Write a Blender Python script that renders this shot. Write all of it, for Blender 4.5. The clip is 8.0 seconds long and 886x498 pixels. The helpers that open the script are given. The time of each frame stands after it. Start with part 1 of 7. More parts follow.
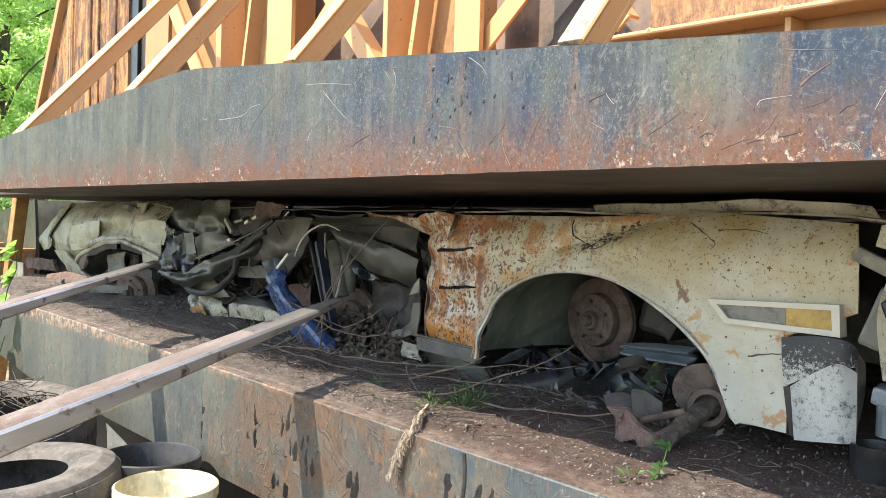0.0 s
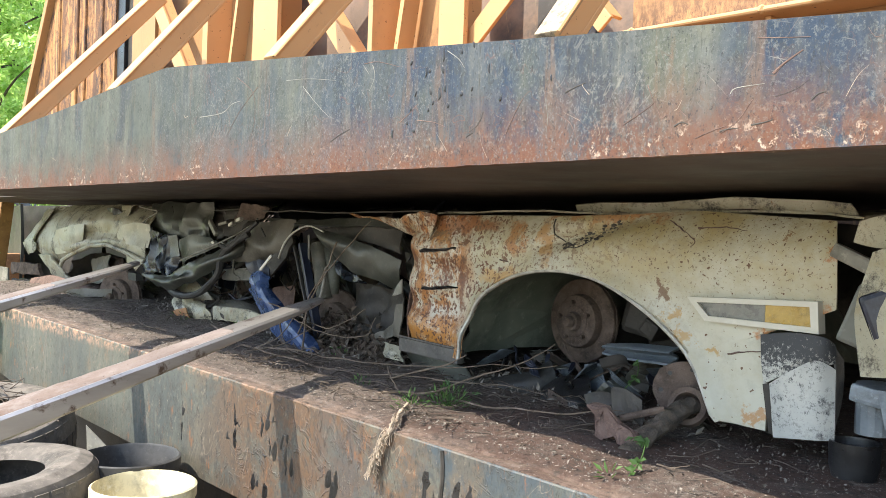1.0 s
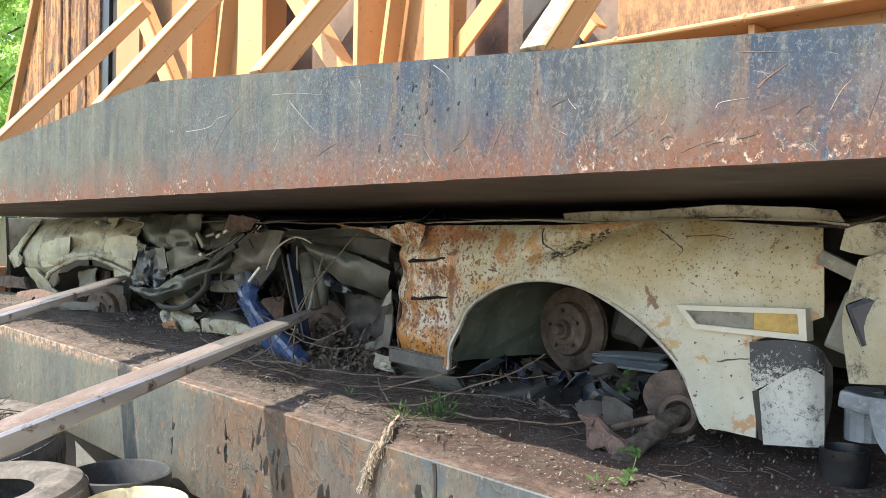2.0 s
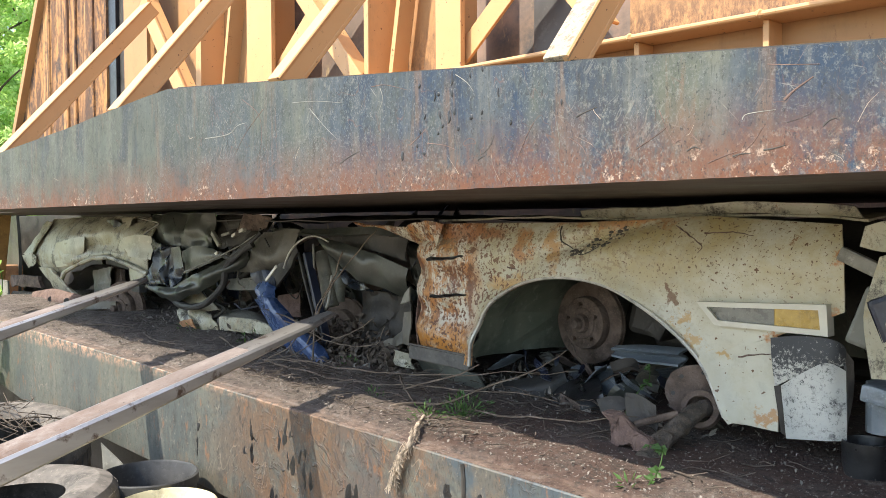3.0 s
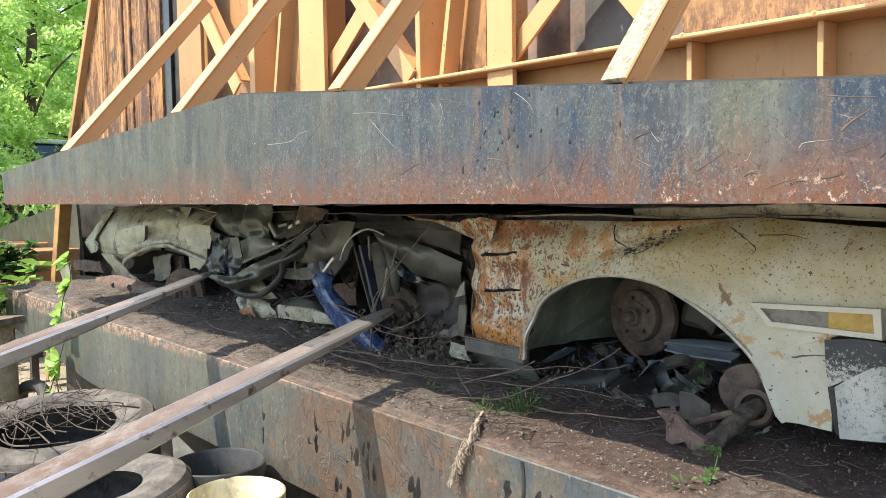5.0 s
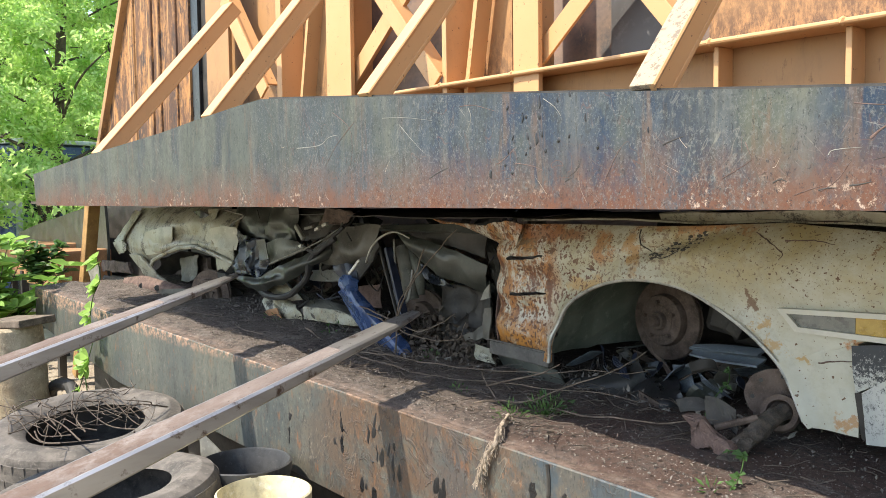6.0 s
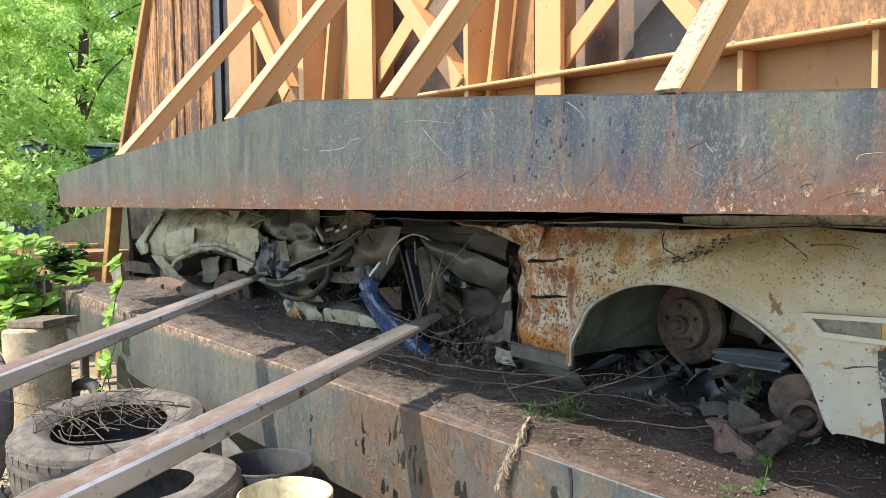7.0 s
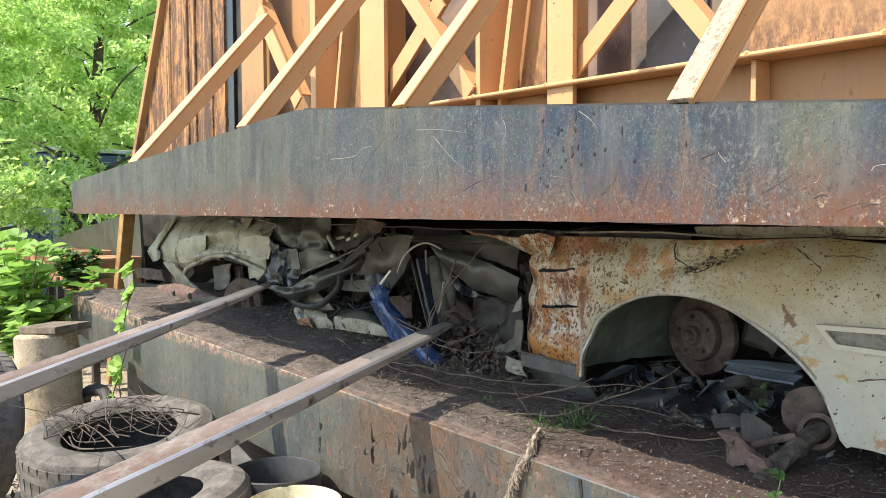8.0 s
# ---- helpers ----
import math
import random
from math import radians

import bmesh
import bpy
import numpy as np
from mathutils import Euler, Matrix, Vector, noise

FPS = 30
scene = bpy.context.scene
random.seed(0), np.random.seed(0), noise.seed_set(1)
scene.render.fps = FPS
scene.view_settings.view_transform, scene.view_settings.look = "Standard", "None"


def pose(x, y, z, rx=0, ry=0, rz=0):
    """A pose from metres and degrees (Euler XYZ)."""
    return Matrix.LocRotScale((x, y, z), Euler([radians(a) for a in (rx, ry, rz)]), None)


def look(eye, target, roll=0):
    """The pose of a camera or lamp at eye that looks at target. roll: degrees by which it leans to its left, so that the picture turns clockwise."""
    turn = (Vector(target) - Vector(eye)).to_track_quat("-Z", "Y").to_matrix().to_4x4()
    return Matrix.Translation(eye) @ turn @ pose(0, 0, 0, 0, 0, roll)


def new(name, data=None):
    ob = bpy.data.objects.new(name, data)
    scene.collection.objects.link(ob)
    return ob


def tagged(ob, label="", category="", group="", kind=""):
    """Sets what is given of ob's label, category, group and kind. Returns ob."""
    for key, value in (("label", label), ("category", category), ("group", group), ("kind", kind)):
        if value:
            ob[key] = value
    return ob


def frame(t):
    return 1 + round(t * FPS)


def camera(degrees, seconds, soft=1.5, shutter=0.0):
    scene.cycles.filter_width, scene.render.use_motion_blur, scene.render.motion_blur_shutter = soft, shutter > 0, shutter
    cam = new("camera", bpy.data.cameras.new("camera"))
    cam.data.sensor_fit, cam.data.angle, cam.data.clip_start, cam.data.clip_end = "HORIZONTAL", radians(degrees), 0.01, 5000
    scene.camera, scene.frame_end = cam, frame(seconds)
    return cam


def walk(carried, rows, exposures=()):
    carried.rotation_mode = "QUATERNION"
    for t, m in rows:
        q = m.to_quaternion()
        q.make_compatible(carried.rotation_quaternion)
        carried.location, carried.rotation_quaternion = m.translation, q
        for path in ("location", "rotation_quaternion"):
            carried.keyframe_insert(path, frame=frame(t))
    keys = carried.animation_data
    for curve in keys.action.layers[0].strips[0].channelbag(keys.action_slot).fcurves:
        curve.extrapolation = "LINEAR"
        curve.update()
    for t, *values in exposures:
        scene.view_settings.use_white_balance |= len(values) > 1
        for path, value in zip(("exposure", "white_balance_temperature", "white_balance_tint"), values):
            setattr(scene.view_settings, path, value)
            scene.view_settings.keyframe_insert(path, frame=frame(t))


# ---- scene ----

cam = camera(53.6, 8.0, soft=0.6)
ROWS = [
    (0.0, -0.0235, 0.1314, 1.2366, 47.0115, -1.5106, -1.7038),
    (0.5, -0.0153, 0.1464, 1.2074, 46.8556, -1.0416, -2.0879),
    (1.0, -0.0105, 0.1556, 1.2052, 46.4467, -0.7572, -1.9445),
    (1.5, -0.0090, 0.1609, 1.2100, 45.9439, -0.3987, -1.5743),
    (3.0, -0.0245, 0.1085, 1.2710, 45.8708, -1.6849, 0.2569),
    (3.5, -0.0280, 0.0782, 1.2967, 46.6596, -2.4309, 0.5954),
    (4.0, -0.0193, 0.0626, 1.3223, 47.3667, -2.9829, 0.6641),
    (4.5, -0.0099, 0.0530, 1.3512, 47.9349, -3.6004, 0.9418),
    (6.0, 0.0039, 0.0180, 1.3637, 50.0584, -3.5932, 0.7457),
    (6.5, 0.0039, 0.0118, 1.3662, 50.6348, -3.5531, 0.6521),
    (7.0, -0.0003, 0.0077, 1.3673, 51.2398, -3.4811, 0.6222),
    (7.5, -0.0006, 0.0094, 1.3657, 51.6384, -3.2092, 0.3133),
    (8.0, -0.0044, 0.0125, 1.3678, 51.9904, -2.9157, 0.3053),
]
walk(cam, [(t, pose(x, y, z, 90 + pitch, roll, yaw)) for t, x, y, z, yaw, pitch, roll in ROWS], [(0.0, 1.88, 7000, 8), (1.5, 1.91, 7000, 8), (3.0, 1.77, 7000, 8), (4.5, 1.68, 7000, 8), (6.0, 1.56, 7000, 8), (8.0, 1.54, 7000, 8)])

# ---- light ----
SUN_FROM = Vector((-0.28, -0.66, 1.0)).normalized()
sun = new("sun", bpy.data.lights.new("sun", "SUN"))
sun.data.energy, sun.data.angle, sun.data.color = 2.8, radians(0.6), (1.0, 0.95, 0.86)
sun.matrix_basis = look(SUN_FROM * 30, (0, 0, 0))
world = bpy.data.worlds.new("world")
scene.world = world
world.use_nodes = True
wn = world.node_tree.nodes
sky = wn.new("ShaderNodeTexSky")
sky.sky_type, sky.sun_disc = "NISHITA", False
sky.sun_elevation = math.asin(SUN_FROM.z)
sky.sun_rotation = math.atan2(SUN_FROM.x, SUN_FROM.y)
wn["Background"].inputs["Strength"].default_value = 0.15
world.node_tree.links.new(sky.outputs[0], wn["Background"].inputs["Color"])


# ---- materials ----
class Mat:
    """A small builder for one node material; textures use object coordinates in metres."""

    def __init__(self, name, rough=0.7, metal=0.0):
        self.m = bpy.data.materials.new(name)
        self.m.use_nodes = True
        self.t = self.m.node_tree
        self.b = self.t.nodes["Principled BSDF"]
        self.b.inputs["Roughness"].default_value = rough
        self.b.inputs["Metallic"].default_value = metal
        self.co = self.t.nodes.new("ShaderNodeTexCoord").outputs["Object"]
        self.col = None

    def node(self, kind, **sockets):
        n = self.t.nodes.new(kind)
        for k, v in sockets.items():
            if isinstance(v, bpy.types.NodeSocket):
                self.t.links.new(v, n.inputs[k])
            else:
                n.inputs[k].default_value = v
        return n

    def mapped(self, scale=(1, 1, 1), turn=(0, 0, 0)):
        turned = self.node("ShaderNodeMapping", Vector=self.co, Rotation=turn).outputs[0] if any(turn) else self.co
        return self.node("ShaderNodeMapping", Vector=turned, Scale=scale).outputs[0]

    def noise(self, scale, detail=4.0, rough=0.55, stretch=(1, 1, 1), turn=(0, 0, 0), twist=0.0):
        return self.node("ShaderNodeTexNoise", Vector=self.mapped(stretch, turn), Scale=scale, Detail=detail, Roughness=rough, Distortion=twist).outputs["Fac"]

    def ramp(self, fac, lo, hi):
        n = self.node("ShaderNodeMapRange", Value=fac)
        n.inputs["From Min"].default_value, n.inputs["From Max"].default_value = lo, hi
        return n.outputs[0]

    def math(self, op, a, b):
        n = self.t.nodes.new("ShaderNodeMath")
        n.operation = op
        n.use_clamp = True
        for i, v in enumerate((a, b)):
            if isinstance(v, bpy.types.NodeSocket):
                self.t.links.new(v, n.inputs[i])
            else:
                n.inputs[i].default_value = v
        return n.outputs[0]

    def line(self, fac, width):
        return self.math("MULTIPLY", self.ramp(fac, 0.5 - width, 0.5), self.ramp(fac, 0.5 + width, 0.5))

    def axis(self, name, lo, hi):
        sep = self.node("ShaderNodeSeparateXYZ", Vector=self.co)
        return self.ramp(sep.outputs[name], lo, hi)

    def base(self, a, b, fac):
        n = self.t.nodes.new("ShaderNodeMixRGB")
        n.inputs[1].default_value, n.inputs[2].default_value = (*a, 1), (*b, 1)
        self.t.links.new(fac, n.inputs[0])
        self.col = n.outputs[0]
        return self

    def over(self, c, fac):
        n = self.t.nodes.new("ShaderNodeMixRGB")
        self.t.links.new(self.col, n.inputs[1])
        n.inputs[2].default_value = (*c, 1)
        self.t.links.new(fac, n.inputs[0])
        self.col = n.outputs[0]
        return self

    def done(self, bump=None, strength=0.3, dist=0.004, rough=None):
        if self.col is not None:
            self.t.links.new(self.col, self.b.inputs["Base Color"])
        if bump is not None:
            n = self.node("ShaderNodeBump", Height=bump, Strength=strength, Distance=dist)
            self.t.links.new(n.outputs[0], self.b.inputs["Normal"])
        if rough is not None:
            self.t.links.new(rough, self.b.inputs["Roughness"])
        return self.m


def plain(name, a, b, scale=20, rough=0.7, metal=0.0, bump=0.4, dist=0.003, stain=0.8):
    m = Mat(name, rough, metal)
    n = m.noise(scale)
    m.base(a, b, m.ramp(n, 0.35, 0.65))
    dark = tuple(0.35 * c for c in a)
    pale = tuple(min(0.8, 1.55 * c) for c in b)
    m.over(dark, m.math("MULTIPLY", m.ramp(m.noise(scale * 0.6, 7, 0.75), 0.5, 0.68), stain))
    m.over(pale, m.math("MULTIPLY", m.ramp(m.noise(scale * 5, 5, 0.7), 0.56, 0.7), stain * 0.7))
    return m.done(m.noise(scale * 4, 7, 0.7), bump, dist, m.ramp(m.noise(scale), 0.5 - 1.8 * rough, 2.3 - 1.8 * rough))


def make_beam_paint():
    m = Mat("weathered_blue_steel_paint", 0.5)
    right = m.axis("X", -2.6, -1.3)
    m.base((0.076, 0.084, 0.064), (0.048, 0.057, 0.05), m.ramp(m.noise(7, 6, 0.65, (1, 1, 0.14)), 0.38, 0.62))
    m.over((0.014, 0.03, 0.056), m.math("MULTIPLY", m.ramp(m.noise(5, 7, 0.65, (1, 1, 0.45)), 0.37, 0.52), right))
    m.over((0.06, 0.073, 0.082), m.math("MULTIPLY", m.ramp(m.noise(8, 7, 0.7, (1, 1, 0.4)), 0.46, 0.6), m.math("MULTIPLY", right, 0.8)))
    m.over((0.022, 0.03, 0.042), m.math("MULTIPLY", m.ramp(m.noise(6, 6, 0.7, (1, 1, 0.3)), 0.54, 0.62), 0.7))
    m.over((0.14, 0.14, 0.115), m.math("MULTIPLY", m.ramp(m.noise(16, 7, 0.7, (1, 1, 0.09)), 0.52, 0.7), 0.55))
    m.over((0.13, 0.08, 0.05), m.math("MULTIPLY", m.ramp(m.noise(17, 6, 0.7, (1, 1, 0.1), (0, 0, 0), 0.3), 0.57, 0.66), 0.55))
    m.over((0.025, 0.026, 0.026), m.math("MULTIPLY", m.ramp(m.noise(40, 5, 0.7, (1, 1, 0.18)), 0.6, 0.68), 0.7))
    m.over((0.12, 0.055, 0.042), m.math("MULTIPLY", m.line(m.noise(11, 3, 0.5, (1, 1, 0.35), (0, 0.4, 0), 0.5), 0.006), m.math("MULTIPLY", m.ramp(m.noise(5, 3), 0.5, 0.58), 0.5)))
    m.over((0.2, 0.19, 0.16), m.math("MULTIPLY", m.line(m.noise(22, 2, 0.5, (1, 1, 0.25), (0, -0.6, 0), 0.3), 0.006), m.math("MULTIPLY", m.ramp(m.noise(6, 3), 0.55, 0.62), 0.5)))
    m.over((0.034, 0.038, 0.036), m.math("MULTIPLY", m.ramp(m.noise(38, 9, 0.85, (1, 1, 0.6)), 0.5, 0.6), 0.65))
    m.over((0.17, 0.17, 0.15), m.math("MULTIPLY", m.ramp(m.noise(130, 5, 0.8, (1, 1, 0.7)), 0.53, 0.61), m.math("MULTIPLY", m.ramp(m.noise(6, 6, 0.7), 0.42, 0.62), 0.5)))
    m.over((0.11, 0.05, 0.032), m.math("MULTIPLY", m.line(m.noise(10, 3, 0.6, (1, 1, 0.5), (0, 0.7, 0), 1.4), 0.007), m.math("MULTIPLY", m.math("MULTIPLY", m.axis("Z", 1.5, 1.4), 0.7), m.ramp(m.noise(4, 3), 0.46, 0.56))))
    for turn, col in (((0, 0.75, 0), (0.32, 0.3, 0.26)), ((0, -0.6, 0), (0.26, 0.16, 0.11)), ((0, 1.25, 0), (0.3, 0.28, 0.24)), ((0, 0.25, 0), (0.17, 0.08, 0.055))):
        m.over(col, m.math("MULTIPLY", m.ramp(m.noise(220, 3, 0.6, (1, 1, 0.045), turn), 0.655, 0.69), m.math("MULTIPLY", m.ramp(m.noise(3.2, 4, 0.6), 0.5, 0.6), 0.5)))
    m.over((0.12, 0.062, 0.043), m.math("MULTIPLY", m.ramp(m.noise(4, 8, 0.75, (1, 1, 0.8)), 0.42, 0.6), m.math("MULTIPLY", m.axis("Z", 1.47, 1.37), 0.75)))
    m.over((0.105, 0.048, 0.03), m.math("MULTIPLY", m.ramp(m.noise(18, 9, 0.85, (1, 1, 0.5)), 0.45, 0.58), m.axis("Z", 1.44, 1.355)))
    m.over((0.11, 0.043, 0.022), m.math("MULTIPLY", m.ramp(m.noise(34, 9, 0.85, (1, 1, 0.6)), 0.45, 0.55), m.axis("Z", 1.385, 1.34)))
    m.over((0.4, 0.3, 0.23), m.math("MULTIPLY", m.ramp(m.noise(75, 5, 0.75), 0.56, 0.63), m.math("MULTIPLY", m.axis("Z", 1.40, 1.345), m.ramp(m.noise(6, 3), 0.47, 0.58))))
    m.over((0.05, 0.025, 0.016), m.math("MULTIPLY", m.ramp(m.noise(55, 8, 0.85), 0.54, 0.62), m.axis("Z", 1.42, 1.35)))
    m.over((0.15, 0.155, 0.15), m.math("MULTIPLY", m.ramp(m.noise(250, 4, 0.75, (1, 1, 0.8)), 0.55, 0.62), m.math("MULTIPLY", m.ramp(m.noise(5, 5, 0.7), 0.36, 0.56), 0.6)))
    m.over((0.014, 0.017, 0.02), m.math("MULTIPLY", m.ramp(m.noise(190, 4, 0.75, (1, 1, 0.6)), 0.58, 0.64), 0.7))
    m.b.inputs["Specular IOR Level"].default_value = 0.35
    return m.done(m.noise(60, 7, 0.7), 0.3, 0.002, m.ramp(m.noise(12), -0.7, 1.0))


def make_deck_paint():
    m = Mat("weathered_green_steel_paint", 0.55)
    m.base((0.098, 0.104, 0.088), (0.062, 0.072, 0.07), m.ramp(m.noise(4, 7, 0.7, (1, 1, 0.3)), 0.4, 0.6))
    m.over((0.15, 0.1, 0.06), m.math("MULTIPLY", m.ramp(m.noise(4.2, 9, 0.8, (1, 1, 0.5)), 0.54, 0.64), 0.8))
    m.over((0.17, 0.16, 0.13), m.math("MULTIPLY", m.ramp(m.noise(20, 6, 0.7, (1, 1, 0.15)), 0.54, 0.72), 0.5))
    m.over((0.105, 0.062, 0.038), m.math("MULTIPLY", m.ramp(m.noise(5, 9, 0.78), 0.4, 0.52), m.math("MULTIPLY", m.axis("X", -2.5, -2.05), m.axis("X", -1.15, -1.5))))
    m.over((0.045, 0.06, 0.072), m.math("MULTIPLY", m.ramp(m.noise(6, 8, 0.75, (1, 1, 0.7)), 0.47, 0.56), m.axis("X", -1.9, -1.4)))
    m.over((0.028, 0.027, 0.026), m.math("MULTIPLY", m.ramp(m.noise(34, 5, 0.75, (1, 1, 0.3)), 0.6, 0.66), 0.85))
    curl = m.math("MULTIPLY", m.line(m.noise(17, 4, 0.6, (1, 1, 0.5), (0, 0.6, 0), 1.0), 0.03), m.math("MULTIPLY", m.axis("X", -2.35, -2.0), m.ramp(m.noise(3.5, 3), 0.4, 0.55)))
    m.over((0.045, 0.03, 0.024), m.math("MULTIPLY", curl, 0.8))
    m.over((0.3, 0.24, 0.19), m.math("MULTIPLY", m.line(m.noise(14, 2, 0.5, (1, 1, 0.3), (0, -0.5, 0), 0.3), 0.006), m.math("MULTIPLY", m.ramp(m.noise(4, 3), 0.53, 0.6), 0.5)))
    m.over((0.045, 0.045, 0.042), m.math("MULTIPLY", m.ramp(m.noise(30, 9, 0.85, (1, 1, 0.7)), 0.51, 0.6), 0.65))
    m.over((0.24, 0.2, 0.16), m.math("MULTIPLY", m.ramp(m.noise(75, 7, 0.8, (1, 1, 0.6)), 0.57, 0.66), 0.6))
    m.over((0.03, 0.03, 0.029), m.math("MULTIPLY", m.ramp(m.noise(130, 5, 0.8, (1, 1, 0.5)), 0.56, 0.62), 0.7))
    m.over((0.2, 0.085, 0.035), m.math("MULTIPLY", m.ramp(m.noise(26, 8, 0.8, (1, 1, 0.35)), 0.57, 0.64), 0.65))
    m.over((0.36, 0.22, 0.15), m.math("MULTIPLY", m.ramp(m.noise(40, 6, 0.75), 0.47, 0.58), m.axis("Z", 0.77, 0.80)))
    return m.done(m.math("ADD", curl, m.math("MULTIPLY", m.noise(40, 8, 0.75), 0.3)), 0.45, 0.005)


def make_orange():
    m = Mat("orange_machine_paint", 0.55)
    m.base((0.57, 0.305, 0.132), (0.6, 0.335, 0.155), m.ramp(m.noise(3), 0.35, 0.65))
    m.over((0.45, 0.26, 0.13), m.math("MULTIPLY", m.ramp(m.noise(5, 7, 0.75, (1, 1, 0.5)), 0.55, 0.7), 0.5))
    m.over((0.16, 0.075, 0.035), m.ramp(m.noise(60, 3, 0.6), 0.68, 0.71))
    m.over((0.25, 0.12, 0.05), m.math("MULTIPLY", m.ramp(m.noise(22, 7, 0.8), 0.62, 0.7), 0.7))
    return m.done(m.noise(50, 4), 0.12, 0.002)


def make_orange_shaded_worn():
    m = Mat("shaded_stained_orange_paint", 0.6)
    # deeper base than the brace orange: shade on recessed plates, put into the colour
    m.base((0.41, 0.215, 0.088), (0.36, 0.195, 0.085), m.ramp(m.noise(4), 0.35, 0.65))
    low = m.math("MULTIPLY", m.axis("Z", 2.0, 1.78), m.axis("Z", 1.752, 1.762))
    m.over((0.08, 0.045, 0.028), m.math("MULTIPLY", m.ramp(m.noise(40, 9, 0.85, (1, 1, 0.4)), 0.4, 0.56), low))
    m.over((0.27, 0.15, 0.07), m.math("MULTIPLY", m.ramp(m.noise(6, 8, 0.8, (1, 1, 0.35)), 0.5, 0.68), 0.7))
    m.over((0.12, 0.06, 0.03), m.math("MULTIPLY", m.ramp(m.noise(30, 8, 0.8, (1, 1, 0.4)), 0.58, 0.68), 0.8))
    return m.done(m.noise(50, 4), 0.2, 0.002)


def make_chipped():
    m = Mat("chipped_cream_primer", 0.6)
    m.base((0.33, 0.245, 0.15), (0.38, 0.3, 0.2), m.noise(8))
    m.over((0.16, 0.12, 0.085), m.ramp(m.noise(75, 6, 0.75), 0.53, 0.58))
    return m.done(m.noise(70), 0.2, 0.002)


def make_rust_sheet():
    m = Mat("rusted_sheet_steel", 0.8)
    m.base((0.06, 0.03, 0.018), (0.15, 0.07, 0.035), m.ramp(m.noise(5, 9, 0.8, (1, 1, 0.35)), 0.36, 0.62))
    m.over((0.4, 0.19, 0.065), m.ramp(m.noise(11, 9, 0.85, (1, 1, 0.3)), 0.48, 0.58))
    m.over((0.045, 0.03, 0.027), m.ramp(m.noise(7, 9, 0.82, (1, 1, 0.45)), 0.52, 0.6))
    m.over((0.42, 0.22, 0.09), m.math("MULTIPLY", m.ramp(m.noise(14, 6, 0.7, (1, 1, 0.03)), 0.56, 0.63), m.ramp(m.noise(8, 7, 0.8), 0.38, 0.5)))
    return m.done(m.noise(35, 7, 0.75), 0.5, 0.004)


def make_rust_plate():
    m = Mat("grey_brown_rusted_plate", 0.7)
    m.base((0.17, 0.125, 0.1), (0.24, 0.16, 0.12), m.ramp(m.noise(8), 0.35, 0.65))
    m.over((0.07, 0.068, 0.07), m.ramp(m.noise(3.5, 7, 0.7), 0.46, 0.62))
    m.over((0.3, 0.22, 0.13), m.ramp(m.noise(22, 5, 0.7, (1, 1, 0.25)), 0.62, 0.68))
    return m.done(m.noise(40, 5), 0.4, 0.003)


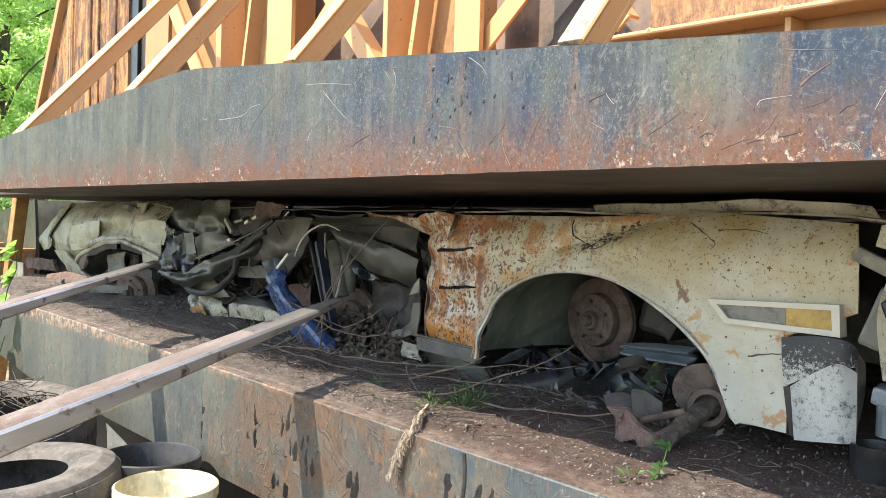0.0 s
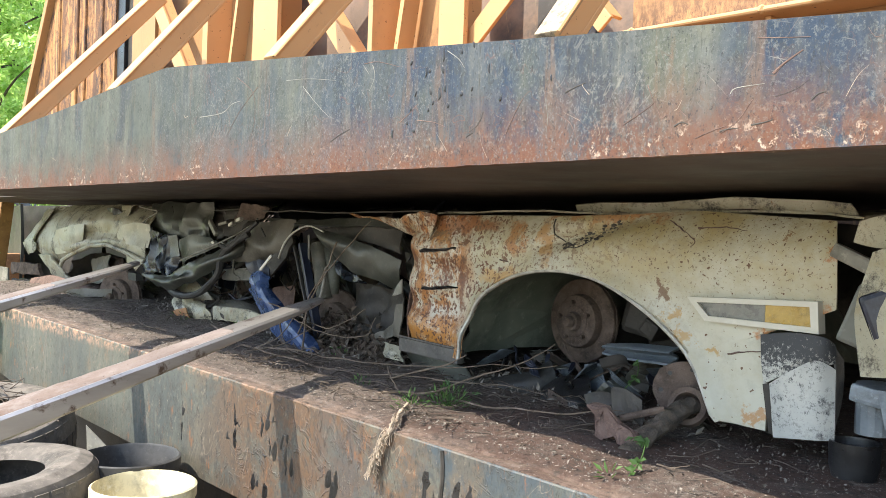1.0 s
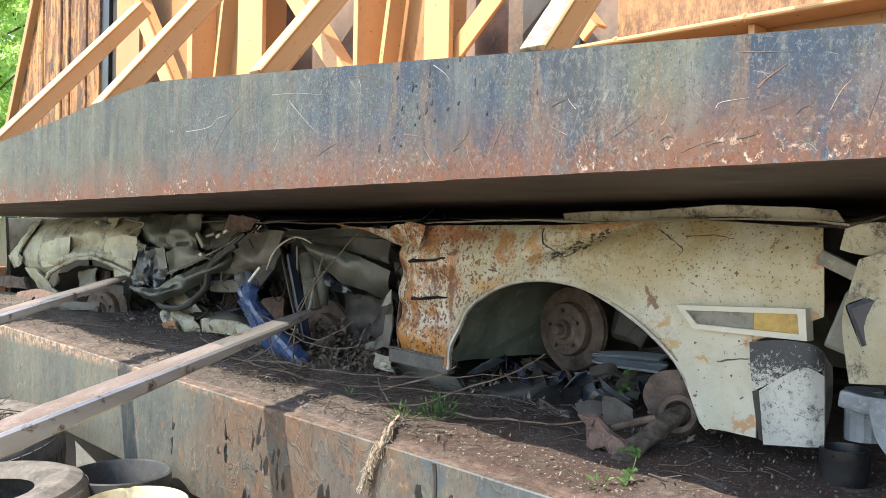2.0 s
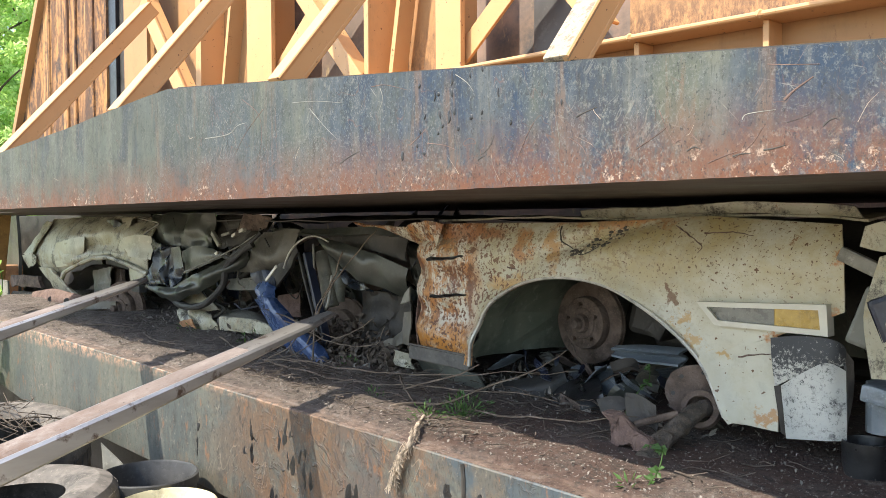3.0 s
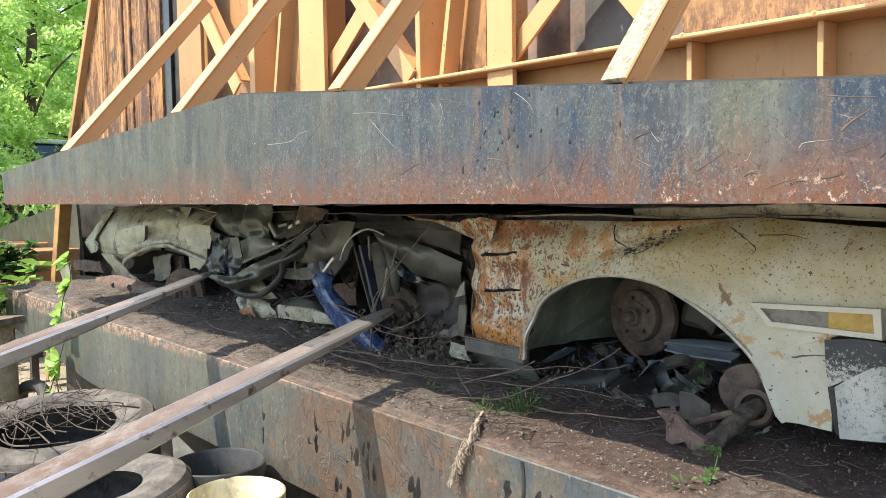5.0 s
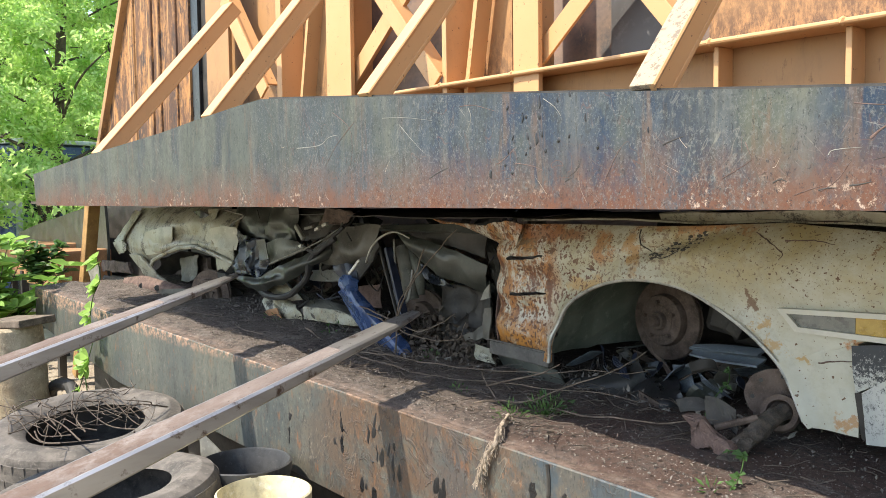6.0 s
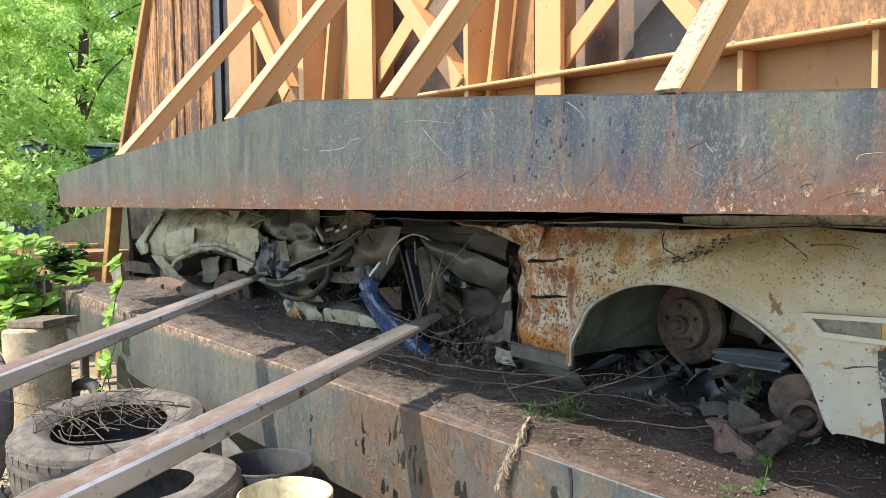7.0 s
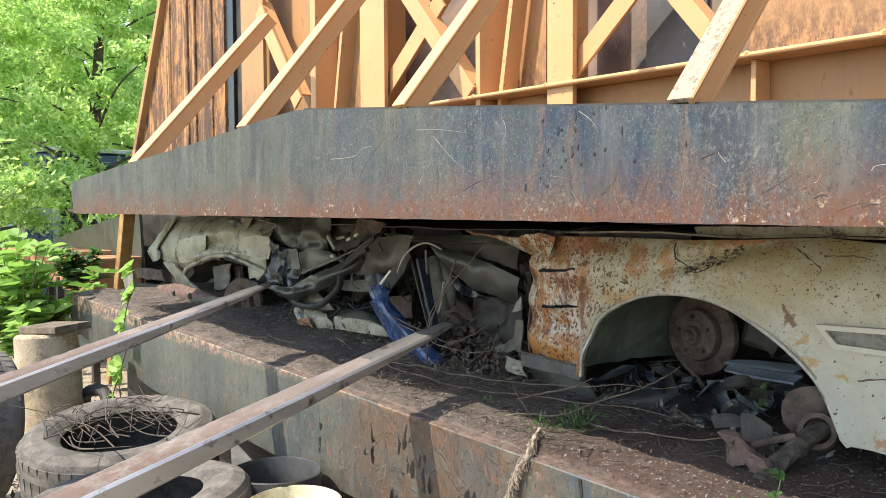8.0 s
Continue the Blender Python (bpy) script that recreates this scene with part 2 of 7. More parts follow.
def make_cream_car():
    m = Mat("rusted_cream_car_paint", 0.42)
    m.base((0.475, 0.462, 0.38), (0.405, 0.37, 0.265), m.ramp(m.noise(5, 6, 0.65), 0.42, 0.62))
    # olive yellow growing upwards: the shaded top half, put into the paint colour
    m.over((0.36, 0.29, 0.14), m.math("MULTIPLY", m.ramp(m.noise(5, 7, 0.75), 0.34, 0.6), m.axis("Z", 1.05, 1.24)))
    m.over((0.33, 0.31, 0.25), m.math("MULTIPLY", m.ramp(m.noise(26, 6, 0.75), 0.5, 0.7), 0.5))
    left = m.ramp(m.math("ADD", m.math("MULTIPLY", m.axis("X", -1.66, -1.9), 0.75), m.math("MULTIPLY", m.noise(6, 5, 0.7), 0.5)), 0.42, 0.62)
    low = m.axis("Z", 1.0, 0.93)
    m.over((0.42, 0.17, 0.045), m.math("MULTIPLY", m.ramp(m.noise(9, 8, 0.78, (1, 1, 1.3)), 0.42, 0.5), m.math("MULTIPLY", left, 0.92)))
    m.over((0.17, 0.06, 0.03), m.math("MULTIPLY", m.ramp(m.noise(12, 9, 0.82, (1, 1, 0.7)), 0.5, 0.56), left))
    m.over((0.55, 0.52, 0.44), m.math("MULTIPLY", m.ramp(m.noise(17, 8, 0.8, (1, 1, 0.55)), 0.5, 0.55), m.math("MULTIPLY", left, 0.95)))
    m.over((0.47, 0.2, 0.04), m.math("MULTIPLY", m.ramp(m.noise(14, 8, 0.8, (1, 1, 1.8)), 0.4, 0.52), m.math("MULTIPLY", left, low)))
    wob = m.node("ShaderNodeTexNoise", Vector=m.co, Scale=16.0, Detail=6.0, Roughness=0.7).outputs["Color"]
    shift = m.t.nodes.new("ShaderNodeVectorMath")
    shift.operation = "MULTIPLY_ADD"
    m.t.links.new(wob, shift.inputs[0])
    shift.inputs[1].default_value = (0.16, 0.0, 0.16)
    m.t.links.new(m.co, shift.inputs[2])
    back = m.node("ShaderNodeMapping", Vector=shift.outputs[0])
    back.inputs["Location"].default_value = (-0.08, 0.0, -0.08)
    warped = back.outputs[0]
    # rust patches: above the arch, along the arch, under the lamp, at the front edge, along the top
    for c, r, col, k in (
        ((-1.78, 1.9, 1.245), (0.2, 1, 0.035), (0.27, 0.1, 0.035), 0.25),
        ((-1.765, 1.9, 1.08), (0.014, 1, 0.1), (0.17, 0.065, 0.03), 0.3),
        ((-1.57, 1.9, 1.21), (0.035, 1, 0.07), (0.36, 0.15, 0.045), 0.25),
        ((-1.47, 1.9, 1.2), (0.04, 1, 0.09), (0.4, 0.22, 0.08), 0.15),
        ((-1.62, 1.9, 1.10), (0.13, 1, 0.04), (0.45, 0.27, 0.1), 0.1),
        ((-1.30, 1.9, 1.275), (0.25, 1, 0.022), (0.34, 0.15, 0.05), 0.2),
        ((-1.086, 1.9, 1.057), (0.022, 1, 0.030), (0.42, 0.26, 0.09), 0.25),
        ((-1.047, 1.9, 1.002), (0.022, 1, 0.028), (0.42, 0.26, 0.09), 0.25),
        ((-1.001, 1.9, 0.975), (0.030, 1, 0.014), (0.42, 0.26, 0.09), 0.25),
        ((-1.116, 1.9, 1.098), (0.016, 1, 0.022), (0.13, 0.06, 0.03), 0.4),
        ((-0.84, 1.9, 1.03), (0.05, 1, 0.018), (0.42, 0.17, 0.05), 0.3),
        ((-0.74, 1.9, 1.06), (0.02, 1, 0.05), (0.42, 0.17, 0.05), 0.2),
        ((-0.73, 1.9, 1.19), (0.018, 1, 0.03), (0.36, 0.14, 0.04), 0.2),
        ((-0.87, 1.9, 0.86), (0.05, 1, 0.02), (0.4, 0.2, 0.07), 0.2),
        ((-0.83, 1.9, 1.225), (0.014, 1, 0.008), (0.2, 0.1, 0.04), 0.3),
    ):
        mp = m.node("ShaderNodeMapping", Vector=warped, Scale=[1 / b for b in r])
        mp.inputs["Location"].default_value = [-a / b for a, b in zip(c, r)]
        ln = m.t.nodes.new("ShaderNodeVectorMath")
        ln.operation = "LENGTH"
        sq = m.node("ShaderNodeSeparateXYZ", Vector=mp.outputs[0])
        fl = m.node("ShaderNodeCombineXYZ", X=sq.outputs["X"], Z=sq.outputs["Z"])
        m.t.links.new(fl.outputs[0], ln.inputs[0])
        near = m.ramp(ln.outputs["Value"], 1.25, 0.25)
        m.over(col, m.math("MULTIPLY", m.ramp(m.math("MULTIPLY", near, m.noise(34, 9, 0.85)), 0.27 - k * 0.4, 0.45 - k * 0.4), 0.85))
    wide = m.axis("X", -1.0, -1.7)
    m.over((0.13, 0.055, 0.028), m.math("MULTIPLY", m.ramp(m.noise(95, 3, 0.5), 0.565, 0.59), m.math("MULTIPLY", m.ramp(m.noise(7, 4, 0.6), 0.38, 0.5), wide)))
    m.over((0.13, 0.055, 0.028), m.math("MULTIPLY", m.ramp(m.noise(48, 4, 0.6), 0.6, 0.62), m.axis("X", -1.4, -1.6)))
    m.over((0.11, 0.06, 0.03), m.math("MULTIPLY", m.ramp(m.noise(150, 4, 0.6), 0.6, 0.64), m.axis("Z", 1.02, 1.2)))
    # more olive-brown mottling, also stronger towards the top
    m.over((0.3, 0.25, 0.15), m.math("MULTIPLY", m.ramp(m.noise(12, 8, 0.8), 0.5, 0.64), m.math("MULTIPLY", m.axis("Z", 1.12, 1.26), 0.6)))
    m.over((0.13, 0.07, 0.035), m.ramp(m.noise(45, 3, 0.6), 0.73, 0.75))
    m.over((0.12, 0.06, 0.03), m.ramp(m.noise(110, 2, 0.4), 0.7, 0.73))
    rr = m.ramp(m.noise(9, 6, 0.7), 0.1, 1.0)
    return m.done(m.noise(45, 8, 0.7), 0.35, 0.003, rr)


def make_dirty_white():
    m = Mat("dirty_white_car_paint", 0.45)
    m.base((0.43, 0.415, 0.335), (0.3, 0.28, 0.205), m.ramp(m.noise(6), 0.35, 0.65))
    m.over((0.3, 0.24, 0.13), m.math("MULTIPLY", m.ramp(m.noise(9, 7, 0.75), 0.5, 0.64), 0.7))
    m.over((0.06, 0.052, 0.042), m.ramp(m.noise(10, 9, 0.85), 0.51, 0.6))
    m.over((0.2, 0.095, 0.04), m.ramp(m.noise(22, 8, 0.8), 0.6, 0.68))
    m.over((0.06, 0.04, 0.03), m.ramp(m.noise(70, 5, 0.7), 0.62, 0.67))
    return m.done(m.noise(40, 7, 0.7), 0.3, 0.003)


def make_speckled():
    m = Mat("peeling_grey_filler", 0.7)
    m.base((0.4, 0.41, 0.39), (0.5, 0.5, 0.46), m.noise(10))
    up = m.axis("Z", 0.93, 1.02)
    m.over((0.22, 0.2, 0.17), m.ramp(m.noise(14, 8, 0.75), 0.5, 0.66))
    m.over((0.045, 0.048, 0.054), m.ramp(m.math("ADD", m.math("MULTIPLY", m.noise(110, 6, 0.8), 0.75), m.math("MULTIPLY", up, 0.16)), 0.4, 0.47))
    return m.done(m.noise(80), 0.3, 0.002)


def make_speckled_pale():
    m = Mat("scuffed_pale_grey_plastic", 0.6)
    m.base((0.36, 0.37, 0.355), (0.46, 0.46, 0.43), m.ramp(m.noise(9, 6), 0.4, 0.6))
    m.over((0.14, 0.14, 0.14), m.math("MULTIPLY", m.ramp(m.noise(28, 8, 0.85), 0.53, 0.62), 0.8))
    m.over((0.06, 0.062, 0.066), m.math("MULTIPLY", m.ramp(m.noise(85, 6, 0.8), 0.54, 0.6), m.ramp(m.noise(7, 5, 0.7), 0.44, 0.58)))
    return m.done(m.noise(80), 0.3, 0.002)


def make_dirt():
    m = Mat("dark_soil_and_rust_flakes", 0.95)
    m.base((0.088, 0.067, 0.057), (0.19, 0.153, 0.133), m.ramp(m.noise(16, 8, 0.75), 0.36, 0.64))
    m.over((0.1, 0.058, 0.045), m.math("MULTIPLY", m.ramp(m.noise(4, 7, 0.75), 0.33, 0.52), m.axis("X", -1.85, -1.4)))
    m.over((0.3, 0.26, 0.23), m.math("MULTIPLY", m.ramp(m.noise(7, 9, 0.85), 0.53, 0.66), 0.8))
    m.over((0.04, 0.034, 0.03), m.math("MULTIPLY", m.ramp(m.noise(48, 6, 0.8), 0.52, 0.6), 0.8))
    m.over((0.4, 0.34, 0.3), m.ramp(m.noise(120, 3, 0.6), 0.64, 0.68))
    # paler pinkish band at the front edge paints in the sunlit strip
    m.over((0.27, 0.19, 0.15), m.math("MULTIPLY", m.ramp(m.noise(20, 8, 0.8), 0.42, 0.58), m.axis("Y", 1.48, 1.43)))
    return m.done(m.noise(60, 8, 0.8), 1.0, 0.014)


def make_ground():
    m = Mat("leafy_soil", 0.95)
    m.base((0.25, 0.2, 0.15), (0.36, 0.3, 0.23), m.ramp(m.noise(5, 6), 0.35, 0.65))
    m.over((0.09, 0.13, 0.04), m.ramp(m.noise(0.6, 5), 0.54, 0.66))
    return m.done(m.noise(40, 6), 0.8, 0.02)


def make_fork():
    m = Mat("worn_fork_steel", 0.42, 0.85)
    m.base((0.3, 0.28, 0.27), (0.46, 0.44, 0.43), m.ramp(m.noise(12, 5, 0.6, (1, 0.2, 1)), 0.35, 0.65))
    m.over((0.12, 0.085, 0.07), m.ramp(m.noise(16, 6, 0.7), 0.56, 0.66))
    return m.done(m.noise(50), 0.2, 0.002)


def make_fork_dirt():
    m = Mat("dusty_brown_steel", 0.85)
    m.base((0.13, 0.1, 0.088), (0.235, 0.195, 0.175), m.ramp(m.noise(9, 8, 0.75, (1, 0.3, 1)), 0.36, 0.64))
    m.over((0.12, 0.078, 0.06), m.math("MULTIPLY", m.ramp(m.noise(14, 8, 0.8), 0.38, 0.55), m.axis("Y", 1.25, 0.7)))
    m.over((0.08, 0.055, 0.045), m.ramp(m.noise(110, 4, 0.6), 0.62, 0.68))
    return m.done(m.noise(90, 7, 0.75), 0.5, 0.003)


def make_leaf(name, a, b):
    m = Mat(name, 0.5)
    info = m.t.nodes.new("ShaderNodeNewGeometry").outputs["Random Per Island"]
    m.base(a, b, info)
    m.done()
    tr = m.node("ShaderNodeBsdfTranslucent", Color=m.col)
    mix = m.node("ShaderNodeMixShader", Fac=0.5)
    m.t.links.new(m.b.outputs[0], mix.inputs[1])
    m.t.links.new(tr.outputs[0], mix.inputs[2])
    m.t.links.new(mix.outputs[0], m.t.nodes["Material Output"].inputs["Surface"])
    return m.m


BEAM, DECK, ORANGE, ORANGE2 = make_beam_paint(), make_deck_paint(), make_orange(), make_orange_shaded_worn()
CHIPPED, RUSTSHEET, RUSTPLATE = make_chipped(), make_rust_sheet(), make_rust_plate()
CREAM, WHITECAR, SPECK, DIRT, GROUND = make_cream_car(), make_dirty_white(), make_speckled(), make_dirt(), make_ground()
FORK, FORKDIRT = make_fork(), make_fork_dirt()
LEAF = make_leaf("sunlit_tree_leaf", (0.33, 0.54, 0.13), (0.7, 0.86, 0.36))
LEAF2 = make_leaf("broad_bush_leaf", (0.2, 0.38, 0.07), (0.36, 0.55, 0.14))
WEED = make_leaf("weed_leaf", (0.055, 0.125, 0.035), (0.12, 0.22, 0.06))
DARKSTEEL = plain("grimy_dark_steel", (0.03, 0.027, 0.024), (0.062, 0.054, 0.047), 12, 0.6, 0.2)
UNDER = plain("lid_underside_steel", (0.038, 0.026, 0.02), (0.066, 0.044, 0.033), 6, 0.6, 0.1)
BRAKE = plain("rusted_brake_iron", (0.09, 0.064, 0.052), (0.165, 0.122, 0.1), 30, 1.0, 0.0, 0.8, 0.004)
RUSTRED = plain("red_rusted_iron", (0.105, 0.067, 0.056), (0.175, 0.118, 0.1), 35, 1.0, 0.0, 0.8, 0.004)
BLUE = plain("blue_car_paint", (0.035, 0.066, 0.16), (0.06, 0.1, 0.22), 18, 0.25)
NAVY = plain("dark_blue_sheet", (0.01, 0.014, 0.032), (0.024, 0.03, 0.05), 10, 0.35)
BLACK = plain("torn_black_plastic", (0.01, 0.01, 0.011), (0.022, 0.022, 0.024), 15, 0.33)
DARKGREEN = plain("oily_dark_green_sheet", (0.028, 0.031, 0.026), (0.06, 0.061, 0.05), 9, 0.4)
GREENGREY = plain("grimy_grey_green_sheet", (0.1, 0.107, 0.092), (0.17, 0.172, 0.145), 7, 0.45)
GREYSHEET = plain("dusty_grey_sheet", (0.15, 0.145, 0.125), (0.26, 0.25, 0.215), 12, 0.5)
TRIMGREY = plain("grey_rubber_trim", (0.09, 0.082, 0.074), (0.14, 0.128, 0.115), 20, 0.7)
CHROME = plain("dull_chrome", (0.42, 0.41, 0.37), (0.55, 0.53, 0.48), 30, 0.45, 0.5)
LENSGREY = plain("dirty_grey_lens", (0.13, 0.13, 0.12), (0.19, 0.185, 0.16), 30, 0.3)
AMBER = plain("dirty_amber_lens", (0.35, 0.22, 0.04), (0.45, 0.3, 0.07), 30, 0.3)
BLUEGREY = plain("blue_grey_painted_arm", (0.14, 0.17, 0.2), (0.22, 0.25, 0.28), 14, 0.5)
RUBBER = plain("dusty_tyre_rubber", (0.075, 0.067, 0.06), (0.165, 0.145, 0.128), 14, 0.85)
TWIG = plain("dry_twig", (0.1, 0.075, 0.055), (0.2, 0.155, 0.12), 30, 0.9)
ROPE = plain("frayed_tan_rope", (0.28, 0.22, 0.165), (0.42, 0.345, 0.27), 60, 0.95, 0, 0.6)
BARK = plain("pale_log_bark", (0.38, 0.29, 0.19), (0.52, 0.42, 0.29), 12, 0.9, 0, 0.8, 0.01)
TRUNK = plain("dark_tree_bark", (0.06, 0.045, 0.035), (0.12, 0.09, 0.07), 12, 0.95, 0, 0.8, 0.02)
WOOD = plain("yellowed_timber", (0.26, 0.14, 0.05), (0.38, 0.22, 0.08), 14, 0.75)
BUCKETBLACK = plain("black_bucket_plastic", (0.03, 0.03, 0.032), (0.06, 0.06, 0.06), 10, 0.5)
BUCKETCREAM = plain("cream_bucket_plastic", (0.7, 0.62, 0.4), (0.78, 0.72, 0.52), 8, 0.5)
STONE = plain("grey_grit", (0.11, 0.093, 0.08), (0.25, 0.222, 0.195), 40, 0.9)
BROWNSCRAP = plain("orange_brown_scrap_steel", (0.3, 0.14, 0.06), (0.42, 0.22, 0.1), 8, 0.7)
HOSE = plain("black_rubber_hose", (0.02, 0.02, 0.02), (0.045, 0.042, 0.04), 20, 0.6)
NAVYGLOSS = plain("glossy_blue_black_plastic", (0.008, 0.011, 0.016), (0.016, 0.021, 0.03), 22, 0.3)
BROWNGREY = plain("mud_stained_grey_sheet", (0.062, 0.055, 0.044), (0.115, 0.104, 0.084), 11, 0.5)
# clean pale cream; its evenness stands for light caught by the wing's facets
FACETCREAM = plain("lit_facet_cream_paint", (0.36, 0.345, 0.26), (0.44, 0.42, 0.325), 9, 0.4, stain=0.6)
REDLENS = plain("broken_red_lens", (0.3, 0.02, 0.03), (0.4, 0.04, 0.05), 30, 0.3)
SPECKPALE = make_speckled_pale()
ARCHGREEN = plain("faded_green_inner_arch", (0.15, 0.175, 0.14), (0.24, 0.26, 0.21), 6, 0.6)
DEADTWIG = plain("grey_brown_dead_stems", (0.07, 0.052, 0.04), (0.14, 0.11, 0.088), 30, 0.9)
FRAMECREAM = plain("cream_lamp_frame", (0.5, 0.48, 0.41), (0.56, 0.54, 0.47), 12, 0.4, 0.0, 0.15, 0.001, 0.25)
GREASY = plain("greasy_brown_axle_iron", (0.06, 0.052, 0.044), (0.16, 0.125, 0.1), 45, 0.7, 0.0, 1.0, 0.006)
BLUEDARK = plain("scratched_blue_grey_sheet", (0.05, 0.062, 0.075), (0.12, 0.14, 0.16), 25, 0.4)
DARKPLATE = plain("dull_slate_plate", (0.06, 0.06, 0.064), (0.09, 0.09, 0.094), 5, 0.5)
CARBLUE = plain("dark_blue_car_glass", (0.03, 0.05, 0.1), (0.06, 0.09, 0.15), 4, 0.2)
GLASSWHITE = plain("pale_plastic", (0.5, 0.52, 0.55), (0.65, 0.66, 0.66), 10, 0.4)


# ---- building helpers ----
def thing(name, at, label, category, group="", kind=""):
    e = new(name)
    e.location = at
    e.empty_display_size = 0.1
    return tagged(e, label, category, group, kind)


def part(name, bm, material, parent, label="", smooth=False):
    me = bpy.data.meshes.new(name)
    bmesh.ops.recalc_face_normals(bm, faces=bm.faces)
    bm.to_mesh(me)
    bm.free()
    me.materials.append(material)
    if smooth:
        me.shade_smooth()
        me.set_sharp_from_angle(angle=radians(30))
    ob = new(name, me)
    if parent is not None:
        ob.parent = parent
        ob.matrix_parent_inverse = Matrix.Translation(parent.location).inverted()
    return tagged(ob, label)


def solo(name, bm, material, label, category, group="", kind="", smooth=False):
    return tagged(part(name, bm, material, None, "", smooth), label, category, group, kind)


def box(bm, c, size, turn=(0, 0, 0), bevel=0.0):
    b = bmesh.new()
    bmesh.ops.create_cube(b, size=1)
    for v in b.verts:
        v.co = Vector((v.co.x * size[0], v.co.y * size[1], v.co.z * size[2]))
    if bevel:
        bmesh.ops.bevel(b, geom=b.edges[:], offset=bevel, segments=2, affect="EDGES", profile=0.6)
    bmesh.ops.transform(b, matrix=pose(*c, *turn), verts=b.verts)
    me = bpy.data.meshes.new("tmp")
    b.to_mesh(me)
    b.free()
    bm.from_mesh(me)
    bpy.data.meshes.remove(me)
    return bm


def prism(pts, y0, y1, bevel=0.0):
    """A plate: the outline pts in x and z, from depth y0 to y1."""
    bm = bmesh.new()
    a = [bm.verts.new((x, y0, z)) for x, z in pts]
    b = [bm.verts.new((x, y1, z)) for x, z in pts]
    bm.faces.new(a)
    bm.faces.new(b[::-1])
    for i in range(len(pts)):
        j = (i + 1) % len(pts)
        bm.faces.new((a[j], a[i], b[i], b[j]))
    if bevel:
        bmesh.ops.bevel(bm, geom=bm.edges[:], offset=bevel, segments=1, affect="EDGES")
    return bm


def bar(bm, p, q, w, h, up=(0, 0, 1), bevel=0.004):
    """A square bar from p to q: w across, h along up."""
    p, q = Vector(p), Vector(q)
    d = (q - p).normalized()
    side = d.cross(Vector(up)).normalized()
    upv = side.cross(d).normalized()
    m = Matrix((side, d, upv)).transposed().to_4x4()
    m.translation = (p + q) / 2
    b = bmesh.new()
    bmesh.ops.create_cube(b, size=1)
    for v in b.verts:
        v.co = Vector((v.co.x * w, v.co.y * (q - p).length, v.co.z * h))
    if bevel:
        bmesh.ops.bevel(b, geom=b.edges[:], offset=bevel, segments=2, affect="EDGES", profile=0.6)
    bmesh.ops.transform(b, matrix=m, verts=b.verts)
    me = bpy.data.meshes.new("tmp")
    b.to_mesh(me)
    b.free()
    bm.from_mesh(me)
    bpy.data.meshes.remove(me)
    return bm


def tube(bm, pts, r, sides=8, taper=1.0):
    """A round tube through pts, its radius going from r to r * taper."""
    pts = [Vector(p) for p in pts]
    rings = []
    for i, p in enumerate(pts):
        d = (pts[min(i + 1, len(pts) - 1)] - pts[max(i - 1, 0)]).normalized()
        s = d.orthogonal().normalized() if not rings else (last - d * last.dot(d)).normalized()
        last = s
        u = d.cross(s)
        k = r * (1 + (taper - 1) * i / max(1, len(pts) - 1))
        rings.append([bm.verts.new(p + (s * math.cos(a) + u * math.sin(a)) * k) for a in (math.tau * j / sides for j in range(sides))])
    for a, b in zip(rings, rings[1:]):
        for j in range(sides):
            bm.faces.new((a[j], a[(j + 1) % sides], b[(j + 1) % sides], b[j]))
    bm.faces.new(rings[0][::-1])
    bm.faces.new(rings[-1])
    return bm


def bend(pts, n=6):
    """A smooth line through pts (Catmull-Rom)."""
    pts = [Vector(p) for p in pts]
    out = []
    for i in range(len(pts) - 1):
        a, b, c, d = pts[max(i - 1, 0)], pts[i], pts[i + 1], pts[min(i + 2, len(pts) - 1)]
        for k in range(n):
            t = k / n
            out.append(0.5 * (2 * b + (c - a) * t + (2 * a - 5 * b + 4 * c - d) * t * t + (3 * b - a - 3 * c + d) * t ** 3))
    return out + [pts[-1]]


def lathe(profile, sides=48, m=None, wave=0.0):
    """A turned body: profile of (radius, height) round z, closed on itself, then placed by m."""
    bm = bmesh.new()
    rings = [[bm.verts.new((r * math.cos(math.tau * j / sides), r * math.sin(math.tau * j / sides), z)) for j in range(sides)] for r, z in profile]
    for a, b in zip(rings, rings[1:] + rings[:1]):
        for j in range(sides):
            bm.faces.new((a[j], a[(j + 1) % sides], b[(j + 1) % sides], b[j]))
    if wave:
        for v in bm.verts:
            v.co += noise.noise_vector(v.co * 5) * wave
    if m is not None:
        bmesh.ops.transform(bm, matrix=m, verts=bm.verts)
    return bm


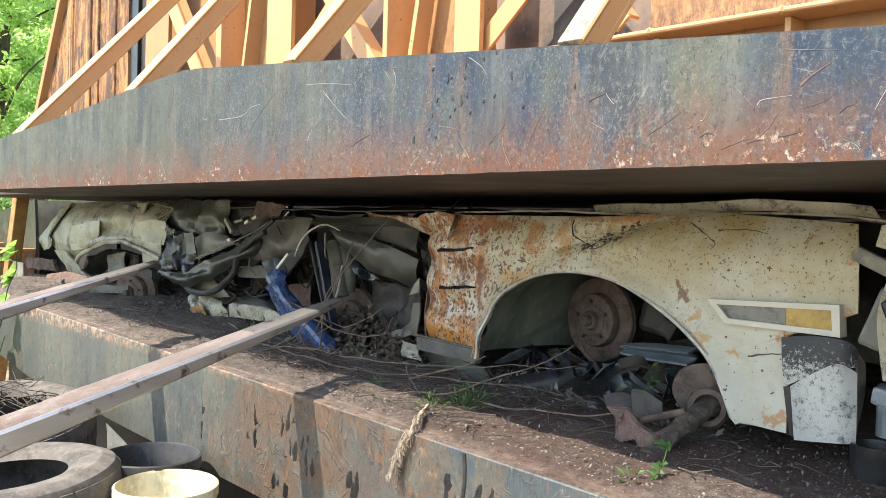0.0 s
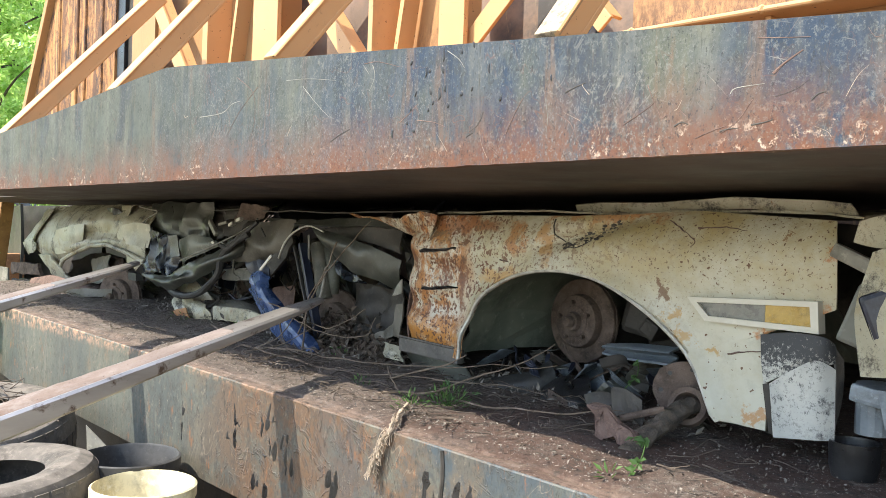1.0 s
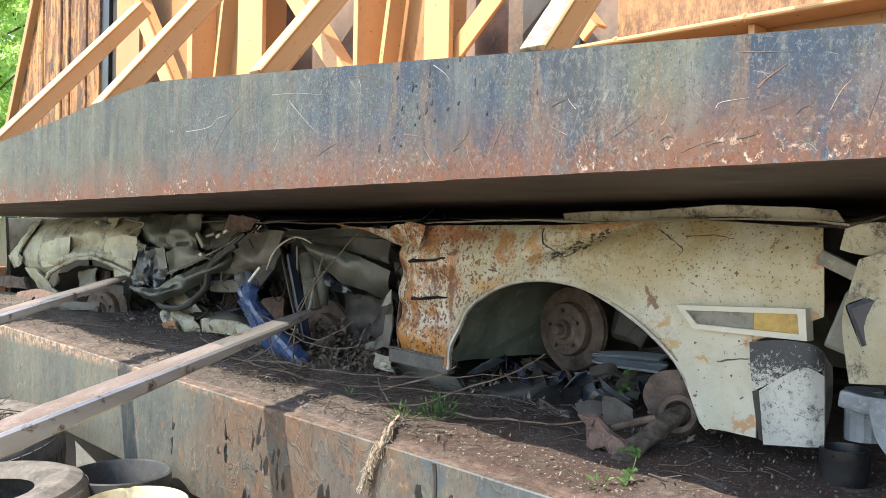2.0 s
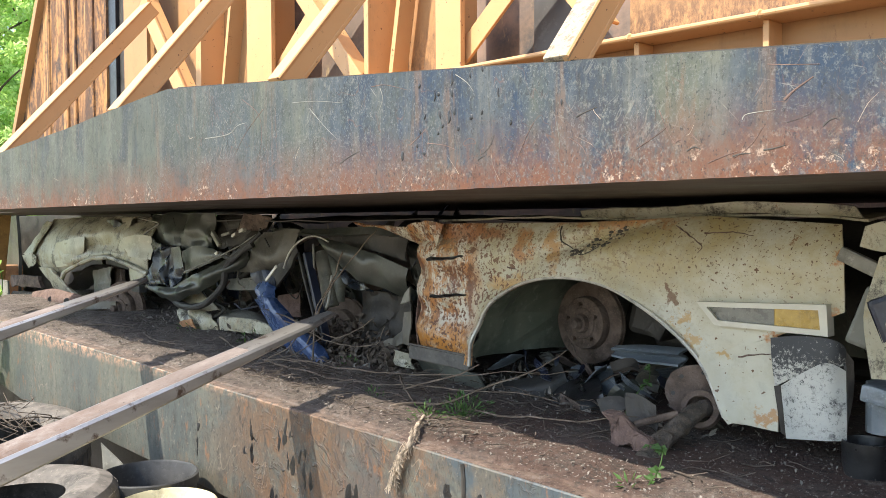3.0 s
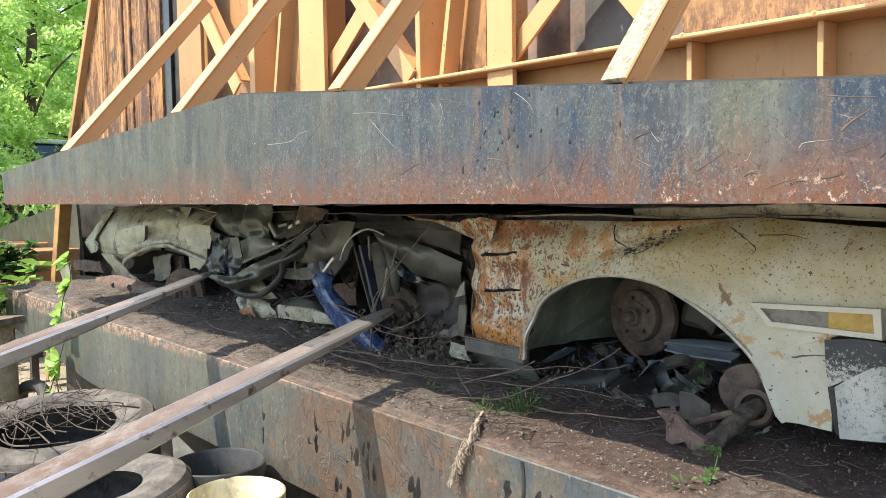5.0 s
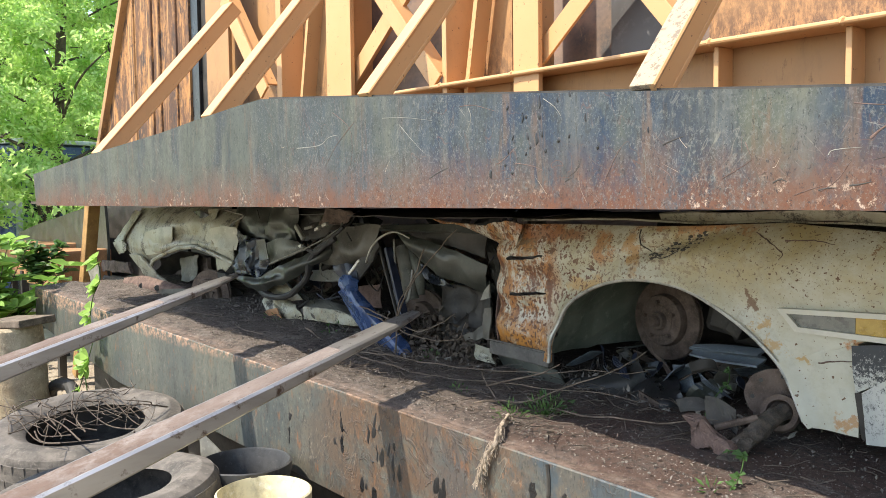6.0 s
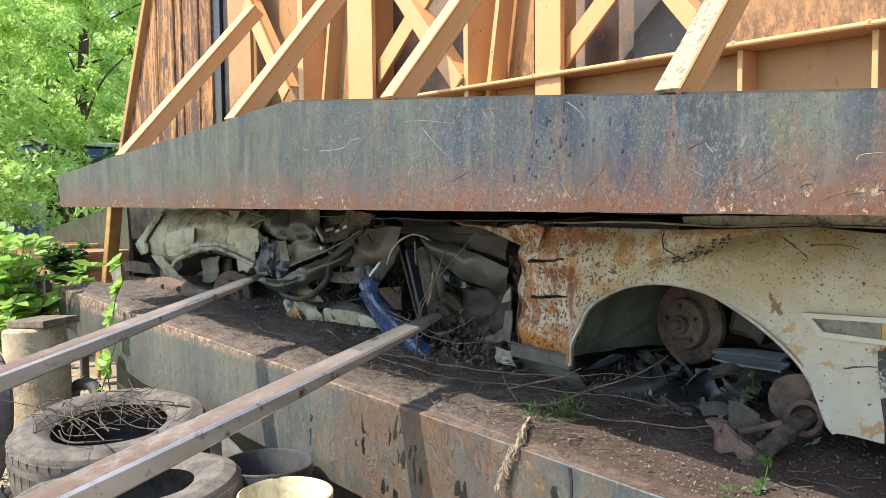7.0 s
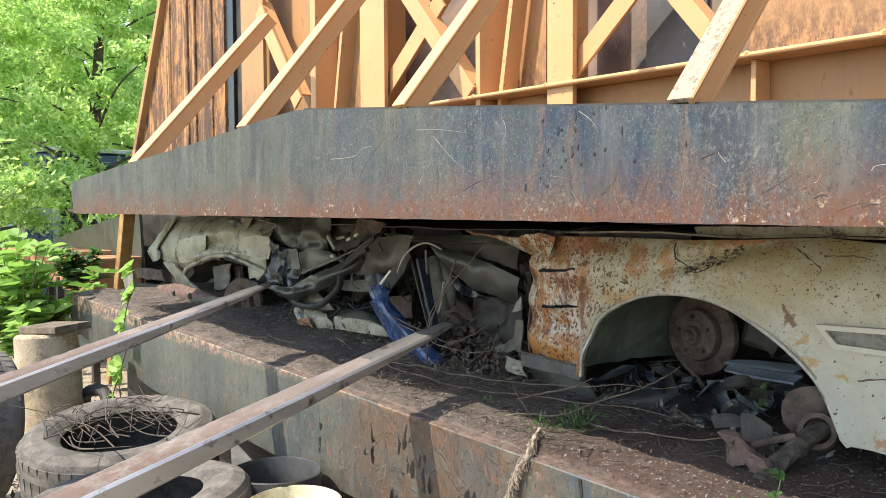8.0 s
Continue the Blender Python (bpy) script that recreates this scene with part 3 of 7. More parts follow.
def sheet(rows, thick=0.004, dent=0.0, size=6.0, fine=6):
    """A metal sheet through a small net of points (rows of equal length), made fine, dented by noise and given a thickness."""
    rows = [bend(r, fine) for r in rows]
    cols = [bend(c, fine) for c in zip(*rows)]
    bm = bmesh.new()
    net = []
    for c in cols:
        line = []
        for p in c:
            n = noise.noise_vector(p * size) + 0.5 * noise.noise_vector(p * size * 2.7)
            fold = abs(noise.noise(p * size * 0.9 + Vector((7, 3, 1)))) * 2 - 0.5
            crease = noise.voronoi(p * size * 0.7)[0][0] - 0.4
            line.append(p + n * dent * 0.5 + Vector((0, -1, 0.3)) * (fold * 1.3 + crease * 2.4) * dent)
        net.append(line)
    front = [[bm.verts.new(p) for p in line] for line in net]
    for a, b in zip(front, front[1:]):
        for j in range(len(a) - 1):
            bm.faces.new((a[j], a[j + 1], b[j + 1], b[j]))
    bmesh.ops.recalc_face_normals(bm, faces=bm.faces)
    bmesh.ops.solidify(bm, geom=bm.faces[:], thickness=thick)
    return bm


def crumple(bm, amount, size=8.0):
    for v in bm.verts:
        v.co += noise.noise_vector(v.co * size) * amount
    return bm


# ---- the setting ----
def bed_z(x):
    return 0.866 - 0.025 * (x + 5.294)


GROUND_Z = 0.1
bm = bmesh.new()
net = []
for i in range(61):
    line = []
    for j in range(61):
        u, v = (i - 30) / 30, (j - 30) / 30
        x, y = -3 + 60 * u * abs(u) + 6 * u, 2 + 60 * v * abs(v) + 6 * v
        near = max(0.0, 1 - (abs(x + 3) + abs(y - 1.5)) / 25)
        line.append(bm.verts.new((x, y, GROUND_Z - 0.05 + 0.06 * noise.noise(Vector((x, y, 0)) * 0.9) * (0.4 + near))))
    net.append(line)
for a, b in zip(net, net[1:]):
    for j in range(60):
        bm.faces.new((a[j], a[j + 1], b[j + 1], b[j]))
for x, y in ((-900, -900),):
    c = [bm.verts.new((sx * 2500, sy * 2500, GROUND_Z - 0.25)) for sx, sy in ((-1, -1), (1, -1), (1, 1), (-1, 1))]
    bm.faces.new(c)
tagged(part("ground", bm, GROUND, None), "brown leafy soil with moss patches", "ground", kind="structure")

bed = thing("press_bed", (-2.2, 2.3, 0.5), "long weathered steel bed of a car press", "press bed", kind="structure")
xl, xr = -5.294, 0.9
face = [(xl, bed_z(xl)), (xr, bed_z(xr)), (xr, bed_z(xr) - 0.33), (-4.0, bed_z(-4.0) - 0.31), (xl, bed_z(xl) - 0.2)]
part("front_plate", prism(face, 1.42, 1.445, 0.003), DECK, bed, "green-grey painted steel front plate, scratched and rust-streaked")
bm = bmesh.new()
top = [(xl, 1.425), (xr, 1.425), (xr, 3.3), (xl, 3.3)]
lo = [bm.verts.new((x, y, bed_z(x) - 0.02)) for x, y in top]
hi = [bm.verts.new((x, y, bed_z(x) + 0.002)) for x, y in top]
bm.faces.new(lo), bm.faces.new(hi)
for i in range(4):
    bm.faces.new((lo[i], lo[(i + 1) % 4], hi[(i + 1) % 4], hi[i]))
part("top_plate", bm, DIRT, bed, "soil-covered steel top plate")
part("end_plate", box(bmesh.new(), (xl + 0.01, 2.37, bed_z(xl) - 0.13), (0.02, 1.84, 0.22)), DECK, bed)
bm = bmesh.new()
box(bm, (-2.2, 2.2, 0.33), (5.4, 1.2, 0.42), (0, 0, 0), 0.01)
part("undercarriage", bm, DARKSTEEL, bed, "dark steel skid under the bed")
# weld seams on the front plate
for x in (-1.32,):
    bm = bmesh.new()
    tube(bm, [(x + 0.004 * math.sin(k), 1.419, bed_z(x) - 0.005 - 0.03 * k) for k in range(10)], 0.005, 6)
    part("weld_seam", bm, DARKSTEEL, bed)

rng = random.Random(17)
# clusters of small flat black blotches on the front plate
for x, z, n in ((-2.15, 0.64, 5), (-1.98, 0.66, 7), (-1.9, 0.62, 5), (-1.36, 0.66, 4), (-2.02, 0.56, 4), (-1.25, 0.7, 3), (-2.45, 0.6, 3), (-1.7, 0.6, 3)):
    for k in range(n):
        bm = bmesh.new()
        bmesh.ops.create_icosphere(bm, subdivisions=2, radius=1, matrix=Matrix.Translation((x + rng.uniform(-0.035, 0.035), 1.42, z + rng.uniform(-0.05, 0.06))) @ Matrix.Diagonal((rng.uniform(0.004, 0.013), 0.0012, rng.uniform(0.008, 0.03), 1)))
        for v in bm.verts:
            v.co += Vector((0.011, 0, 0.02)) * noise.noise(v.co * 48)
        part("black_blotch", bm, BLACK, bed, "small black blotch")

# soil over the bed, uneven, thin towards the front edge
bm = bmesh.new()
net = []
for i in range(181):
    x = xl + 0.02 + (xr - xl - 0.04) * i / 180
    line = []
    for j in range(41):
        f = j / 40
        edge = 1.43 + 0.035 * noise.noise(Vector((x * 3, 0, 0))) + 0.02 * noise.noise(Vector((x * 11, 4, 0))) + 0.02
        y = edge + (3.2 - edge) * f ** 1.6
        rise = min(1, f * 5)
        h = 0.004 + rise * (0.018 + 0.02 * noise.noise(Vector((x * 2.2, y * 2.2, 3))) + 0.012 * noise.noise(Vector((x * 9, y * 9, 7))) + 0.006 * noise.noise(Vector((x * 31, y * 31, 1))))
        line.append(bm.verts.new((x, y, bed_z(x) + max(h, 0.0005) - (0.004 if j == 0 else 0))))
    net.append(line)
for a, b in zip(net, net[1:]):
    for j in range(40):
        bm.faces.new((a[j], b[j], b[j + 1], a[j + 1]))
solo("soil_layer", bm, DIRT, "dark crumbly soil and rust flakes lying on the bed", "soil", kind="stuff", smooth=True)

part_back = prism([(-5.6, 0.5), (1.2, 0.5), (1.2, 3.6), (-5.6, 3.6)], 3.3, 3.34)
tagged(part("wall_back", part_back, RUSTPLATE, None), "dark rusted steel back wall of the press", "wall", kind="structure")
tagged(part("wall_side", box(bmesh.new(), (1.22, 2.35, 2.0), (0.04, 2.1, 3.2)), RUSTPLATE, None), "dark rusted steel side wall of the press", "wall", kind="structure")

# ---- the lid of the press ----
lid = thing("press_lid", (-2.0, 2.2, 1.33), "heavy steel press lid with blue-grey beam and orange braces", "press lid")
outline = [(-4.57, 1.333), (-4.6, 1.486), (-3.792, 1.545), (-3.016, 1.59), (-2.733, 1.613), (-2.435, 1.634), (-2.28, 1.642), (-1.571, 1.586), (-0.579, 1.506), (0.7, 1.40), (0.7, 1.333)]
fine_outline = []
for (x0, z0), (x1, z1) in zip(outline, outline[1:] + outline[:1]):
    n = max(1, int(abs(x1 - x0) / 0.025))
    for k in range(n):
        x, z = x0 + (x1 - x0) * k / n, z0 + (z1 - z0) * k / n
        if z < 1.34:
            z += 0.0008 * noise.noise(Vector((x * 14, 0, 0))) + 0.0012 * noise.noise(Vector((x * 50, 0, 0)))
        fine_outline.append((x, z))
part("front_beam", prism(fine_outline, 1.25, 1.275, 0.0015), BEAM, lid, "scratched blue-grey steel beam with a rusted lower edge")
part("top_flange", box(bmesh.new(), (-0.79, 1.285, 1.523), (2.98, 0.02, 0.012), (0, 4.6, 0)), DARKSTEEL, lid)
part("bottom_plate", box(bmesh.new(), (-1.93, 2.26, 1.342), (5.26, 1.97, 0.016)), UNDER, lid, "rust-brown steel underside plate")
# underside carried on past the beam's end, added to shade the white car
part("bottom_plate", box(bmesh.new(), (-5.28, 2.42, 1.342), (1.42, 1.64, 0.016)), UNDER, lid)
part("end_plate", box(bmesh.new(), (-4.575, 1.75, 1.42), (0.02, 0.94, 0.15)), BEAM, lid)
# scratches, torn slivers and black drips on the beam's face
def mark(name, pts, rad, mat, label, taper=0.4):
    bm = bmesh.new()
    tube(bm, bend([(x, 1.2495, z) for x, z in pts], 4), rad, 5, taper)
    for v in bm.verts:
        v.co.y = 1.2497 + (v.co.y - 1.2497) * 0.3
    part(name, bm, mat, lid, label)


for pts in (
    [(-0.892, 1.441), (-0.875, 1.447), (-0.851, 1.453)],
    [(-0.497, 1.394), (-0.489, 1.401), (-0.479, 1.403)],
    [(-0.577, 1.368), (-0.560, 1.370), (-0.546, 1.373)],
    [(-0.693, 1.374), (-0.681, 1.379), (-0.670, 1.375)],
    [(-0.622, 1.362), (-0.609, 1.365), (-0.595, 1.365)],
    [(-1.514, 1.398), (-1.484, 1.410), (-1.445, 1.421)],
    [(-1.111, 1.384), (-1.102, 1.388), (-1.094, 1.390)],
):
    mark("torn_sliver", pts, 0.0014, DARKSTEEL, "dark torn sliver of steel")
for pts in (
    [(-0.620, 1.360), (-0.596, 1.375), (-0.576, 1.402)],
    [(-1.294, 1.422), (-1.266, 1.437), (-1.241, 1.454)],
    [(-0.780, 1.382), (-0.746, 1.399), (-0.724, 1.413)],
    [(-0.739, 1.437), (-0.727, 1.410), (-0.713, 1.385)],
    [(-0.713, 1.387), (-0.702, 1.390), (-0.696, 1.363)],
    [(-0.659, 1.355), (-0.633, 1.364), (-0.614, 1.369)],
    [(-0.906, 1.408), (-0.881, 1.393), (-0.870, 1.375)],
    [(-1.017, 1.383), (-0.998, 1.416), (-0.980, 1.441)],
    [(-1.243, 1.423), (-1.197, 1.416), (-1.167, 1.406)],
    [(-1.901, 1.574), (-1.827, 1.530), (-1.816, 1.469), (-1.830, 1.429)],
    [(-1.807, 1.542), (-1.891, 1.487), (-1.945, 1.432)],
    [(-0.572, 1.483), (-0.545, 1.479), (-0.501, 1.474)],
    [(-1.408, 1.548), (-1.364, 1.547), (-1.297, 1.529)],
):
    mark("rust_scratch", pts, 0.0009, RUSTRED, "reddish scratch")
for pts in (
    [(-0.608, 1.412), (-0.600, 1.419), (-0.560, 1.421)],
    [(-0.932, 1.435), (-0.926, 1.402), (-0.929, 1.374)],
    [(-1.166, 1.543), (-1.137, 1.525), (-1.121, 1.507)],
    [(-1.687, 1.544), (-1.601, 1.539), (-1.501, 1.525)],
    [(-1.622, 1.525), (-1.571, 1.484), (-1.522, 1.450)],
    [(-1.381, 1.543), (-1.373, 1.520), (-1.388, 1.492)],
):
    mark("pale_scratch", pts, 0.0008, GREYSHEET, "thin pale scratch")
mark("rust_gouge", [(-0.549, 1.433), (-0.534, 1.445), (-0.510, 1.459)], 0.0022, RUSTRED, "rust-red gouge")
mark("pale_curl", [(-2.081, 1.492), (-1.969, 1.494), (-1.923, 1.512), (-1.882, 1.516)], 0.0013, GREYSHEET, "pale curled scratch")
rng = random.Random(4)
for k in range(90):
    x = rng.uniform(-4.2, -0.4)
    near = rng.random() < 0.65
    z = 1.345 + (rng.random() ** 1.5 * 0.09 if near else rng.uniform(0.05, 0.22))
    l = rng.uniform(0.02, 0.07)
    a = rng.uniform(0.2, 2.9)
    if z + l > 1.47:
        l *= 0.6
    q = (x + l * math.cos(a), z + l * math.sin(a) * 0.8)
    if q[1] > 1.49 + 0.02 * (x < -1) or q[1] < 1.337:
        continue
    kind = rng.random()
    mark("scratch", [(x, z), ((x + q[0]) / 2 + rng.uniform(-0.006, 0.006), (z + q[1]) / 2 + rng.uniform(-0.006, 0.006)), q], rng.uniform(0.0003, 0.0006), RUSTRED if kind < 0.5 else (ROPE if kind < 0.92 else DARKSTEEL), "")
for x, z, h in ((-1.176, 1.537, 0.0139), (-1.177, 1.511, 0.0085), (-1.222, 1.510, 0.0109), (-1.211, 1.512, 0.0043), (-1.265, 1.533, 0.0055), (-1.130, 1.537, 0.0052), (-1.100, 1.545, 0.0062), (-1.060, 1.499, 0.0091), (-0.920, 1.468, 0.0057), (-1.208, 1.474, 0.0086), (-1.184, 1.467, 0.0128), (-1.170, 1.476, 0.0074), (-1.250, 1.473, 0.0055), (-1.128, 1.462, 0.0052), (-1.100, 1.468, 0.0051), (-1.212, 1.440, 0.0043), (-1.201, 1.452, 0.0043), (-1.160, 1.444, 0.0053), (-1.032, 1.444, 0.0050), (-1.264, 1.446, 0.0055), (-1.271, 1.420, 0.0044), (-1.251, 1.404, 0.0044), (-1.314, 1.403, 0.0101)):
    bm = bmesh.new()
    bmesh.ops.create_icosphere(bm, subdivisions=2, radius=1, matrix=Matrix.Translation((x, 1.25, z)) @ Matrix.Diagonal((rng.uniform(0.0028, 0.0042), 0.0015, h, 1)))
    for v in bm.verts:
        v.co.x += 0.004 * noise.noise(v.co * 90)
    part("tar_drip", bm, BLACK, lid, "black tar drip")


def brace(x, w, h, y1, z0, z1, hot=ORANGE):
    """A channel brace from the front beam up and back to the wall: a web with a lit top flange and a lower flange."""
    y0 = 1.262
    bm = bmesh.new()
    d = Vector((0, y1 - y0, z1 - z0)).normalized()
    nrm = Vector((0, -d.z, d.y))
    p, q = Vector((x, y0, z0)), Vector((x, y1, z1))
    bar(bm, p - nrm * h / 2 + Vector((w / 2 - 0.006, 0, 0)), q - nrm * h / 2 + Vector((w / 2 - 0.006, 0, 0)), 0.01, h, nrm, 0.002)
    bar(bm, p - nrm * (h - 0.006), q - nrm * (h - 0.006), w, 0.01, nrm, 0.002)
    b = part("brace", bm, ORANGE, lid, "orange-painted steel channel brace")
    bm = bmesh.new()
    bar(bm, p - nrm * 0.004, q - nrm * 0.004, w, 0.012, nrm, 0.003)
    part("flange", bm, hot, b, "upper flange facing the sun")
    bm = bmesh.new()
    tube(bm, [p + Vector((w / 2, 0, 0)) - nrm * 0.002, q + Vector((w / 2, 0, 0)) - nrm * 0.002], 0.004, 6)
    part("weld_bead", bm, ORANGE, b)


brace(-3.731, 0.095, 0.061, 1.88, 1.552, 2.243)
brace(-2.673, 0.064, 0.063, 2.06, 1.624, 2.575)
brace(-1.785, 0.046, 0.058, 2.06, 1.611, 2.555)
brace(-0.947, 0.050, 0.055, 2.06, 1.545, 2.501, CHIPPED)
brace(-0.05, 0.055, 0.05, 2.06, 1.45, 2.37)

# rear wall of the lid: posts, panels, crossing braces and a ledge


def slab(name, x0, x1, z0, z1, y0, y1, mat, label="", bevel=0.003):
    return part(name, box(bmesh.new(), ((x0 + x1) / 2, (y0 + y1) / 2, (z0 + z1) / 2), (abs(x1 - x0), abs(y1 - y0), z1 - z0), (0, 0, 0), bevel), mat, lid, label)


slab("rear_plate", -4.7, -1.25, 1.35, 3.4, 2.27, 2.29, RUSTPLATE, "grey-brown rusted plate behind the braces")
slab("dark_plate", -1.822, -1.596, 1.77, 3.2, 2.255, 2.265, DARKPLATE, "smooth dark blue-grey plate")
slab("wall_panel", -1.408, 0.9, 1.35, 3.4, 2.17, 2.19, ORANGE2, "stained orange wall panel")
slab("post_web", -2.578, -2.235, 1.35, 3.4, 2.22, 2.24, ORANGE2, "orange column web, stained at its foot")
slab("post_flange", -2.089, -1.974, 1.35, 3.4, 2.08, 2.10, ORANGE)
slab("post_flange", -2.455, -2.430, 1.35, 3.4, 2.08, 2.22, ORANGE)
slab("post_web", -2.060, -2.044, 1.35, 3.4, 2.10, 2.23, ORANGE)
slab("post_flange", -3.224, -3.040, 1.35, 3.4, 2.08, 2.10, ORANGE)
slab("post_web", -3.177, -3.151, 1.35, 3.4, 2.10, 2.3, ORANGE)
slab("post_web", -3.824, -3.410, 1.35, 3.4, 2.20, 2.22, ORANGE2, "orange column web")
slab("post_flange", -3.653, -3.607, 1.35, 3.4, 2.08, 2.20, ORANGE)
slab("post_flange", -4.436, -4.176, 1.35, 3.4, 2.10, 2.12, ORANGE2, "stained orange post, toned down for shade")
slab("post_web", -4.460, -3.917, 1.35, 3.4, 2.24, 2.26, ORANGE2, "rust-stained orange web plate")
# slanting gussets at the posts
for x0, x1 in ((-2.461, -2.181), (-3.621, -3.321)):
    part("gusset", prism([(x0, 1.35), (x0 + 0.02, 1.35), (x1 + 0.02, 2.9), (x1, 2.9)], 2.13, 2.2), ORANGE, lid)


def cross(p, q, w=0.09, y=2.085):
    bm = bmesh.new()
    bar(bm, (p[0], y, p[1]), (q[0], y, q[1]), 0.012, w, (0, 0, 1), 0.002)
    b = part("cross_brace", bm, ORANGE, lid, "flat orange cross brace")
    bm = bmesh.new()
    bar(bm, (p[0], y + 0.035, p[1] + w / 2), (q[0], y + 0.035, q[1] + w / 2), 0.07, 0.01, (0, 0, 1), 0.002)
    part("flange", bm, ORANGE, b)


cross((-2.472, 1.768), (-2.933, 2.274), 0.068, 2.07)
cross((-3.134, 1.811), (-2.702, 2.157), 0.075, 2.12)
cross((-2.054, 1.766), (-1.730, 2.037), 0.066, 2.12)
cross((-3.789, 1.859), (-4.198, 2.377), 0.081, 2.09)
cross((-1.423, 1.786), (-1.684, 2.086), 0.055, 2.07)

bm = bmesh.new()
box(bm, (-0.93, 2.12, 1.752), (3.7, 0.10, 0.012), (0, 0, 0), 0.002)
ledge = part("ledge", bm, ORANGE, lid, "orange ledge with a rounded pipe edge")
bm = bmesh.new()
tube(bm, [(-2.78, 2.07, 1.754), (0.9, 2.07, 1.754)], 0.0075, 10)
part("pipe_edge", bm, ORANGE, ledge)
for x in (-2.455, -2.085, -1.341, -0.985, -0.2):
    slab("stiffener", x - 0.008, x + 0.008, 1.35, 1.746, 2.10, 2.17, ORANGE)
    bm = bmesh.new()
    bmesh.ops.create_icosphere(bm, subdivisions=1, radius=0.012, matrix=Matrix.Translation((x, 2.07, 1.755)))
    part("weld_knot", bm, ORANGE, lid)
slab("lower_panel", -2.9, -1.36, 1.35, 1.746, 2.165, 2.18, ORANGE2, "orange lower panel, deeper in colour for the shade under the ledge")

# rusted end sheeting, ribbed, with a leaning outer edge
def edge_z(x):
    return min(3.6, 1.78 + (x + 6.1) / 0.58)


xs = [-6.35, -5.95, -5.72, -5.48, -5.2, -5.12, -4.9, -4.7]
for k, (a, b) in enumerate(zip(xs, xs[1:])):
    dy = 0.0012 * (k % 2)
    za, zb = edge_z(a), edge_z(b)
    part("rust_strip", prism([(a, 1.36), (b + 0.003, 1.36), (b + 0.003, zb), (a, za)], 2.12 + dy, 2.16 + dy), RUSTSHEET, lid, "brown rusted sheet rib" if k else "rusted edge strip with old orange paint")
for x in (-5.5, -5.22, -5.1, -4.86):
    bm = bmesh.new()
    tube(bm, [(x, 2.118, 1.36), (x, 2.118, edge_z(x))], 0.011, 8)
    part("seam_rib", bm, RUSTSHEET, lid, "rusted vertical seam rib", True)
bm = bmesh.new()
bar(bm, (-6.38, 2.11, 1.3), (-5.04, 2.11, 3.6), 0.05, 0.06, (0, 1, 0))
part("edge_angle", bm, ORANGE2, lid, "rusted orange edge angle")
slab("rubber_seal", -4.69, -4.60, 1.35, 3.4, 2.13, 2.18, BLACK, "black cracked rubber seal")
slab("seal_angle", -4.60, -4.48, 1.35, 3.4, 2.15, 2.2, DARKSTEEL, "grey-blue steel angle")
slab("backing_sheet", -5.4, -4.6, 1.36, 2.9, 2.2, 2.23, RUSTSHEET)


# ---- the cream car at the front of the stack ----
car = thing("wrecked_cream_car", (-1.36, 2.3, 0.8), "crushed cream car body with a rusted front wing, wheels missing", "wrecked car")
ARCH = [(-1.758, 0.86), (-1.745, 0.95), (-1.694, 1.036), (-1.62, 1.085), (-1.53, 1.118), (-1.421, 1.131), (-1.31, 1.118), (-1.204, 1.079), (-1.12, 1.028), (-1.056, 0.977), (-1.005, 0.91), (-0.966, 0.838)]
WING = [(-2.012, 0.86), (-2.018, 1.1), (-1.99, 1.235), (-1.9, 1.268), (-1.4, 1.268), (-1.05, 1.282), (-0.74, 1.262), (-0.722, 1.2), (-0.722, 1.045), (-0.86, 1.03), (-0.846, 0.772)]


def wing_y(x, z):
    """Depth of the wing's skin: rounded towards the top and the rear edge, a crease along its middle, some dents."""
    y = 1.9
    y += 0.05 * max(0, (z - 1.17) / 0.1) ** 2
    y += 0.012 * math.sin((z - 0.85) * 9)
    if x < -1.93:
        y += 0.6 * (-1.93 - x) ** 1.4 * 2
    p = Vector((x, 0, z))
    y += 0.012 * noise.noise(p * 4.2) + 0.005 * noise.noise(p * 11)
    left = max(0, min(1, (-1.6 - x) / 0.3))
    y += left * (0.012 * noise.noise(p * 9 + Vector((3, 0, 0))) + 0.008 * math.sin(z * 55 + x * 5))
    # the pressed-in fold under the top edge
    y += 0.03 * math.exp(-((x + 1.35) / 0.12) ** 2 - ((z - 1.225 - 0.25 * (x + 1.35)) / 0.02) ** 2)
    return y


def ray_out(c, a, poly):
    d = Vector((math.cos(a), math.sin(a)))
    best = None
    for (x0, z0), (x1, z1) in zip(poly, poly[1:]):
        ex, ez = x1 - x0, z1 - z0
        det = d.x * -ez + d.y * ex
        if abs(det) < 1e-9:
            continue
        rx, rz = x0 - c[0], z0 - c[1]
        k = (rx * -ez + rz * ex) / det
        s = (d.x * rz - d.y * rx) / det
        if k > 0 and -1e-6 <= s <= 1 + 1e-6 and (best is None or k < best):
            best = k
    return None if best is None else (c[0] + d.x * best, c[1] + d.y * best)


C = (-1.36, 0.845)
smooth_arch = [(p.x, p.z) for p in bend([(x, 0, z) for x, z in ARCH], 6)]
smooth_arch.append((-0.847, 0.774))
closed_wing = [(-1.758, 0.858)] + WING + [(-0.966, 0.826)]
angles = sorted({math.atan2(z - C[1], x - C[0]) for x, z in WING if z > 0.87} | {math.pi * 0.985 - k / 130 * (math.pi * 0.985 + 0.13) for k in range(131)}, reverse=True)
bm = bmesh.new()
cols = []
lip = []
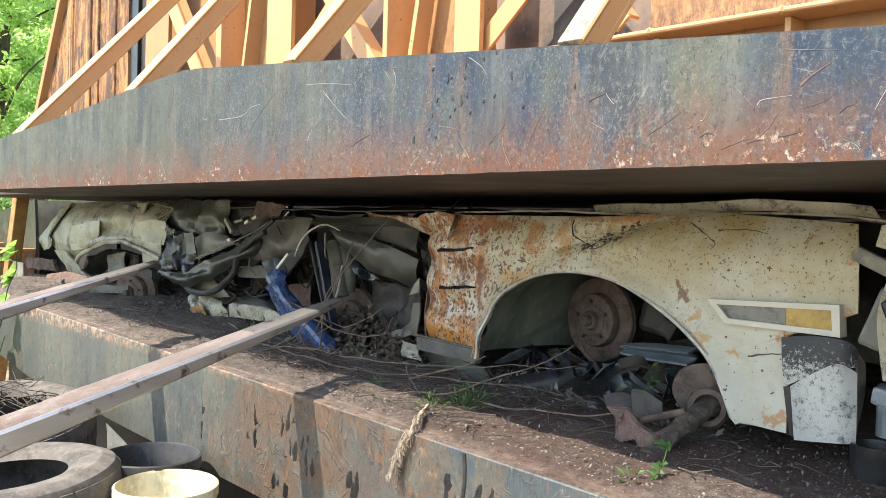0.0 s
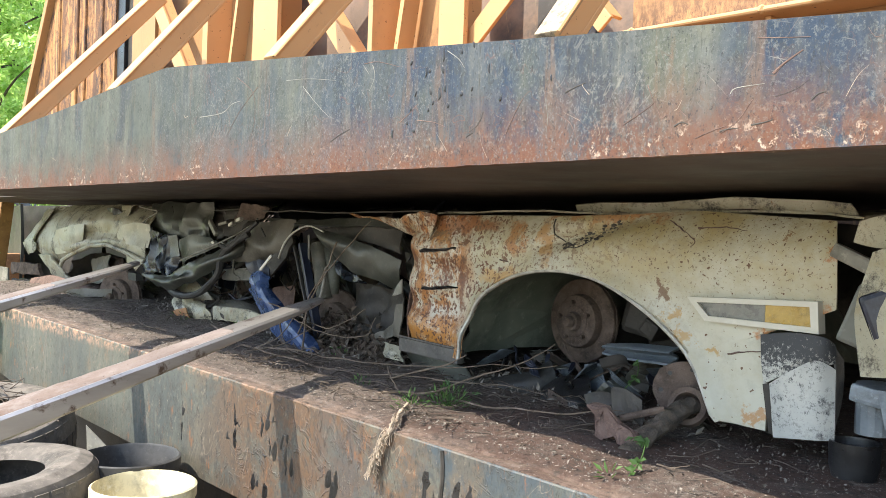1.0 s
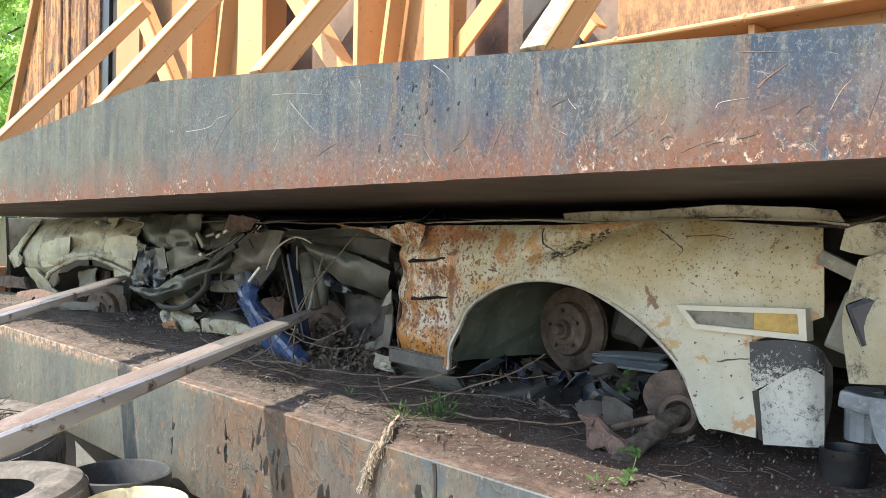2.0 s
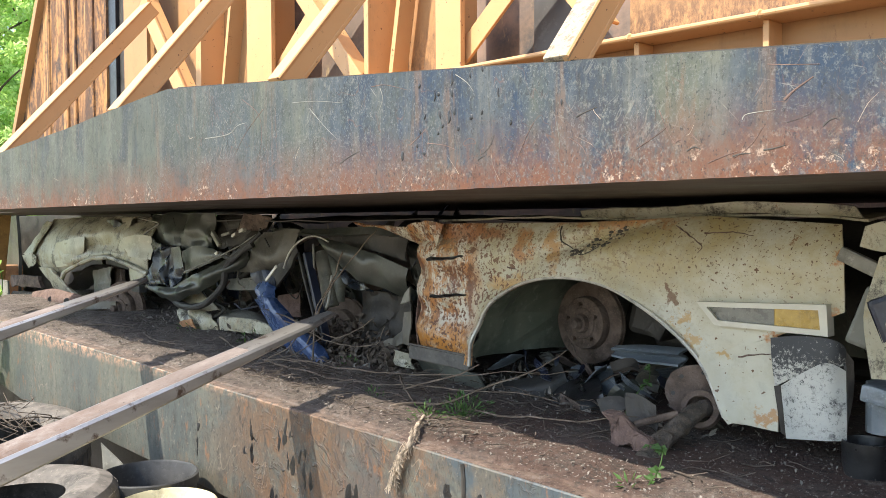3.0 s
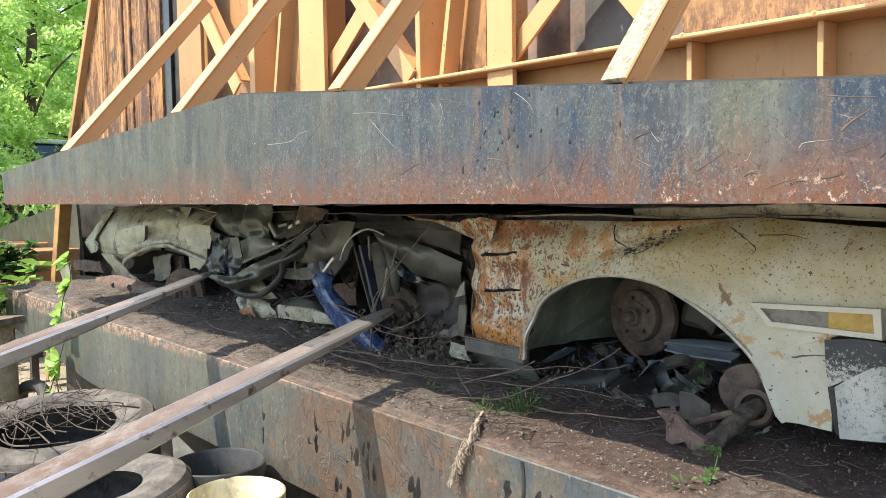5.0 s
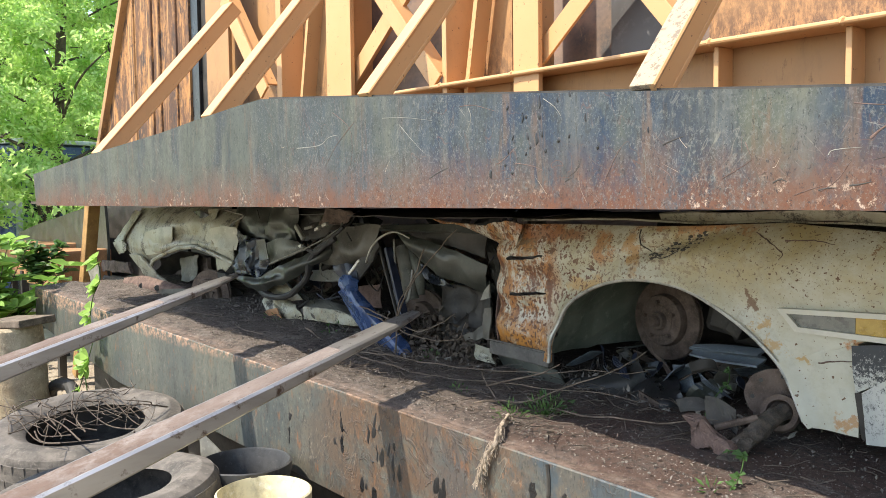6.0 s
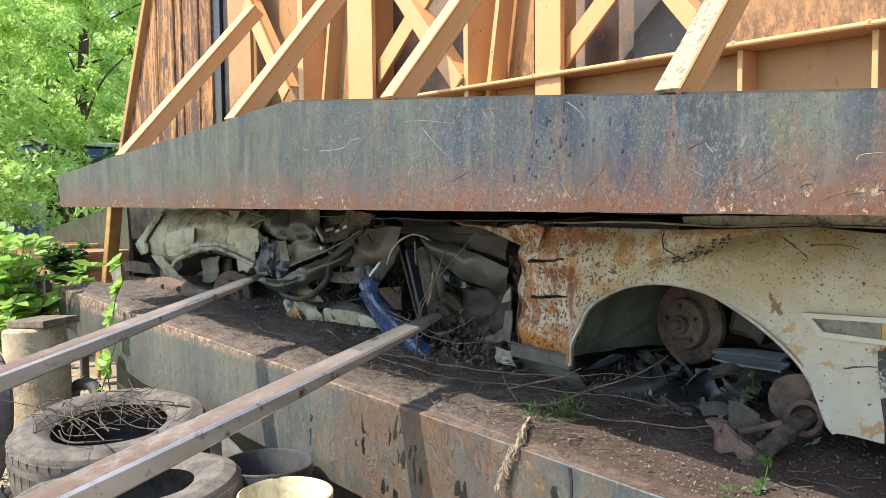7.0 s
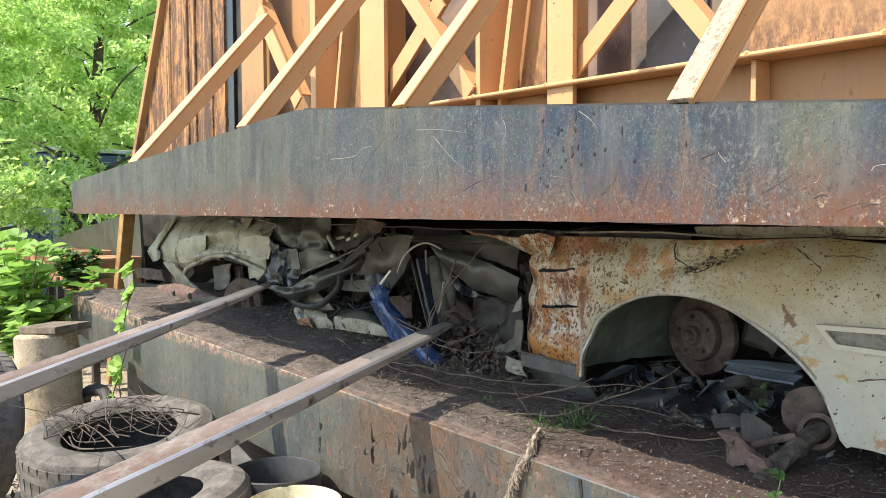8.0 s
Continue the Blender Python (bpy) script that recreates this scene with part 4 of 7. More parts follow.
for a in angles:
    inner, outer = ray_out(C, a, smooth_arch), ray_out(C, a, closed_wing)
    if inner is None or outer is None:
        continue
    if (outer[0] - C[0]) ** 2 + (outer[1] - C[1]) ** 2 <= (inner[0] - C[0]) ** 2 + (inner[1] - C[1]) ** 2 + 1e-5:
        continue
    col = []
    for k in range(29):
        s = k / 28
        x, z = inner[0] + (outer[0] - inner[0]) * s, inner[1] + (outer[1] - inner[1]) * s
        y = wing_y(x, z) - 0.014 * math.exp(-((s * math.dist(inner, outer)) / 0.03) ** 2)
        if k == 0:
            y += 0.012
        col.append(bm.verts.new((x, y, z)))
    cols.append(col)
    if inner[0] < -0.967:
        lip.append((inner[0], wing_y(*inner) - 0.014, inner[1]))
for a, b in zip(cols, cols[1:]):
    for k in range(28):
        bm.faces.new((a[k], a[k + 1], b[k + 1], b[k]))
bmesh.ops.recalc_face_normals(bm, faces=bm.faces)
bmesh.ops.solidify(bm, geom=bm.faces[:], thickness=0.005)
wing = part("front_wing", bm, CREAM, car, "cream front wing, orange with rust at its rear end", True)
bm = bmesh.new()
tube(bm, lip, 0.0052, 8)
part("arch_trim", bm, CHROME, wing, "dull bright wheel-arch trim", True)

# rear edge of the wing, folded in, and the door gap behind it
part("folded_edge", sheet([[(-2.015, 1.93, 0.86), (-2.02, 1.93, 1.0), (-2.0, 1.94, 1.16), (-1.97, 1.96, 1.25)], [(-2.05, 2.0, 0.85), (-2.04, 2.02, 1.0), (-2.03, 2.03, 1.15), (-2.0, 2.05, 1.24)]], 0.004, 0.008, 9), RUSTRED, wing, "rusted folded rear edge", True)
part("crushed_corner", sheet([[(-2.09, 1.93, 1.255), (-1.98, 1.91, 1.272), (-1.86, 1.9, 1.268)], [(-2.02, 1.95, 1.225), (-1.97, 1.93, 1.215), (-1.88, 1.905, 1.235)], [(-1.99, 1.98, 1.18), (-1.96, 1.96, 1.18), (-1.9, 1.91, 1.20)]], 0.004, 0.014, 12), CREAM, wing, "crushed rust-red upper corner")
part("torn_flap", sheet([[(-2.38, 1.98, 1.27), (-2.22, 1.96, 1.265), (-2.05, 1.95, 1.258)], [(-2.2, 2.0, 1.235), (-2.1, 1.98, 1.22), (-2.02, 1.97, 1.2)]], 0.004, 0.012, 9), CREAM, wing, "torn dirty flap of sheet metal")
for x, z in ((-1.865, 1.168), (-1.86, 1.058)):
    bm = bmesh.new()
    pts = bend([(x - 0.065, wing_y(x - 0.065, z) - 0.004, z - 0.002), (x, wing_y(x, z) - 0.006, z), (x + 0.07, wing_y(x + 0.07, z) - 0.004, z + 0.004)], 6)
    tube(bm, pts, 0.009, 8, 0.45)
    for v in bm.verts:
        v.co.z = z + (v.co.z - z) * 0.75 + 0.05 * (v.co.x - x)
    crumple(bm, 0.005, 45)
    g = part("puncture", bm, BLACK, wing, "dark slit punched through the metal")
for pts in (
    [(-1.45, 1.262), (-1.44, 1.225), (-1.41, 1.205), (-1.37, 1.19), (-1.33, 1.207), (-1.30, 1.232), (-1.25, 1.25)],
    [(-1.12, 1.262), (-1.075, 1.24), (-1.04, 1.215), (-1.045, 1.2)],
    [(-1.04, 1.245), (-0.98, 1.248), (-0.92, 1.24)],
    [(-0.95, 0.975), (-0.91, 0.985), (-0.87, 0.99)],
    [(-1.62, 1.15), (-1.52, 1.14), (-1.45, 1.148), (-1.38, 1.155)],
):
    bm = bmesh.new()
    tube(bm, [(p.x, wing_y(p.x, p.z) - 0.0065, p.z) for p in bend([(x, 0, z) for x, z in pts], 7)], 0.002, 5, 0.4)
    crumple(bm, 0.003, 60)
    part("crack", bm, DARKSTEEL if pts[0][0] < -1.4 and pts[0][1] > 1.2 else RUSTRED, wing, "dark crack in the paint")
rng = random.Random(9)
for k in range(90):
    x = -1.41 + 0.15 * k / 90 + rng.uniform(-0.012, 0.012)
    z = 1.2 + 0.05 * ((k / 90) ** 1.4) + rng.uniform(-0.013, 0.013)
    bm = bmesh.new()
    bmesh.ops.create_icosphere(bm, subdivisions=1, radius=rng.uniform(0.003, 0.0075), matrix=Matrix.Translation((x, wing_y(x, z) - 0.006, z)) @ Matrix.Diagonal((1.4, 0.4, 0.8, 1)))
    part("paint_flake", bm, DARKSTEEL if k % 3 else CREAM, wing)

# lower trim behind the arch
part("lower_trim", box(bmesh.new(), (-1.888, 1.905, 0.874), (0.245, 0.03, 0.042), (0, 3.0, 2), 0.006), TRIMGREY, car, "grey rubber lower trim strip")
part("trim_bead", box(bmesh.new(), (-1.888, 1.89, 0.899), (0.245, 0.008, 0.005), (0, 3.0, 2), 0.002), TRIMGREY, car)
part("lower_sill", sheet([[(-2.02, 1.93, 0.855), (-1.88, 1.92, 0.85), (-1.75, 1.92, 0.838)], [(-2.0, 1.96, 0.80), (-1.88, 1.95, 0.795), (-1.74, 1.95, 0.79)]], 0.005, 0.006), GREENGREY, car, "bent sill below the trim")

# side marker lamp: frame, grey lens, amber lens
mk = [(-1.036, 1.093), (-0.748, 1.104), (-0.744, 1.040), (-0.992, 1.044)]
bm = bmesh.new()
inn = [(-1.012, 1.083), (-0.764, 1.092), (-0.760, 1.052), (-0.984, 1.055)]
yo = 1.878
vo = [[bm.verts.new((x, y, z)) for x, z in mk] for y in (yo, 1.91)]
vi = [[bm.verts.new((x, y, z)) for x, z in inn] for y in (yo, 1.91)]
for i in range(4):
    j = (i + 1) % 4
    bm.faces.new((vo[0][i], vo[0][j], vi[0][j], vi[0][i]))
    bm.faces.new((vo[0][i], vo[1][i], vo[1][j], vo[0][j]))
    bm.faces.new((vi[0][i], vi[0][j], vi[1][j], vi[1][i]))
marker = part("side_marker", bm, FRAMECREAM, car, "pale metal frame of a side marker lamp")
part("grey_lens", prism([(-1.012, 1.083), (-0.86, 1.0885), (-0.86, 1.0535), (-0.984, 1.055)], 1.887, 1.9), LENSGREY, marker, "dirty grey lens")
part("amber_lens", prism([(-0.858, 1.0886), (-0.764, 1.092), (-0.76, 1.052), (-0.858, 1.0534)], 1.884, 1.9), AMBER, marker, "dirty amber lens")

# weathered bumper end below the lamp, with a fold across it
cap = part("bumper_end", sheet([[(-0.863, 1.885, 1.028), (-0.794, 1.875, 1.037), (-0.738, 1.875, 1.036), (-0.722, 1.900, 1.019)], [(-0.859, 1.883, 0.978), (-0.790, 1.870, 0.993), (-0.735, 1.870, 1.004), (-0.721, 1.900, 0.995)], [(-0.852, 1.884, 0.927), (-0.802, 1.874, 0.954), (-0.746, 1.874, 0.982), (-0.719, 1.900, 0.984)]], 0.006, 0.0025, 9, 6), SPECK, car, "peeling black and grey bumper end cap", True)
part("end_plate", sheet([[(-0.836, 1.878, 0.930), (-0.787, 1.866, 0.964), (-0.743, 1.866, 0.990), (-0.716, 1.890, 0.974)], [(-0.828, 1.874, 0.879), (-0.782, 1.862, 0.890), (-0.738, 1.862, 0.903), (-0.712, 1.885, 0.904)], [(-0.820, 1.872, 0.824), (-0.780, 1.862, 0.830), (-0.735, 1.862, 0.836), (-0.711, 1.885, 0.837)]], 0.006, 0.002, 9, 6), SPECKPALE, cap, "pale scuffed lower plate of the cap", True)
part("cap_side", sheet([[(-0.723, 1.900, 1.015), (-0.711, 1.920, 0.992)], [(-0.716, 1.890, 0.952), (-0.717, 1.930, 0.936)], [(-0.712, 1.885, 0.853), (-0.727, 1.940, 0.877)]], 0.005, 0.003, 9, 5), TRIMGREY, cap, "dark curled side of the cap", True)
# solid dark strip drawn where the gap is only in shade
part("bumper_gap", sheet([[(-0.862, 1.895, 0.924), (-0.848, 1.900, 0.926)], [(-0.845, 1.895, 0.828), (-0.831, 1.900, 0.821)]], 0.01, 0.002, 9, 5), DARKSTEEL, car, "dark strip standing for the shaded gap beside the cap")

# upper body: crushed bonnet and roof edge lying back from the wing
part("bonnet", sheet([[(-1.95, 1.98, 1.275), (-1.6, 1.99, 1.29), (-1.3, 1.99, 1.285), (-1.0, 1.98, 1.29), (-0.7, 1.97, 1.275)],
    [(-1.95, 2.3, 1.29), (-1.6, 2.32, 1.285), (-1.3, 2.35, 1.3), (-1.0, 2.35, 1.305), (-0.7, 2.32, 1.3)],
    [(-1.95, 2.8, 1.28), (-1.6, 2.85, 1.29), (-1.3, 2.85, 1.285), (-1.0, 2.85, 1.3), (-0.7, 2.8, 1.29)]], 0.005, 0.012, 5), WHITECAR, car, "crushed dirty white bonnet")
part("roof_edge", sheet([[(-1.45, 2.02, 1.30), (-1.2, 2.0, 1.312), (-0.95, 1.99, 1.314), (-0.74, 1.99, 1.306)], [(-1.45, 2.03, 1.28), (-1.2, 2.01, 1.285), (-0.95, 2.0, 1.288), (-0.72, 2.0, 1.275)]], 0.006, 0.008, 8), WHITECAR, car, "flattened white roof edge")
part("inner_arch", sheet([[(-1.85, 2.0, 0.86), (-1.72, 2.0, 1.1), (-1.42, 2.0, 1.2), (-1.1, 2.0, 1.1), (-0.95, 2.0, 0.86)],
    [(-1.85, 2.3, 0.86), (-1.72, 2.35, 1.12), (-1.42, 2.4, 1.22), (-1.1, 2.35, 1.12), (-0.95, 2.3, 0.86)],
    [(-1.8, 2.7, 0.86), (-1.7, 2.72, 1.1), (-1.42, 2.75, 1.2), (-1.1, 2.72, 1.1), (-0.95, 2.7, 0.86)]], 0.004, 0.022, 6), ARCHGREEN, car, "grimy grey-green inner arch")
# dark sheet closing off the space behind the arch
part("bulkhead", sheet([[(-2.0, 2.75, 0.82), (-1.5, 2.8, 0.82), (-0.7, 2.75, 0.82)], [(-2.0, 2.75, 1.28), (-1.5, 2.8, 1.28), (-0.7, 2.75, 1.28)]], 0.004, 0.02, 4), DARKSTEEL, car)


def brake(owner, c, r, turn, mat=BRAKE, hat=0.6, name="brake_disc", label="rusted brake disc with its hub"):
    """A brake disc with a raised hat, wheel studs and a centre cap; its face looks along -y before the turn."""
    m = pose(*c, 90, 0, 0)
    m = Matrix.Translation(c) @ Euler([radians(a) for a in turn]).to_matrix().to_4x4() @ pose(0, 0, 0, 90, 0, 0)
    t = 0.022
    d = part(name, lathe([(r * hat, -t / 2), (r * 0.985, -t / 2), (r, -t / 2 + 0.003), (r, -0.004), (r * 0.95, -0.003), (r * 0.95, 0.003), (r, 0.004), (r, t / 2 - 0.003), (r * 0.985, t / 2), (r * hat, t / 2)], 56, m), mat, owner, label, True)
    rise = r * 0.36
    h = part("hub", lathe([(0.0005, rise + 0.034), (r * 0.1, rise + 0.034), (r * 0.13, rise + 0.028), (r * 0.14, rise + 0.014), (r * 0.2, rise + 0.013), (r * 0.23, rise + 0.004), (r * 0.24, rise), (r * 0.36, rise - 0.002), (r * 0.38, rise - 0.005), (r * 0.55, rise - 0.005), (r * 0.61, rise - 0.008), (r * 0.635, rise - 0.016), (r * 0.65, 0.0), (r * 0.6, -0.03), (0.0005, -0.03)], 44, m, 0.0015), mat, d, "rusty hub and raised hat", True)
    for k in range(5):
        a = math.tau * k / 5 + 0.4
        s = bmesh.new()
        tube(s, [m @ Vector((r * 0.45 * math.cos(a), r * 0.45 * math.sin(a), rise - 0.015)), m @ Vector((r * 0.45 * math.cos(a), r * 0.45 * math.sin(a), rise + 0.008))], 0.006, 6)
        part("wheel_stud", s, mat, h)
    return d


brake(car, (-1.597, 2.25, 0.973), 0.124, (0, 0, -4))
bm = bmesh.new()
box(bm, (-1.42, 2.3, 1.0), (0.1, 0.08, 0.11), (0, 10, 0), 0.02)
box(bm, (-1.37, 2.3, 0.97), (0.06, 0.12, 0.05), (0, 30, 0), 0.01)
part("brake_caliper", crumple(bm, 0.006, 20), DARKSTEEL, car, "grimy brake caliper")
part("control_arm", sheet([[(-1.43, 2.14, 0.93), (-1.33, 2.13, 0.942), (-1.2, 2.13, 0.946)], [(-1.42, 2.10, 0.925), (-1.33, 2.08, 0.93), (-1.2, 2.08, 0.934)], [(-1.42, 2.12, 0.918), (-1.33, 2.12, 0.918), (-1.2, 2.12, 0.92)], [(-1.41, 2.09, 0.912), (-1.33, 2.08, 0.908), (-1.2, 2.08, 0.908)]], 0.006, 0.003), BLUEGREY, car, "pale blue-grey suspension arm", True)
bm = bmesh.new()
tube(bm, [(-1.45, 2.4, 0.93), (-0.8, 2.35, 0.9)], 0.03, 12)
part("cross_member", bm, DARKSTEEL, car)
bm = bmesh.new()
tube(bm, bend([(-1.3, 2.3, 1.25), (-1.28, 2.28, 1.1), (-1.25, 2.2, 0.98)], 5), 0.028, 12)
part("shock_absorber", bm, DARKSTEEL, car)

# front-end scraps beyond the wing
part("headlamp_panel", sheet([[(-0.665, 1.86, 1.265), (-0.61, 1.84, 1.275), (-0.55, 1.84, 1.27)], [(-0.68, 1.87, 1.225), (-0.63, 1.86, 1.215), (-0.55, 1.86, 1.21)]], 0.006, 0.006), WHITECAR, car, "bent white headlamp panel")
part("headlamp_frame", sheet([[(-0.625, 1.83, 1.205), (-0.57, 1.82, 1.22), (-0.5, 1.82, 1.22)], [(-0.655, 1.84, 1.09), (-0.6, 1.82, 1.08), (-0.5, 1.82, 1.09)], [(-0.64, 1.84, 0.975), (-0.58, 1.83, 0.98), (-0.5, 1.83, 0.985)]], 0.008, 0.006), WHITECAR, car, "broken white headlamp surround")
part("headlamp_glass", box(bmesh.new(), (-0.58, 1.815, 1.1), (0.11, 0.012, 0.09), (0, -22, 0), 0.01), NAVY, car, "dark cracked headlamp glass")
part("grille_scrap", box(bmesh.new(), (-0.69, 1.9, 1.19), (0.09, 0.02, 0.03), (0, 25, 0), 0.006), GREYSHEET, car, "bent grey grille scrap")
part("grille_scrap", box(bmesh.new(), (-0.68, 1.92, 1.08), (0.05, 0.04, 0.12), (0, 20, 10), 0.008), GREENGREY, car)
part("radiator_support", box(bmesh.new(), (-0.55, 2.1, 1.05), (0.3, 0.1, 0.36), (0, 0, 0), 0.02), DARKSTEEL, car)
part("bumper_bracket", box(bmesh.new(), (-0.62, 1.9, 0.93), (0.12, 0.06, 0.035), (0, 8, 0), 0.008), BLUEGREY, car, "pale blue bumper bracket")
bm = bmesh.new()
tube(bm, [(-0.66, 1.95, 0.85), (-0.66, 1.95, 0.95)], 0.035, 16)
part("bumper_damper", bm, BLUEGREY, car, "pale blue bumper damper")
part("bracket_curve", sheet([[(-0.62, 1.86, 0.95), (-0.6, 1.85, 0.88), (-0.57, 1.85, 0.84)], [(-0.58, 1.86, 0.95), (-0.56, 1.85, 0.9), (-0.53, 1.85, 0.87)]], 0.006, 0.002), BLUEGREY, car)
bm = lathe([(0.03, 0), (0.04, 0.0), (0.046, 0.03), (0.048, 0.075), (0.044, 0.075), (0.036, 0.01), (0.03, 0.01)], 24, pose(-0.675, 1.9, 0.765))
solo("rubber_buffer", bm, BLACK, "black ribbed rubber buffer lying on the press bed", "rubber buffer", smooth=True)

# ---- axle stub lying before the arch ----
ax = thing("axle_stub", (-1.0, 1.72, 0.76), "rusted axle stub with a broken brake flange on the press bed", "axle stub")
bm = bmesh.new()
tube(bm, bend([(-1.08, 1.96, 0.875), (-1.08, 1.9, 0.865), (-1.09, 1.8, 0.825), (-1.085, 1.72, 0.795)], 9), 0.018, 18, 1.2)
bmesh.ops.subdivide_edges(bm, edges=bm.edges[:], cuts=1)
part("axle_tube", crumple(crumple(bm, 0.007, 30), 0.004, 90), GREASY, ax, "rusted axle tube", True)
mm = Matrix.Translation((-1.11, 1.985, 0.905)) @ Euler((radians(84), 0, radians(28))).to_matrix().to_4x4()
bm = bmesh.new()
flat = [(0.082 * math.cos(a) * (1 if abs(math.cos(a)) < 0.8 else 0.93), 0.06 * math.sin(a)) for a in [math.tau * k / 36 for k in range(36)]]
for zz in (-0.005, 0.005):
    bm.faces.new([bm.verts.new(mm @ Vector((x, y, zz))) for x, y in flat])
bm.verts.ensure_lookup_table()
for k in range(36):
    j = (k + 1) % 36
    bm.faces.new((bm.verts[k], bm.verts[j], bm.verts[36 + j], bm.verts[36 + k]))
fl = part("flange", bm, BRAKE, ax, "worn brown brake flange plate")
for a in (0.6, 1.4, 2.3, 3.3):
    bm = bmesh.new()
    tube(bm, [mm @ Vector((0.058 * math.cos(a), 0.043 * math.sin(a), -0.008)), mm @ Vector((0.058 * math.cos(a), 0.043 * math.sin(a), 0.0065))], 0.005, 8)
    part("bolt_hole", bm, BLACK, fl)
part("bearing_ring", lathe([(0.03, -0.012), (0.042, -0.012), (0.045, 0.0), (0.042, 0.018), (0.03, 0.018)], 26, Matrix.Translation((-1.085, 1.95, 0.87)) @ Euler((radians(70), 0, radians(20))).to_matrix().to_4x4()), BRAKE, ax, "worn bearing ring", True)
claw = [(-1.212, 0.88), (-1.162, 0.872), (-1.113, 0.85), (-1.075, 0.828), (-1.081, 0.798), (-1.1, 0.784), (-1.121, 0.8), (-1.136, 0.825), (-1.166, 0.822), (-1.186, 0.78), (-1.204, 0.782), (-1.19, 0.825), (-1.175, 0.844)]
bm = prism(claw, 1.745, 1.768, 0.004)
bmesh.ops.triangulate(bm, faces=bm.faces[:])
bmesh.ops.subdivide_edges(bm, edges=bm.edges[:], cuts=2)
part("broken_casting", crumple(crumple(bm, 0.013, 18), 0.008, 50), RUSTRED, ax, "red-brown broken claw-shaped casting")
bm = bmesh.new()
bmesh.ops.create_icosphere(bm, subdivisions=3, radius=1, matrix=Matrix.Translation((-1.085, 1.715, 0.782)) @ Matrix.Diagonal((0.03, 0.024, 0.024, 1)))
part("broken_end", crumple(crumple(bm, 0.014, 40), 0.006, 110), RUSTRED, ax, "rusted broken casting end")
part("bent_arm", sheet([[(-1.22, 1.86, 0.9), (-1.17, 1.85, 0.905), (-1.13, 1.86, 0.88)], [(-1.2, 1.84, 0.84), (-1.15, 1.82, 0.85), (-1.12, 1.83, 0.83)]], 0.006, 0.012, 14, 5), DARKSTEEL, ax, "dark bent bracket plate")
part("bolt_rod", tube(bmesh.new(), [(-1.16, 1.8, 0.85), (-1.09, 1.86, 0.875)], 0.008, 8), BRAKE, ax)
ax.location += Vector((0.055, -0.06, -0.022))

# ---- the dark crushed car in the middle ----
mid = thing("crushed_dark_car", (-2.9, 2.2, 0.8), "flattened dark car, sheet metal torn and hanging", "wrecked car")
part("roof_sheet", sheet([[(-3.9, 1.98, 1.28), (-3.4, 1.96, 1.285), (-2.9, 1.97, 1.28), (-2.4, 1.98, 1.285), (-2.0, 2.0, 1.28)],
    [(-3.9, 2.3, 1.3), (-3.4, 2.3, 1.29), (-2.9, 2.35, 1.3), (-2.4, 2.35, 1.3), (-2.0, 2.3, 1.29)], [(-3.9, 2.9, 1.28), (-3.4, 2.9, 1.29), (-2.9, 2.9, 1.3), (-2.4, 2.9, 1.28), (-2.0, 2.9, 1.28)]], 0.004, 0.014, 5), DARKSTEEL, mid, "crushed dark roof sheet")
part("roof_skirt", sheet([[(-3.880, 1.98, 1.313), (-3.635, 1.97, 1.316), (-3.410, 1.96, 1.315), (-3.290, 1.98, 1.313)], [(-3.837, 1.95, 1.232), (-3.583, 1.94, 1.232), (-3.378, 1.94, 1.232), (-3.278, 1.96, 1.226)], [(-3.780, 1.94, 1.164), (-3.541, 1.93, 1.162), (-3.381, 1.94, 1.172), (-3.278, 1.95, 1.160)]], 0.004, 0.013, 12, 6), DARKGREEN, mid, "dull dark green roof skirt", True)
part("glossy_cover", sheet([[(-3.804, 1.93, 1.215), (-3.618, 1.90, 1.181), (-3.503, 1.89, 1.175), (-3.497, 1.92, 1.164)], [(-3.753, 1.91, 1.110), (-3.572, 1.88, 1.112), (-3.535, 1.90, 1.118), (-3.443, 1.90, 1.107)], [(-3.778, 1.90, 1.022), (-3.579, 1.87, 1.030), (-3.531, 1.89, 1.047), (-3.429, 1.90, 1.067)], [(-3.798, 1.90, 0.983), (-3.569, 1.87, 1.015), (-3.495, 1.87, 1.005), (-3.401, 1.89, 1.055)]], 0.004, 0.011, 18, 8), NAVYGLOSS, mid, "crumpled glossy blue-black plastic cover", True)
part("cover_slot", sheet([[(-3.487, 1.87, 1.171), (-3.415, 1.87, 1.179)], [(-3.452, 1.86, 1.083), (-3.379, 1.87, 1.092)]], 0.004, 0.003, 12, 6), BLACK, mid, "dark slot in the cover", True)
part("pale_panel", sheet([[(-3.484, 1.91, 1.155), (-3.335, 1.90, 1.180), (-3.227, 1.92, 1.168)], [(-3.447, 1.90, 1.116), (-3.285, 1.89, 1.139), (-3.160, 1.91, 1.152)], [(-3.419, 1.90, 1.063), (-3.266, 1.90, 1.105), (-3.132, 1.92, 1.148)]], 0.004, 0.003, 12, 6), GREENGREY, mid, "flat grey-green painted panel", True)
